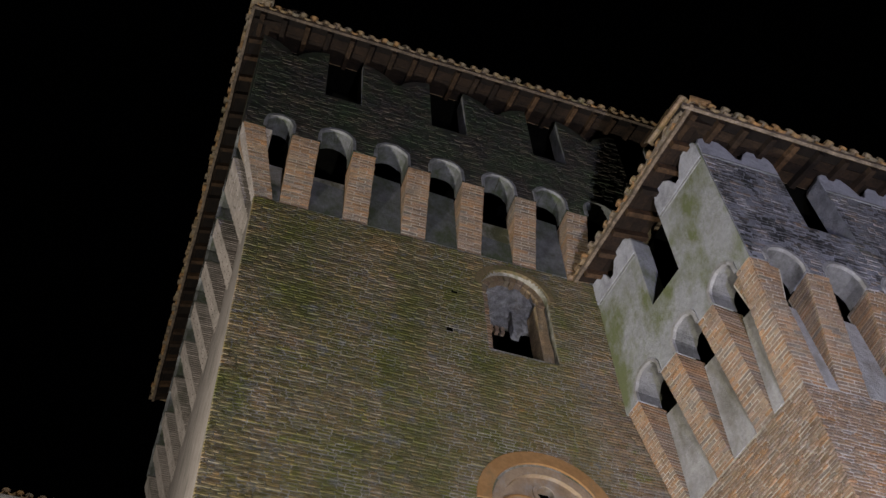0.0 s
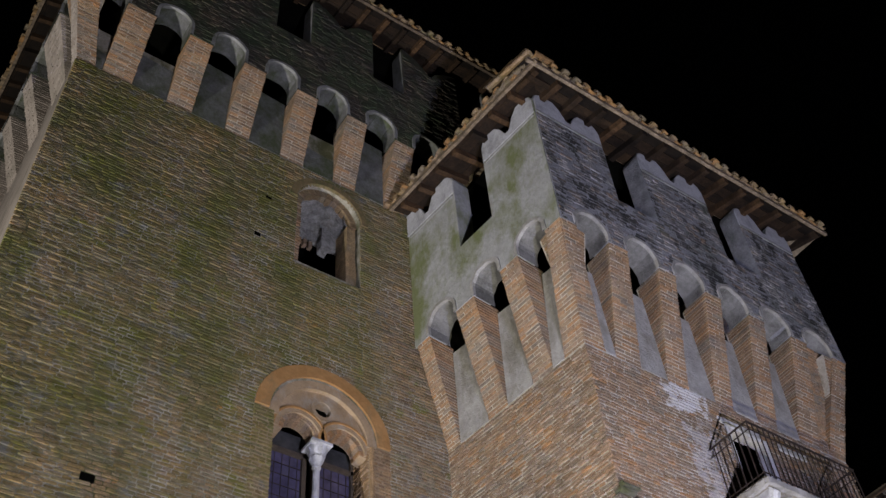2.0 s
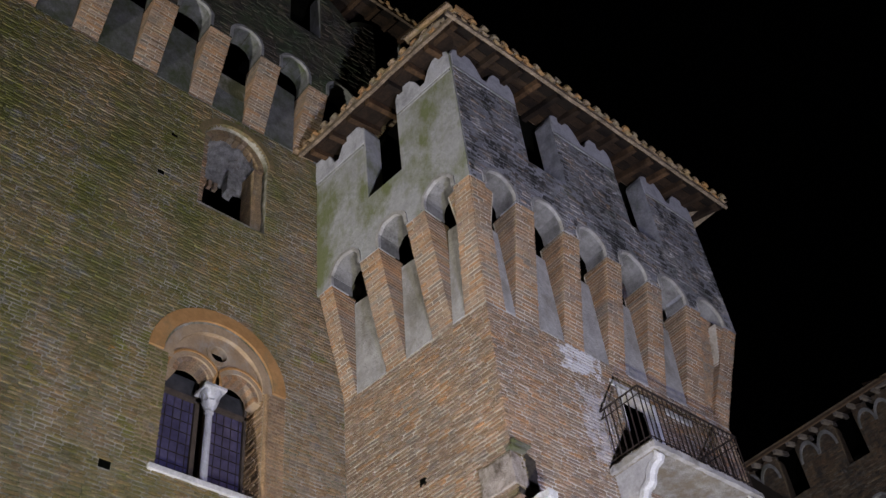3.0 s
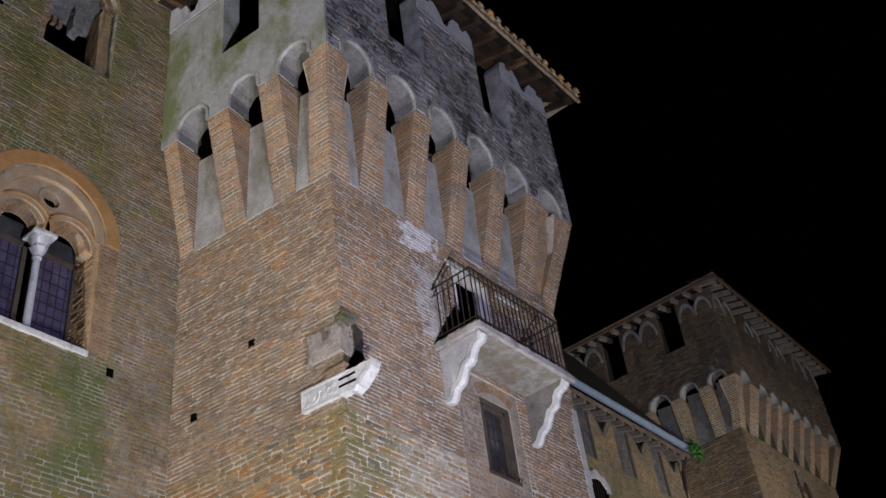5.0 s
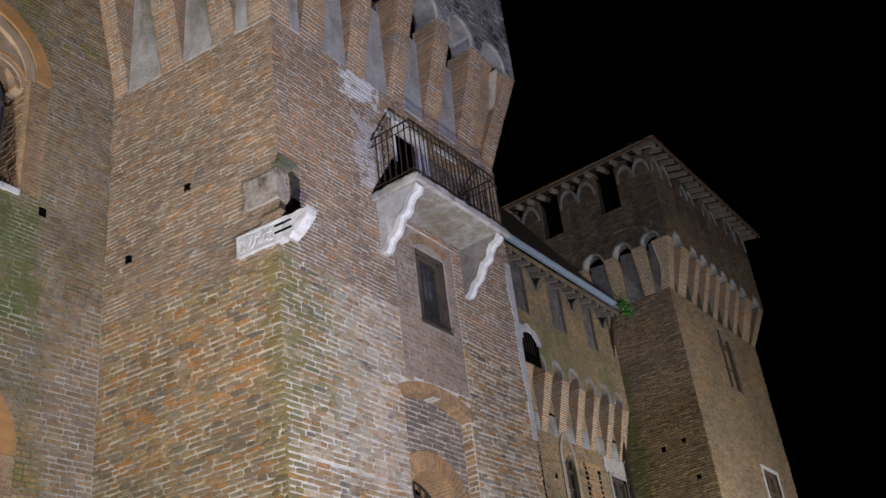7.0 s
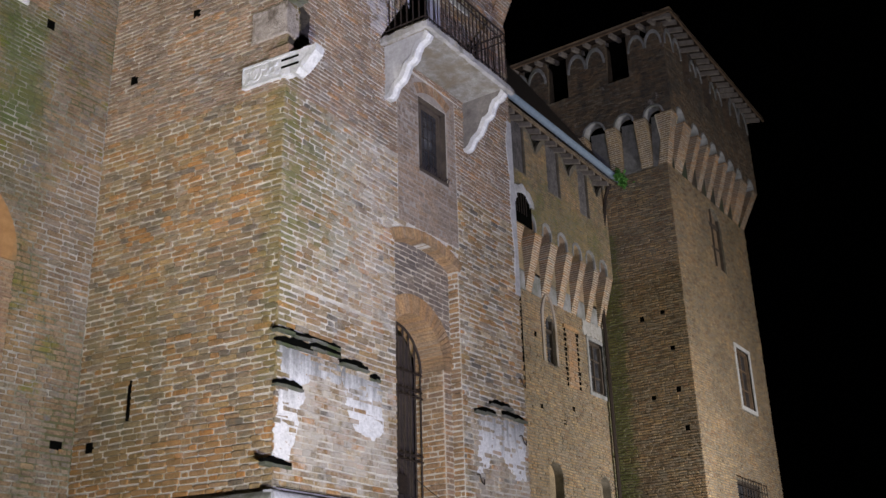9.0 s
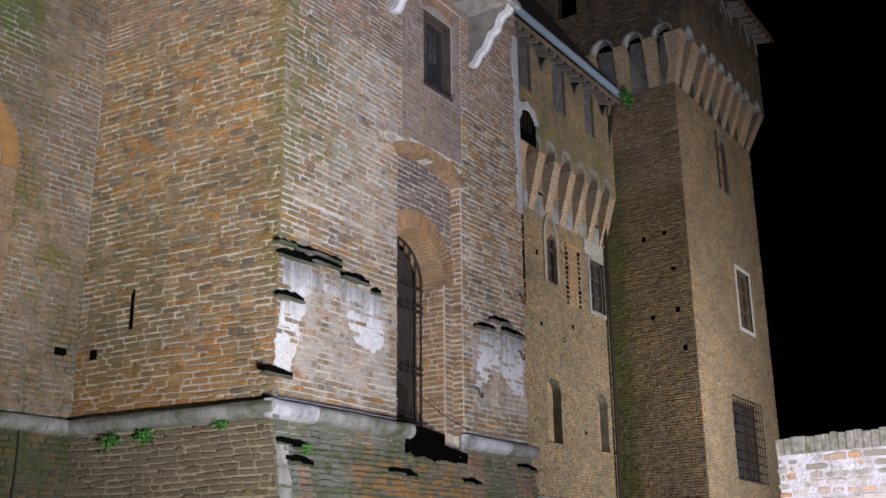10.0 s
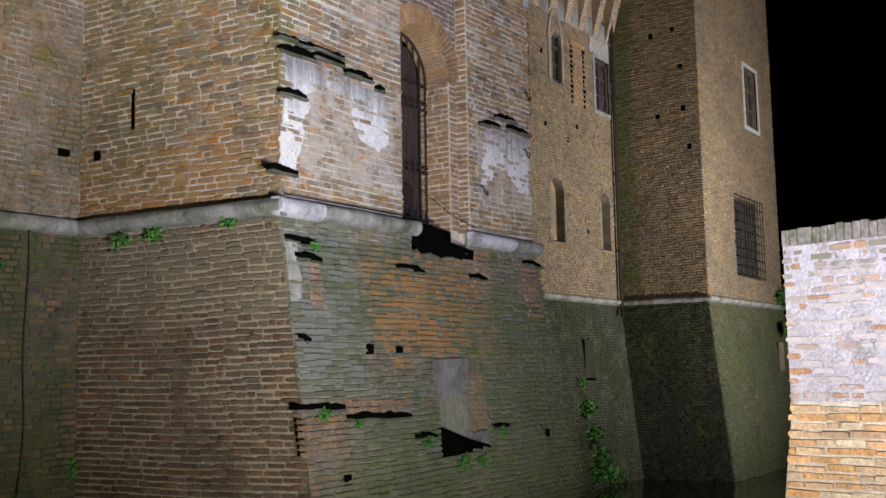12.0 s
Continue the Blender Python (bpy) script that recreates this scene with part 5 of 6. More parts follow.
GDL = [(-2.12 - 2.0, -1.6 - 2.0, -2.12 - 2.0, -1.6 - 2.0), (-2.15 - 0.95, -1.65 - 0.95, -2.2 - 0.95, -1.62 - 0.95), (-2.15, -1.65, -2.17, -1.55), (-1.26, -0.76, -1.22, -0.68), (-0.4, -0.28, -0.33, 0.2)]
GDR = [(0.32, 0.48, -0.12, 0.42)] + [(c - 0.2, c + 0.2, c - 0.22, c + 0.22) for c in (1.2, 1.92, 2.64, 3.36, 4.08, 4.8)] + [(5.55, 5.7, 5.6, 6.1)]
corbels(far, FDL, (-LD, 0, -LD, P - 0.006), GDL, ZD, ZDT, P, BRICK_FAR, 71)
corbels(far, FDR, (0, WD, -P + 0.006, WD + P), GDR, ZD, ZDT, P, BRICK_PIER, 72)
arch_rings(far, FDL, GDL, ZDT, P, PLASTER)
arch_rings(far, FDR, GDR, ZDT, P, PLASTER)
# panels in dark tones: the shade between the corbels is in their colour
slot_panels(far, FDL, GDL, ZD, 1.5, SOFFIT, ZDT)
slot_panels(far, FDR, GDR, ZD, 1.3, BRICK_DARK, ZDT)
MDL = [(-LD, -5.2), (-4.5, -3.18), (-2.55, -1.28), (-0.64, P - 0.004)]
MDR = [(-P + 0.004, 0.85), (1.4, 2.4), (3.0, 4.1), (4.7, WD + P)]
gallery(far, FDL, -LD, P - 0.004, GDL, ZDT, MDL, 16.9, 18.35, BRICK_MERLON_FAR)
gallery(far, FDR, -P + 0.004, WD + P, GDR, ZDT, MDR, 16.9, 18.35, BRICK_MERLON_FAR)
brick_field(far, FDL, -LD, P, ZDT, 18.3, gallery_holes(GDL, ZDT, MDL, 16.9, 18.35), BRICK_MERLON_FAR, 73, joint=0.011, proud=P + 0.008)
brick_field(far, FDR, -P, WD + P, ZDT, 18.3, gallery_holes(GDR, ZDT, MDR, 16.9, 18.35), BRICK_MERLON_FAR, 74, proud=P + 0.008)
PUTLOG_D = [(-1.2, 10.0), (-0.62, 10.1), (-0.45, 9.1), (-1.1, 7.9), (-0.42, 8.0), (-0.3, 7.0)]
brick_field(far, FDL, -2.32, 0.012, ZS, ZD, [Hole(u - 0.05, u + 0.05, z - 0.06, z + 0.06) for u, z in PUTLOG_D], BRICK_FAR, 75, joint=0.018)
# holes without depth: their darkness is a black plate
for u, z in PUTLOG_D:
    block("putlog_hole", (u - 0.06, u + 0.06, 0.0, 0.004, z - 0.07, z + 0.07), PAINTED_DARK, far, FDL)
brick_field(far, FDR, -0.008, WD, ZS, ZD, [DW1, Hole(3.45, 4.75, 8.05, 9.95), DW3], BRICK_FAR, 76, joint=0.018)
for face, merlons in ((FDL, MDL[1:]), (FDR, MDR)):
    for a, b in merlons:
        for c in (a + (b - a) * 0.27, a + (b - a) * 0.73):
            ring("horn_rim", c, 17.62, (b - a) * 0.19, (b - a) * 0.24, P, P + 0.035, PLASTER, far, face, squash=1.9)
eave(far, FDL, -LD, 0.9, 0.9, 0.1, 18.25, 0.25, seed=9, spacing=0.4, tiles=False, fascia=WOOD, beam=RAFTER_PALE)
eave(far, FDR, -0.9, WD + 0.9, 0.9, 0.1, 18.25, 0.25, seed=10, spacing=0.4, tiles=False, fascia=WOOD, beam=RAFTER_PALE)
hip_roof(far, [(XD - 0.9, YD - 0.9), (XD + WD + 0.9, YD - 0.9), (XD + WD + 0.9, YD + 7), (XD - 0.9, YD + 7)], [(XD + 2.5, YD + 3, 19.3), (XD + 3.5, YD + 3, 19.3)], 18.25)
batter_block("scarp", FDR, 0, WD, ZW - 1, ZS - 0.17, 0.1, 0.1, MORTAR_DIM, far, 5)
brick_field(far, FDR, 0, WD, ZW - 0.2, ZS - 0.17, [], BRICK_GREEN, 77, ends=lambda z: (0.0, WD + 0.1 * (ZS - z)), lean=0.1)
brick_field(far, FDL, -2.4, 0, ZW - 0.2, ZS - 0.17, [], BRICK_FAR_BASE, 78, ends=lambda z: (-2.4, 0.1 * (ZS - 0.17 - z)), proud=0.02)
# black sheet added over the gallery to hold back light
block("gallery_ceiling", (-0.1, WD, -5.0, 0.1, 18.42, 18.46), PAINTED_DARK, far, FDR)
string_course(far, FDL, -2.3, 0.1, r=0.08, seed=6)
string_course(far, FDR, -0.1, WD + 0.1, r=0.08, seed=7)

# ---- water and bank ----
bm = bmesh.new()
bm.faces.new([bm.verts.new(p) for p in ((-400, -400, ZW), (400, -400, ZW), (400, 400, ZW), (-400, 400, ZW))])
tagged(part("water", bm, WATER, None), "still dark moat water", "water", kind="structure")
bm = bmesh.new()
box(bm, -30, 0.9, -30, -5.6, ZW - 1, 0.1)
tagged(part("ground", bm, GRASS, None), "dark earth bank beside the moat", "ground", kind="structure")

# ---- near parapet wall ----
near = thing("brick_wall", (0.8, -6.5, ZW), "floodlit crumbling brick wall with chalky mortar", "wall")
FN = Face(0.85, -4.5, -0.22, -1)
slab("wall_core", [(-0.2, ZW - 1), (6, ZW - 1), (6, 2.53), (0.02, 2.53), (0.015, 1.2)], [], -0.5, 0, plain_material("chalky_mortar", (0.38, 0.355, 0.38), (0.54, 0.51, 0.55), 7, 0.95, bump=1.0, distance=0.035, stain=(0.22, 0.2, 0.17), stain_range=(0.52, 0.7), stain_scale=4), near, FN)
NEAR_END = lambda z: (0.004 + 0.006 * math.sin(z * 41) - 0.1 * max(0.0, 1.2 - z), 6)
brick_field(near, FN, -0.01, 6, 1.3, 2.52, [], BRICK_WALL, 81, rough=0.008, course=0.061, length=0.22, joint=0.016, wave=0.014, proud=0.004, ends=NEAR_END)
slab("bedding", [(-0.16, 0.0), (6, 0.0), (6, 1.34), (0.03, 1.34)], [], 0.0, 0.004, plain_material("tan_bedding_mortar", (0.36, 0.3, 0.22), (0.62, 0.56, 0.48), 9, 0.95, bump=1.0, distance=0.02), near, FN)
brick_field(near, FN, -0.01, 6, 0.0, 1.3, [], BRICK_BARE, 82, rough=0.014, course=0.063, length=0.27, joint=0.011, wave=0.02, proud=0.024, ends=NEAR_END)

rng = random.Random(8)
COPING = plain_material("mossy_coping_brick", (0.11, 0.1, 0.08), (0.36, 0.33, 0.3), 22, 0.95, stain=(0.09, 0.095, 0.05), stain_range=(0.45, 0.65), stain_scale=6, bump=1.0, distance=0.02)
for k in range(95):
    u = 0.02 + 0.063 * k
    block("coping_brick", (u, u + 0.055 + rng.uniform(-0.003, 0.004), -0.24, 0.012 + rng.uniform(-0.006, 0.006), 2.525, 2.66 + rng.uniform(-0.012, 0.008)), COPING, near, FN, bevel=0.008)

# loose bricks beside the gate, and the joined rest
rows = brick_rows(lambda z: (-0.014, 1.99), 3.36, 5.42, [], 60)
loose_bricks(turret, FBR, rows[:300], unit_bricks(BRICK_B))
link("brickwork", brick_mesh("brickwork", rows[300:]), BRICK_B, turret, FBR, kind="stuff")

# ---- balcony ----
balcony = thing("balcony", (2.75, -0.35, 9.1), "stone balcony with iron railing on carved white brackets", "balcony")
bm = bmesh.new()
box(bm, 1.74, 3.82, -0.72, -0.01, 9.14, 9.27)
bmesh.ops.bevel(bm, geom=bm.edges[:], offset=0.02, segments=2, affect="EDGES")
bmesh.ops.subdivide_edges(bm, edges=[e for e in bm.edges if e.calc_length() > 0.3], cuts=10)
for v in bm.verts:
    v.co += Vector(noise.noise_vector(v.co * 5)) * 0.008
part("slab", bm, plain_material("pale_worn_stone", (0.2, 0.18, 0.14), (0.46, 0.44, 0.4), 9, 0.85, stain=(0.24, 0.2, 0.14), stain_range=(0.46, 0.6), stain_scale=3, bump=1.0, distance=0.05), balcony)
for dims in ((1.72, 3.84, -0.75, -0.69), (1.71, 1.77, -0.7, -0.01)):
    bm = bmesh.new()
    box(bm, dims[0], dims[1], dims[2], dims[3], 9.125, 9.21)
    bmesh.ops.subdivide_edges(bm, edges=[e for e in bm.edges if e.calc_length() > 0.3], cuts=22)
    for v in bm.verts:
        v.co += Vector(noise.noise_vector(v.co * 13)) * 0.018
    part("edge_moulding", bm, PLASTER_WALL, balcony, WORLD, "crumbling white edge moulding")
part_profile = [(0.0, 0.0), (0.66, 0.0), (0.69, -0.05), (0.64, -0.12), (0.55, -0.15), (0.5, -0.22), (0.47, -0.32), (0.42, -0.36), (0.37, -0.37), (0.33, -0.46), (0.27, -0.56), (0.17, -0.62), (0.12, -0.72), (0.07, -0.76), (0.0, -0.76)]


def bracket(u, wide, body, label):
    bm = bmesh.new()
    a = [bm.verts.new((u + 0.012, -w, 9.14 + z)) for w, z in part_profile]
    b = [bm.verts.new((u + wide - 0.012, -w, 9.14 + z)) for w, z in part_profile]
    bm.faces.new(a)
    bm.faces.new(b[::-1])
    for k in range(len(a)):
        bm.faces.new((a[k], a[(k + 1) % len(a)], b[(k + 1) % len(a)], b[k]))
    bmesh.ops.recalc_face_normals(bm, faces=bm.faces[:])
    scroll = part("bracket", bm, body, balcony, FBR, label)
    bm = bmesh.new()
    rows = []
    for w, z in part_profile[1:]:
        k = 0.035
        rows.append([bm.verts.new((x + noise.noise((x * 9, w * 9, z * 9)) * 0.01, -w - dw, 9.14 + z - dz)) for x, dw, dz in ((u, -k, -k), (u, k * 0.6, k * 0.5), (u + wide / 2, k, k * 0.8), (u + wide, k * 0.6, k * 0.5), (u + wide, -k, -k))])
    for p, q in zip(rows, rows[1:]):
        for k in range(4):
            bm.faces.new((p[k], p[k + 1], q[k + 1], q[k]))
        bm.faces.new((p[4], p[0], q[0], q[4]))
    bmesh.ops.recalc_face_normals(bm, faces=bm.faces[:])
    part("moulded_edge", bm, MARBLE, scroll, FBR, "white carved scroll edge")


bracket(1.8, 0.12, PLASTER_PALE := plain_material("pale_plaster", (0.3, 0.29, 0.28), (0.45, 0.44, 0.42), 5, 0.9), "pale stone scroll bracket")
bracket(3.62, 0.1, plain_material("dark_stone", (0.1, 0.09, 0.08), (0.2, 0.18, 0.16), 5, 0.9), "dark stone scroll bracket with white edge")


def tube(bm, run, r, n=6):
    """A bent bar: rings of n corners, mitred at the bends."""
    loops = []
    for i, p in enumerate(run):
        d = (run[min(i + 1, len(run) - 1)] - run[max(i - 1, 0)]).normalized()
        q = d.to_track_quat("Z", "Y").to_matrix()
        loops.append([bm.verts.new(p + q @ Vector((r * math.cos(2 * math.pi * k / n), r * math.sin(2 * math.pi * k / n), 0))) for k in range(n)])
    for a, b in zip(loops, loops[1:]):
        off = min(range(n), key=lambda s: sum((a[k].co - b[(k + s) % n].co).length for k in range(n)))
        for k in range(n):
            bm.faces.new((a[k], a[(k + 1) % n], b[(k + 1 + off) % n], b[(k + off) % n]))
    bm.faces.new(loops[0][::-1])
    bm.faces.new(loops[-1])
    bmesh.ops.recalc_face_normals(bm, faces=bm.faces[:])


def bars(name, runs, r, mat, parent, face=WORLD, label=""):
    """Each run of points becomes one bent bar of its own."""
    for run in runs:
        bm = bmesh.new()
        tube(bm, [Vector(p) for p in run], r)
        part(name, bm, mat, parent, face, label)


ZR0, ZR1 = 9.27, 10.12
n = 22
bars("rail_bar", [[(1.8 + 1.98 * i / (n - 1), -0.67, ZR0), (1.8 + 1.98 * i / (n - 1) + 0.004 * math.sin(i * 5), -0.67, ZR1)] for i in range(n)], 0.009, IRON, balcony)
bars("rail_bar", [[(x, -0.67 + 0.095 * i, ZR0), (x, -0.67 + 0.095 * i, ZR1)] for x in (1.8, 3.78) for i in range(1, 7)], 0.009, IRON, balcony)
bars("hand_rail", [[(1.8, 0.0, ZR1), (1.8, -0.67, ZR1), (3.78, -0.67, ZR1), (3.78, 0.0, ZR1)]], 0.016, IRON, balcony)
bars("mid_rail", [[(1.8, 0.0, ZR1 - 0.12), (1.8, -0.67, ZR1 - 0.12), (3.78, -0.67, ZR1 - 0.12), (3.78, 0.0, ZR1 - 0.12)], [(1.8, 0.0, ZR0 + 0.08), (1.8, -0.67, ZR0 + 0.08), (3.78, -0.67, ZR0 + 0.08), (3.78, 0.0, ZR0 + 0.08)]], 0.01, IRON, balcony)

door = thing("balcony_door", (2.7, 0.1, 9.28), "half-open dark timber balcony door in worn white frame", "door")
block("leaf", (2.36, 2.62, -0.2, -0.15, 9.3, 10.7), WOOD_DARK, door, FBR, bevel=0.006)
for u, v_ in ((2.3, 2.36), (3.05, 3.11)):
    block("frame_post", (u, v_, -0.16, 0.03, 9.28, 10.78), WHITEWASH, door, FBR, bevel=0.006)
block("lintel", (2.2, 3.0, -0.1, 0.035, 10.76, 10.86), WHITEWASH, door, FBR, "flaking white lintel", 0.006, 0.012, 2)
block("lintel_piece", (3.35, 3.9, -0.02, 0.03, 10.74, 10.84), WHITEWASH, door, FBR, "flaking white lintel", 0.0, 0.015, 4)

# ---- window under the balcony ----
win = thing("window", (2.87, 0.1, 7.72), "small dark leaded window under the balcony with iron sill comb", "window")
block("pane", (2.57, 3.18, -0.14, -0.125, 7.74, 8.77), GLASS, win, FBR, "dark leaded glass")
for d in ((2.55, 2.61, 7.72, 8.78), (3.14, 3.2, 7.72, 8.78), (2.55, 3.2, 8.72, 8.78), (2.55, 3.2, 7.72, 7.78), (2.68, 2.72, 7.72, 8.78)):
    block("frame_bar", (d[0], d[1], -0.13, -0.07, d[2], d[3]), WOOD_DARK, win, FBR, bevel=0.005)
bars("lead_bar", [[(u, 0.118, 7.78), (u, 0.118, 8.72)] for u in (2.83, 2.94, 3.05)] + [[(2.72, 0.118, z), (3.14, 0.118, z)] for z in (7.95, 8.13, 8.31, 8.49, 8.64)], 0.004, IRON, win, FBR)
block("sill", (2.53, 3.22, -0.12, 0.01, 7.67, 7.72), WOOD_DARK, win, FBR, bevel=0.006)
bars("spike", [[(2.56 + 0.045 * k, -0.01, 7.7), (2.56 + 0.045 * k, -0.04, 7.76)] for k in range(15)], 0.006, IRON, win, FBR)
for d in ((3.186, 3.2, 7.72, 8.78), (2.55, 2.564, 7.72, 8.78), (2.564, 3.186, 8.766, 8.78)):
    block("reveal_lining", (d[0] - 0.002, d[1] - 0.002, -0.07, -0.004, d[2], d[3]), WOOD_DARK, win, FBR)
voussoirs(win, FBR, 2.87, 8.3, 0.6, 0.75, -0.05, 0.011, BRICK_PIER, 9, 1.0, 55, 125, "lintel_brick")

# ---- gate ----
gate = thing("iron_gate", (2.35, 0.6, 3.36), "arched iron bar gate in brick doorway", "gate")
for i in range(10):
    u = 2.07 + i * 0.122
    k = max(0.0, 1 - ((u - 2.62) / 0.57) ** 2)
    top = 5.18 + 0.56 * math.sqrt(k)
    bars("gate_bar", [[(u, 0.49, 3.34), (u, 0.49, top)]], 0.012, IRON, gate, FBR)
bars("gate_arch", [[(u, 0.49, z) for u, z in arc(2.62, 5.18, 0.56, 0, 180, 16)]], 0.018, IRON, gate, FBR)
bars("gate_rail", [[(2.04, 0.49, z), (3.2, 0.49, z)] for z in (3.45, 4.05, 4.12, 4.85, 4.93, 5.15)], 0.014, IRON, gate, FBR)
block("lock_box", (2.6, 2.8, -0.49, -0.44, 3.62, 3.85), IRON, gate, FBR, bevel=0.01)
for i in range(8):
    block("plank", (2.0 + i * 0.16, 2.155 + i * 0.16, -0.72, -0.68, 3.3, 5.68), WOOD_DARK, gate, FBR)
brick_field(turret, Face(3.21, 0.165, 0, -1), -0.43, 0.0, 3.3, 5.18, [], BRICK_RING, 91)
brick_field(turret, Face(3.38, 0.0, 0, -1), -0.16, -0.002, 3.3, 6.5, [], BRICK_RING, 92)

# ---- carved slab and corner stone ----
arms = thing("carved_slab", (0, 0, 7.8), "white marble slab with carved shields jutting past the brick corner", "stone slab")
bm = bmesh.new()
box(bm, -0.56, 0.12, -0.05, 0.05, 7.8, 8.08)
bmesh.ops.bevel(bm, geom=bm.edges[:], offset=0.012, segments=2, affect="EDGES")
part("slab", bm, MARBLE, arms, FBL)
bm = bmesh.new()
prof = [(0.12, 8.08), (0.12, 7.82), (0.17, 7.79), (0.23, 7.84), (0.27, 7.83), (0.33, 7.9), (0.39, 7.95), (0.44, 8.0), (0.46, 8.08)]
a = [bm.verts.new((u, -0.05, z)) for u, z in prof]
b = [bm.verts.new((u, 0.1, z)) for u, z in prof]
bm.faces.new(a)
bm.faces.new(b[::-1])
for k in range(len(a)):
    bm.faces.new((a[k], a[(k + 1) % len(a)], b[(k + 1) % len(a)], b[k]))
bmesh.ops.recalc_face_normals(bm, faces=bm.faces[:])
bmesh.ops.subdivide_edges(bm, edges=[e for e in bm.edges if e.calc_length() > 0.2], cuts=5)
for v in bm.verts:
    v.co += Vector(noise.noise_vector(v.co * 14)) * 0.02
part("corbel_end", bm, MARBLE, arms, FBL)
ring("shield", -0.38, 7.94, 0.07, 0.09, 0.045, 0.062, MARBLE, arms, FBL, 0, 359.9, 16)
ring("shield", -0.14, 7.93, 0.035, 0.05, 0.045, 0.06, MARBLE, arms, FBL, 0, 359.9, 12)
for d in ((-0.56, 0.12, 8.05, 8.08), (-0.56, 0.0, 7.8, 7.825), (-0.56, -0.535, 7.825, 8.05)):
    block("border", (d[0], d[1], 0.04, 0.06, d[2], d[3]), MARBLE, arms, FBL, bevel=0.004)
slab("shield", [(-0.41, 7.99), (-0.35, 7.99), (-0.345, 7.93), (-0.38, 7.885), (-0.415, 7.93)], [], 0.045, 0.066, MARBLE, arms, FBL)
for k, (u, z) in enumerate(((-0.26, 7.99), (-0.22, 7.9), (-0.09, 7.98), (-0.06, 7.88), (-0.48, 7.87), (-0.47, 8.0))):
    block("carved_leaf", (u - 0.028, u + 0.028, 0.04, 0.066, z - 0.02, z + 0.022), MARBLE, arms, FBL, rough=0.012, seed=40 + k)
# black bars paint the shade of two carved grooves
for z in (7.9, 7.99):
    block("groove", (-0.02, 0.22, 0.046, 0.054, z, z + 0.03), PAINTED_DARK, arms, FBL, bevel=0.004)
MOSSY_STONE = plain_material("mossy_stone", (0.1, 0.098, 0.085), (0.2, 0.19, 0.16), 9, 0.95, stain=(0.09, 0.1, 0.03), stain_range=(0.4, 0.6), bump=1.0, distance=0.03)
# dark colour of the plates that paint the recess shade by the stone
SLOT_DARK = plain_material("shadowed_brick_slot", (0.02, 0.018, 0.014), (0.075, 0.06, 0.045), 12, 0.95, bump=1.0, distance=0.03)
cs = thing("corner_stone", (0, 0, 8.2), "rough weathered stone block set in the brick corner", "stone block")
block("block", (-0.46, 0.035, -0.2, 0.045, 8.37, 8.78), plain_material("rough_sandstone", (0.34, 0.285, 0.235), (0.56, 0.49, 0.42), 9, 0.9, bump=1.0, distance=0.06, stain=(0.14, 0.11, 0.08), stain_range=(0.5, 0.66), stain_scale=6), cs, FBL, bevel=0.02, rough=0.022, seed=5)
for u0, u1, z, sd in ((-0.03, 0.2, 8.84, 6), (0.0, 0.27, 8.93, 7)):
    block("ledge", (u0, u1, -0.05, 0.07, z, z + 0.035), MOSSY_STONE, cs, FBR, rough=0.014, seed=sd)
slab("slot", ragged([(0.2, 8.42), (0.33, 8.46), (0.36, 8.8), (0.24, 8.86), (0.2, 8.82)], 3, jag=0.02), [], 0.0, 0.03, SLOT_DARK, cs, FBR)
slab("slot", ragged([(0.0, 8.28), (0.22, 8.24), (0.21, 8.31), (0.02, 8.36)], 5, jag=0.015), [], 0.0, 0.03, SLOT_DARK, cs, FBR)
for z in (8.1, 8.16):
    block("brick_layer", (-0.2, 0.08, -0.2, 0.045, z, z + 0.05), BRICK_PIER, cs, FBL, rough=0.012, seed=8)

# ---- broken ledges by the gate ----
MOSSY_LEDGE = plain_material("mossy_rubble", (0.1, 0.098, 0.085), (0.19, 0.18, 0.16), 9, 0.95, stain=(0.06, 0.075, 0.03), stain_range=(0.4, 0.6), bump=1.0, distance=0.03)


def ledge(u0, u1, z, fall, out=0.1, thick=0.05, seed=0, face=FBR, base=0.0, label="black strip of painted shade over a broken mossy ledge"):
    """A ragged black plate that paints the shade over a ledge, with a thin broken lip under it."""
    ob = thing("ledge", tuple(face.m @ Vector(((u0 + u1) / 2, -base, z))), label, "ledge", "broken ledges")
    rng = random.Random(seed)
    n = max(4, int((u1 - u0) / 0.06))
    top, low = [], []
    for i in range(n + 1):
        u = u0 + (u1 - u0) * i / n
        zz = z - fall * i / n
        end = (0.6, 0.75, 1.0)[min(2, min(i, n - i))] * rng.choice((0.85, 1.0, 1.0))
        low.append((u, zz + rng.uniform(-0.004, 0.004)))
        top.append((u, zz + 1.15 * (thick + rng.uniform(-0.008, 0.012)) * end))
    # flat black shape laid on the wall as the shade above the lip
    slab("slot", low + top[::-1], [], base - 0.02, base + 0.032, PAINTED_DARK, ob, face)
    m = max(2, int((u1 - u0) / 0.22))
    for i in range(m):
        a, b = u0 + (u1 - u0) * i / m, u0 + (u1 - u0) * (i + 1) / m
        zz = z - fall * (i + 0.5) / m + rng.uniform(-0.008, 0.008)
        block("broken_brick", (a + 0.004, b - 0.004, base - 0.03, base + 0.6 * out * rng.uniform(0.6, 1.15), zz - 0.026, zz), MOSSY_LEDGE, ob, face, rough=0.012, seed=seed + i)
    return ob


ledge(-0.05, 0.97, 4.9, 0.0, 0.1, 0.035, seed=1)
ledge(-0.02, 0.52, 4.78, 0.0, 0.09, 0.06, seed=2)
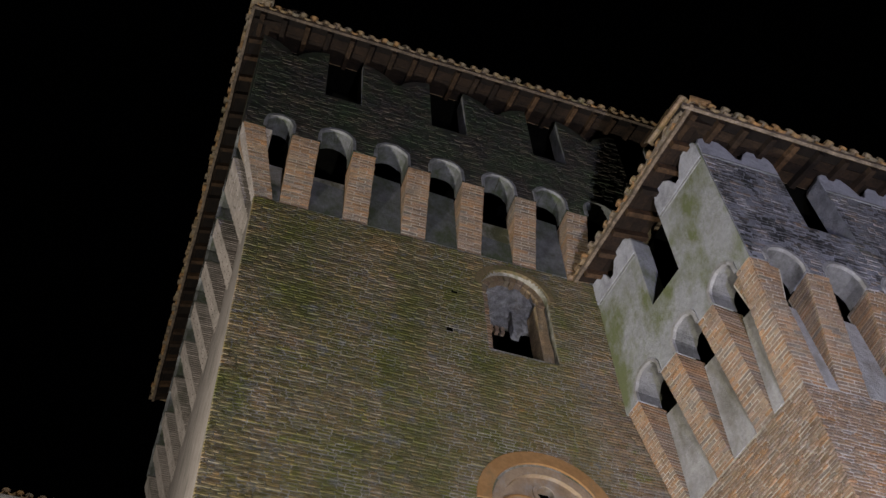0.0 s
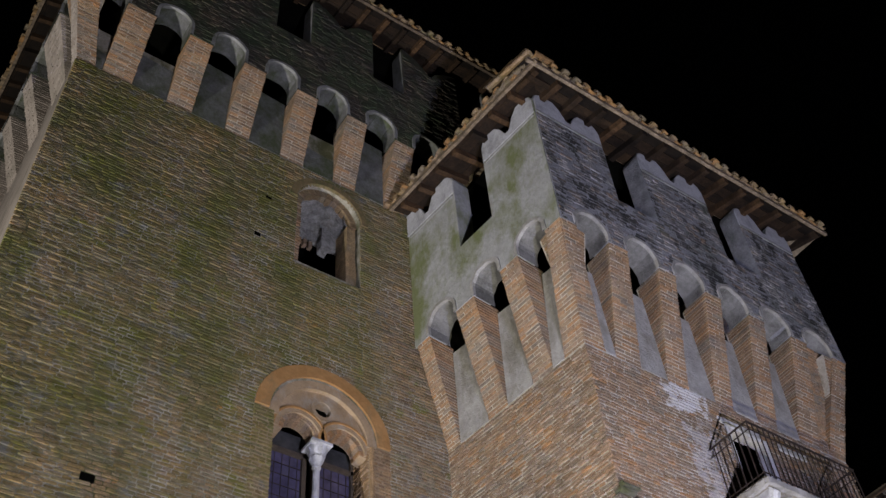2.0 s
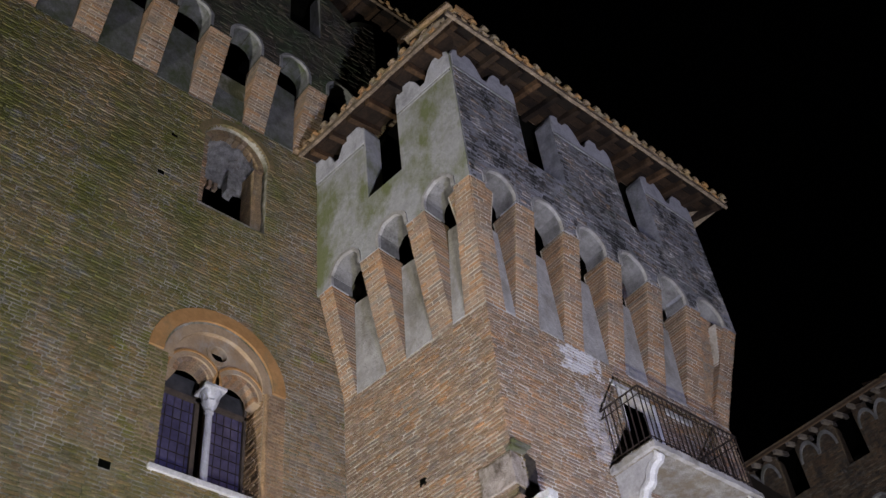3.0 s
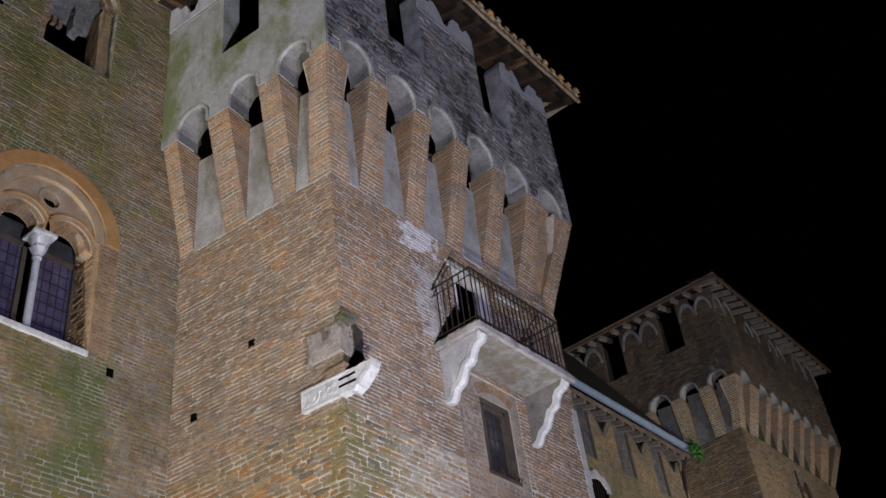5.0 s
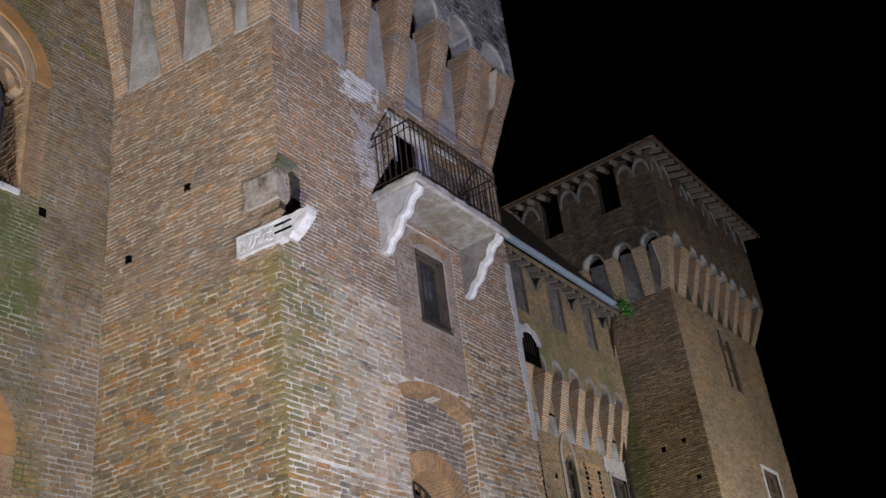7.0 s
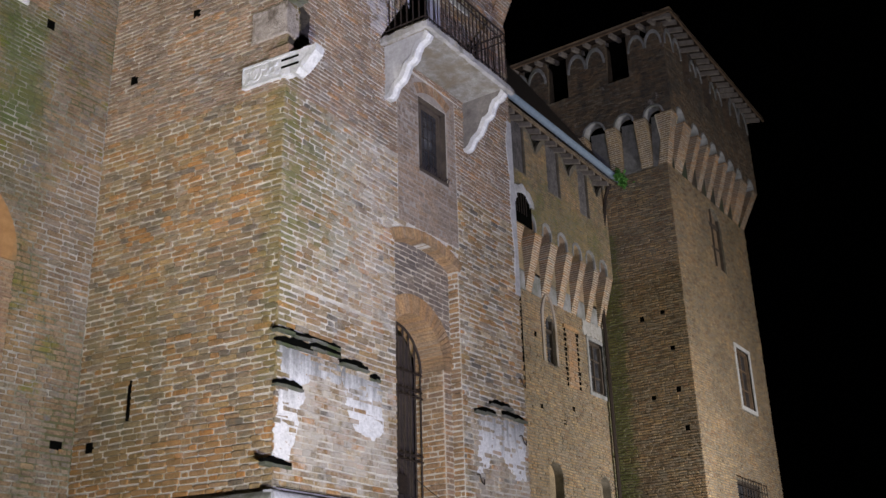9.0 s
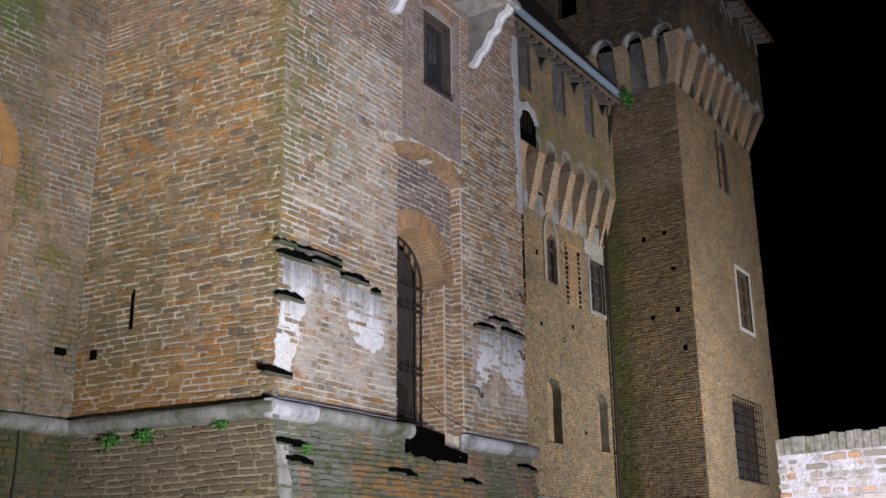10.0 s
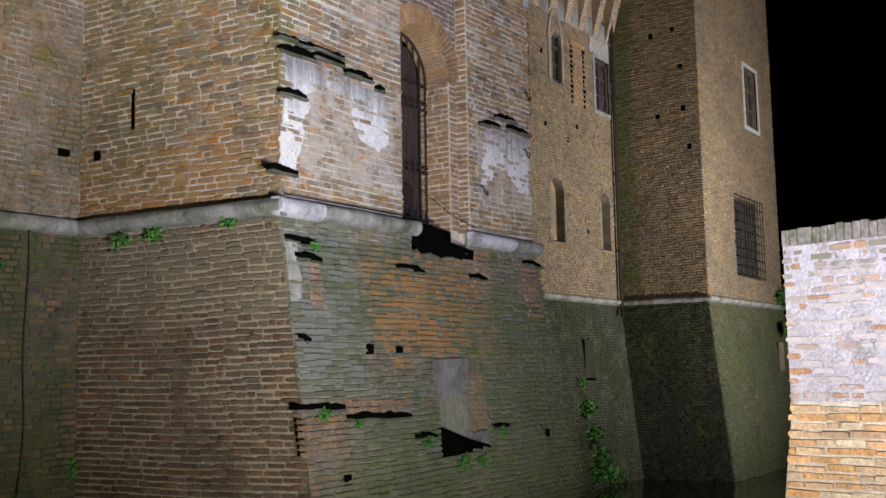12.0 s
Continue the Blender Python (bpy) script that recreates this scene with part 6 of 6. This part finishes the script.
ledge(0.47, 0.97, 4.83, 0.0, 0.09, 0.05, seed=3)
ledge(0.95, 1.44, 4.76, 0.0, 0.12, 0.06, seed=4)
ledge(1.5, 1.66, 4.7, 0.0, 0.08, 0.05, seed=5)
ledge(-0.02, 0.37, 4.34, 0.0, 0.09, 0.06, seed=6)
ledge(-0.16, 0.24, 3.56, 0.0, 0.09, 0.05, seed=7)
ledge(3.62, 4.12, 4.7, -0.04, 0.14, 0.06, seed=8)
ledge(4.0, 4.5, 4.86, -0.02, 0.15, 0.06, seed=9)
ledge(4.3, 4.86, 4.78, 0.02, 0.14, 0.06, seed=10)
lean = lambda z: BAT * (Z1 - z) + 0.02
for u0, u1, z, o, sd in ((0.0, 0.45, 2.9, 0.06, 11), (0.12, 0.5, 2.74, 0.06, 12), (-0.12, 0.58, 1.29, 0.07, 13), (0.6, 1.64, 1.17, 0.07, 14), (1.67, 2.06, 0.93, 0.1, 15), (3.23, 3.58, 0.95, 0.1, 16), (1.72, 2.25, 2.74, 0.1, 17), (3.2, 3.6, 2.73, 0.08, 18), (4.55, 5.05, 3.0, 0.1, 19), (0.02, 0.2, 1.95, 0.04, 20)):
    ledge(u0, u1, z, 0.03, o, 0.05, sd, FBR, lean(z))

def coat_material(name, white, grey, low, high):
    """Limewash that turns grey towards the top, in streaks, with flakes missing."""
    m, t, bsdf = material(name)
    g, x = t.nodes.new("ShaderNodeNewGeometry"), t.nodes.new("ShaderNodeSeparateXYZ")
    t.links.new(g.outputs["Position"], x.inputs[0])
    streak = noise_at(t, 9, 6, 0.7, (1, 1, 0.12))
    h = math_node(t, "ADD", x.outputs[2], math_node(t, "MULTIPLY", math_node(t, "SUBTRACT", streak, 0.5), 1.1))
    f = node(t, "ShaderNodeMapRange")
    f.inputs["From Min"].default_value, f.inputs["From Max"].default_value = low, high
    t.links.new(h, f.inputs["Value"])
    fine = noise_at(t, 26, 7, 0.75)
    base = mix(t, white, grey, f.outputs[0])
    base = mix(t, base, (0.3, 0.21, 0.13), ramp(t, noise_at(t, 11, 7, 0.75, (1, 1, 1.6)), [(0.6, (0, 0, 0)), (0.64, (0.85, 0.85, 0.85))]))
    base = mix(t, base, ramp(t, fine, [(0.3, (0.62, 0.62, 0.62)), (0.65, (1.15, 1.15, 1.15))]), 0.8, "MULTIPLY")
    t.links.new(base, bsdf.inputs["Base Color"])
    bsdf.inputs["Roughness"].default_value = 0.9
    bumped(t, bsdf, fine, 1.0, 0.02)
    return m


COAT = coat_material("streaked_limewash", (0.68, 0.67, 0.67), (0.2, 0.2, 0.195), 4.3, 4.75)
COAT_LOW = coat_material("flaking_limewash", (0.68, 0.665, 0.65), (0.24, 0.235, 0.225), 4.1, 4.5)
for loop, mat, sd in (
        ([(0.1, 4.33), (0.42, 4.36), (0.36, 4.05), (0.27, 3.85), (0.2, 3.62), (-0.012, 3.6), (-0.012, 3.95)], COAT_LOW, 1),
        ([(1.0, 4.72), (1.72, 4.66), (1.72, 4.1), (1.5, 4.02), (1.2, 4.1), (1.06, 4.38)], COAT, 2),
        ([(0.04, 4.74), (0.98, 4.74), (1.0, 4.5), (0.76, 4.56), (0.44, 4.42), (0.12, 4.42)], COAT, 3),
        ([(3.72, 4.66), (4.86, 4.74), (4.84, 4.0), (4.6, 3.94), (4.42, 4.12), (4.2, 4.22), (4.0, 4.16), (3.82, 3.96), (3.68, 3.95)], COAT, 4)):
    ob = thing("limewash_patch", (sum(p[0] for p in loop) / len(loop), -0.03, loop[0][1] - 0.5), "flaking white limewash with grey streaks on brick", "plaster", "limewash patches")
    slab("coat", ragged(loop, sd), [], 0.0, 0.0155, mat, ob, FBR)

# hollow in the battered base, with a stone slab left in it
RUBBLE_SLAB = plain_material("weathered_slab", (0.13, 0.125, 0.12), (0.27, 0.26, 0.25), 5, 0.9, stain=(0.09, 0.085, 0.07), stain_range=(0.48, 0.66), stain_scale=3, bump=1.0, distance=0.03)
hollow = thing("blocked_opening", (2.5, -0.3, 0.75), "blocked opening in the mossy base with broken stone slab", "opening")
block("stone_slab", (2.19, 2.86, 0.1, 0.27, 0.8, 1.74), RUBBLE_SLAB, hollow, FBR, "grey broken stone slab", rough=0.03, seed=2)
brick_field(hollow, FBR, 2.86, 3.16, 0.78, 1.72, [], BRICK_RING, 97, lean=BAT, proud=0.0 + BAT * (Z1 - 1.72), course=0.06)
block("stone_slab", (2.7, 3.1, 0.2, 0.38, 0.74, 0.92), RUBBLE_SLAB, hollow, FBR, "broken stone end", rough=0.03, seed=6)
# black wedge painted as the shade below the stone slab
slab("dark_gap", [(2.14, 0.68), (3.1, 0.7), (3.1, 0.75), (2.62, 0.86), (2.14, 1.0)], [], 0.3, 0.4, PAINTED_DARK, hollow, FBR)
# each hole is a flat black plate on the slope, not a cavity
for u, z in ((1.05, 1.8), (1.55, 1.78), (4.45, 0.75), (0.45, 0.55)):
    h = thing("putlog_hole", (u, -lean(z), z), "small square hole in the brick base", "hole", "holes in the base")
    block("hole", (u, u + 0.1, lean(z) - 0.01, lean(z) + 0.012, z, z + 0.1), PAINTED_DARK, h, FBR)
# black block in place of the unlit space below the gate
block("dark_threshold", (2.0, 3.34, -0.7, -0.2, 2.9, 3.28), PAINTED_DARK, turret, FBR, rough=0.03, seed=1)
for i in range(7):
    u = 2.12 + i * 0.17
    block("broken_masonry", (u, u + 0.19, -0.3, 0.05, 2.8, 2.95 + 0.07 * math.sin(i * 2.3)), BRICK_SCARP, turret, FBR, rough=0.05, seed=20 + i)

# ragged black plate that paints the shade under the doorway
slab("dark_gap", [(2.1, 3.3), (2.5, 3.29), (2.72, 3.16), (3.0, 3.1), (3.37, 3.06), (3.36, 2.94), (3.1, 2.91), (2.95, 2.96), (2.7, 2.9), (2.5, 2.97), (2.3, 2.94), (2.1, 3.1)], [], 0.02, 0.056, PAINTED_DARK, turret, FBR)

# iron bits on the turret
hooks = ((4.72, 4.55), (4.78, 5.35), (3.62, 3.9))
for u, z in hooks:
    hk = thing("iron_hook", (u, -0.02, z), "small bent iron hook in the brick wall", "hook", "iron hooks")
    bars("hook", [[(u, 0.02, z), (u, -0.06, z), (u + 0.02, -0.08, z - 0.1), (u + 0.07, -0.08, z - 0.12), (u + 0.09, -0.07, z - 0.05)]], 0.008, IRON, hk, FBR)
wire = thing("cable", (2.9, -0.03, 3.7), "thin slack wire across the gate", "cable")
bars("wire", [[(1.95 + 1.5 * k / 10, -0.02, 3.86 - 0.5 * k / 10 - 0.06 * math.sin(math.pi * k / 10)) for k in range(11)]], 0.005, IRON, wire, FBR)
wire = thing("cable", (1.1, -0.1, 3.34), "thin cable along the stone moulding", "cable")
bars("wire", [[(0.0 + 2.5 * k / 8, -0.06, 3.335) for k in range(9)]], 0.006, IRON, wire, FBR)
wire = thing("cable", (-0.9, YA - 0.08, 2.0), "thin hanging cable on the tower base", "cable")
bars("wire", [[(-0.93 + 0.02 * math.sin(k) - 0.12 * max(0, k - 7) / 6, -0.08, 3.3 - 0.3 * k) for k in range(14)]], 0.008, IRON, wire, FA)
# slit and holes here are black plates in place of unlit depth
slit = thing("arrow_slit", (-0.19, 1.93, 4.2), "narrow vertical slit in the brick wall", "slit")
block("slit", (-1.955, -1.915, -0.01, 0.016, 4.22, 4.66), PAINTED_DARK, slit, FBL)
for u, z in ((-1.35, 9.13), (-2.3, 8.5), (-2.45, 4.0)):
    h = thing("putlog_hole", tuple(FBL.m @ Vector((u, 0, z))), "small square hole in the brick wall", "hole", "holes in the turret")
    block("hole", (u - 0.05, u + 0.05, -0.01, 0.018, z - 0.06, z + 0.05), PAINTED_DARK, h, FBL)


# ---- plants ----
def plant(face, u, w, z, size, seed, down=False, label="small green fern growing from the masonry"):
    rng = random.Random(seed)
    bm = bmesh.new()
    for k in range(110 if size < 0.25 else 320):
        c = Vector((u + rng.gauss(0, size * 0.5), -w - abs(rng.gauss(0, size * 0.3)), z + (rng.gauss(-0.2, 0.35) if not down else rng.uniform(-2.5, 0.3)) * size))
        s = rng.uniform(0.016, 0.042) * (1 if size < 0.25 else 2)
        q = Euler((rng.uniform(0, 6), rng.uniform(0, 6), rng.uniform(0, 6))).to_matrix()
        vs = [bm.verts.new(c + q @ Vector(p) * s) for p in ((-0.4, 0, 0), (0, -0.15, 0.8), (0.4, 0, 0), (0, 0.1, -1.0))]
        bm.faces.new(vs)
    ob = thing("plant", tuple(face.m @ Vector((u, -w, z))), label, "plant", "wall plants")
    part("foliage", bm, LEAF, ob, face, kind="stuff")
    return ob


for f, u, w, z, s, d in ((FBL, -2.0, 0.06, 3.05, 0.13, 0), (FBL, -1.55, 0.06, 3.08, 0.12, 0), (FBL, -0.55, 0.06, 3.12, 0.07, 0), (FA, -1.35, 0.08, 2.75, 0.1, 0), (FBL, -LBL + 0.06, 0.06, 0.75, 0.08, 1), (FBL, -LBL + 0.06, 0.06, 0.25, 0.08, 0), (FBL, -LBL + 0.08, 0.06, -0.3, 0.1, 0)):
    plant(f, u, w, z, s, int(abs(u) * 100 + z * 10), bool(d))
plant(FC, XD - 0.3, 0.98, 14.02, 0.3, 5, label="bright green weeds in the gutter end")
plant(FDR, 5.6, 0.1, 3.5, 0.35, 6, label="green creeper on the far tower base")
plant(FDR, 5.3, 0.3, 2.6, 0.3, 9, label="green creeper on the far tower base")

for u, z, s in ((14.3, 1.3, 0.2), (14.45, 0.7, 0.25), (14.65, 0.1, 0.28), (14.85, -0.45, 0.3), (15.2, -0.85, 0.3), (14.6, -0.7, 0.3), (15.9, -0.98, 0.22)):
    plant(FC, u, 0.1 * (ZS - 0.17 - z) + 0.02, z, s, int(u * 31 + z * 10), label="green weeds hanging on the damp wall base")

for u, z, size in ((0.25, 1.24, 0.07), (0.75, 1.12, 0.05), (1.85, 0.88, 0.07), (2.5, 0.62, 0.1), (2.85, 0.6, 0.08), (3.4, 0.9, 0.06), (0.4, 2.86, 0.05)):
    plant(FBR, u, BAT * (Z1 - z) + 0.04, z, size, int(u * 70), label="green moss tuft under a broken ledge")

# ---- curtain wall details ----
pipe = thing("downpipe", (XD - 0.25, YC - 0.1, 3.2), "dark metal rain downpipe in the wall corner", "pipe")
bars("pipe", [[(XD - 0.25, -0.7, 14.0), (XD - 0.22, -0.5, 13.6), (XD - 0.2, -0.12, 11.2), (XD - 0.2, -0.12, 3.1), (XD - 0.35, -0.2, 2.85)]], 0.05, IRON, pipe, FC)
bars("bracket_ring", [[(XD - 0.2, -0.12, z), (XD - 0.2, -0.12, z + 0.04)] for z in (4.5, 6.5, 8.5, 10.5)], 0.065, IRON, pipe, FC)


def framed_window(face, h, frame, name="window", label="", inset=0.12, grid=(1, 2), wide=0.07, frame_out=0.01, mat=GLASS, stone=None):
    w = thing(name, tuple(face.m @ Vector(((h.a + h.b) / 2, 0, h.z0))), label, "window")
    top = h.z1 + h.rise
    block("pane", (h.a, h.b, -inset - 0.02, -inset, h.z0, top), mat, w, face)
    for d in ((h.a, h.a + wide, h.z0, top), (h.b - wide, h.b, h.z0, top), (h.a, h.b, h.z0, h.z0 + wide), (h.a, h.b, h.z1 - wide, h.z1)):
        block("frame_bar", (d[0], d[1], -inset, frame_out - 0.05, d[2], d[3]), frame, w, face)
    for i in range(1, grid[0] + 1):
        u = h.a + (h.b - h.a) * i / (grid[0] + 1)
        block("mullion", (u - 0.02, u + 0.02, -inset, -inset + 0.05, h.z0, top), frame, w, face)
    for i in range(1, grid[1] + 1):
        z = h.z0 + (h.z1 - h.z0) * i / (grid[1] + 1)
        block("transom", (h.a, h.b, -inset, -inset + 0.04, z - 0.02, z + 0.02), frame, w, face)
    if stone:
        for d in ((h.a - 0.1, h.a, h.z0 - 0.1, top + 0.1), (h.b, h.b + 0.1, h.z0 - 0.1, top + 0.1), (h.a, h.b, top, top + 0.1), (h.a, h.b, h.z0 - 0.1, h.z0)):
            block("surround", (d[0], d[1], -0.1, 0.03, d[2], d[3]), stone, w, face)
    return w


framed_window(FC, CW2, WOOD_DARK, label="dark barred window in grey stone surround", stone=PLASTER)
plate = thing("plaster_surround", (16.6, YC, 9.4), "pale plaster band round the window", "plaster")
slab("band", ragged([(15.85, 9.53), (17.0, 9.53), (17.08, 7.9), (17.12, 9.9), (15.8, 9.9)], 4), [], 0.0, 0.034, PLASTER_WALL, plate, FC)
framed_window(FC, CW1, WOOD_DARK, label="narrow arched window with brick rim", grid=(0, 1))
for h in (CN1, CN2):
    nn = thing("blind_niche", ((h.a + h.b) / 2, YC, h.z0), "narrow bricked-up niche in the curtain wall", "niche", "blind niches")
    block("infill", (h.a - 0.05, h.b + 0.05, -0.3, -0.22, h.z0, h.z1 + h.rise + 0.05), BRICK_DULL, nn, FC)
goth = thing("pointed_niche", (13.98, YC, 8.3), "blind pointed niche with pale plaster rim", "niche")
bm = bmesh.new()
pts = [(1, 0.0)] + [(math.cos(radians(a)) * 1.45 - 0.45, math.sin(radians(a)) * 1.45 * 0.62 + 0.95) for a in range(0, 72, 8)]
side = [(u * 0.37, z) for u, z in pts] + [(-u * 0.37, z) for u, z in reversed(pts)]
loops = [[bm.verts.new((13.98 + u * k, -w, 8.32 + z * (1 if k == 1 else 0.96))) for u, z in side] for k, w in ((1, -0.02), (1, 0.045), (0.74, 0.045), (0.74, -0.02))]
for i in range(4):
    for k in range(len(side) - 1):
        bm.faces.new((loops[i][k], loops[i][k + 1], loops[(i + 1) % 4][k + 1], loops[(i + 1) % 4][k]))
bmesh.ops.recalc_face_normals(bm, faces=bm.faces[:])
part("rim", bm, RENDER, goth, FC)
tooth = random.Random(31)
for u in (14.78, 15.42):
    gap = thing("toothed_joint", (u, YC, 8.0), "dark ragged joint where brickwork was torn out", "joint", "torn joints")
    # black blocks on the wall paint the dark of the toothing
    for k in range(12):
        w = tooth.uniform(0.03, 0.09)
        block("socket", (u - w / 2, u + w, -0.01, 0.03, 7.95 + k * 0.125, 8.03 + k * 0.125), PAINTED_DARK, gap, FC)
panel = thing("wall_patch", (15.1, YC, 8.0), "patched brick rectangle on the curtain wall", "panel")
brick_field(panel, FC, 14.9, 15.38, 7.95, 9.42, [], BRICK_PIER, 98, proud=0.03, joint=0.016)
slab("rim", rect(14.72, 15.52, 9.42, 9.5), [], 0.0, 0.06, BRICK_RING, panel, FC)
arch = thing("plaster_arch", (12.2, YC - 0.4, 11.5), "broken white plaster arch over dark opening", "arch")
bm = bmesh.new()
pts = [((0.55 + 0.06 * noise.noise((a * 0.05, 1, 2)), 0.36 + 0.07 * noise.noise((a * 0.06, 5, 2))), a) for a in range(12, 181, 8)]
loops = [[bm.verts.new((12.3 + r[k] * math.cos(radians(a)), -w, 11.7 + r[k] * math.sin(radians(a)))) for r, a in pts] for k, w in ((1, 0.3), (1, 0.48), (0, 0.46), (0, 0.3))]
for i in range(4):
    for k in range(len(pts) - 1):
        bm.faces.new((loops[i][k], loops[i][k + 1], loops[(i + 1) % 4][k + 1], loops[(i + 1) % 4][k]))
bmesh.ops.recalc_face_normals(bm, faces=bm.faces[:])
part("rim", bm, PALE_CAP, arch, FC)
# black plate under the arch in place of an unlit opening
block("dark_opening", (11.75, 12.72, 0.40, 0.43, 11.25, 12.05), PAINTED_DARK, arch, FC)
bars("bar", [[(11.8 + 0.11 * k, -0.44, 11.5), (11.8 + 0.11 * k, -0.44, 12.02)] for k in range(7)], 0.012, IRON, arch, FC)
# black plates on the surface give these holes their dark
for u, z in ((13.3, 8.9), (15.0, 7.4), (13.4, 7.2), (14.5, 7.0), (15.4, 4.9)):
    h = thing("putlog_hole", (u, YC, z), "small square hole in the curtain wall", "hole", "holes in the curtain wall")
    block("hole", (u - 0.05, u + 0.05, -0.01, 0.018, z - 0.06, z + 0.06), PAINTED_DARK, h, FC)
nn = thing("blind_niche", (14.9, YC, 1.4), "small arched niche in the mossy wall base", "niche")
block("infill", (14.68, 15.12, 0.16, 0.185, 1.35, 2.25), BRICK_FAR_BASE, nn, FC)
# shadow along the niche sill, painted as a black strip
block("sill_shadow", (14.68, 15.12, 0.2, 0.22, 1.3, 1.36), PAINTED_DARK, nn, FC)

# ---- far tower details ----
framed_window(FDR, DW2, WOOD, label="tall window in white stone surround on the far tower", stone=MARBLE)
framed_window(FDR, DW1, WOOD_DARK, label="bricked arched window on the far tower", grid=(1, 1), mat=BRICK_DULL)
w = framed_window(FDR, DW3, WOOD_DARK, label="large window with iron cage grille on the far tower", grid=(1, 1))
bars("grille_bar", [[(2.2 + 1.9 * k / 9, -0.16, 3.85), (2.2 + 1.9 * k / 9, -0.16, 6.02)] for k in range(10)] + [[(2.15, -0.16, 3.9 + 2.1 * k / 9), (4.15, -0.16, 3.9 + 2.1 * k / 9)] for k in range(10)], 0.014, IRON, w, FDR)
nn = thing("blind_niche", (XD + 5.0, YD, 1.4), "small arched niche in the far tower base", "niche")
block("infill", (4.9, 5.3, 0.16, 0.2, 1.4, 2.2), BRICK_DULL, nn, FDR)

# ---- patches of plaster and repair brick ----
patch = thing("plaster_patch", (4.9, -0.02, 7.9), "pale plaster strip on the turret edge", "plaster")
slab("strip", [(4.84, 6.6), (4.975, 6.6), (4.975, 9.4), (4.87, 9.4), (4.8, 9.0), (4.86, 8.4), (4.82, 7.8), (4.88, 7.3)], [], 0.0, 0.026, PLASTER_PALE, patch, FBR)
for u0, u1, z0, z1, sd in ((0.28, 0.47, 2.25, 2.72, 1), (4.5, 4.92, 2.3, 3.1, 2), (3.35, 3.7, 2.75, 3.1, 3), (0.6, 1.66, 1.2, 1.35, 4), (-0.1, 0.55, 0.85, 1.22, 5)):
    fix = thing("brick_repair", ((u0 + u1) / 2, -lean((z0 + z1) / 2), z0), "patch of newer orange bricks in the mossy base", "brick patch", "brick repairs")
    brick_field(fix, FBR, u0, u1, z0, z1, [], BRICK_PIER, 300 + sd, lean=BAT, proud=0.03 + BAT * (Z1 - z1))
patch = thing("plaster_patch", (0.1, -0.1, 2.4), "pale plaster remnant on the battered brick corner", "plaster")
bm = bmesh.new()
v = box(bm, 0.0, 0.16, 0.0, 0.05, 2.3, 3.0)
for q in v:
    q.co.y -= lean(q.co.z) + 0.012
bmesh.ops.subdivide_edges(bm, edges=bm.edges[:], cuts=5, use_grid_fill=True)
for q in bm.verts:
    q.co += Vector((0.05 * noise.noise((q.co.z * 7, 2, 1)) if q.co.x > 0.1 else 0, 0.012 * noise.noise(q.co * 9), 0))
part("render_coat", bm, PLASTER_WALL, patch, FBR)
vent = thing("slit_window", (12.55, YC, 7.6), "tall dark slit window beside the turret", "window")
# unlit depth of the slit drawn as one black plate
block("slit", (12.4, 12.7, -0.01, 0.02, 7.6, 9.8), PAINTED_DARK, vent, FC)
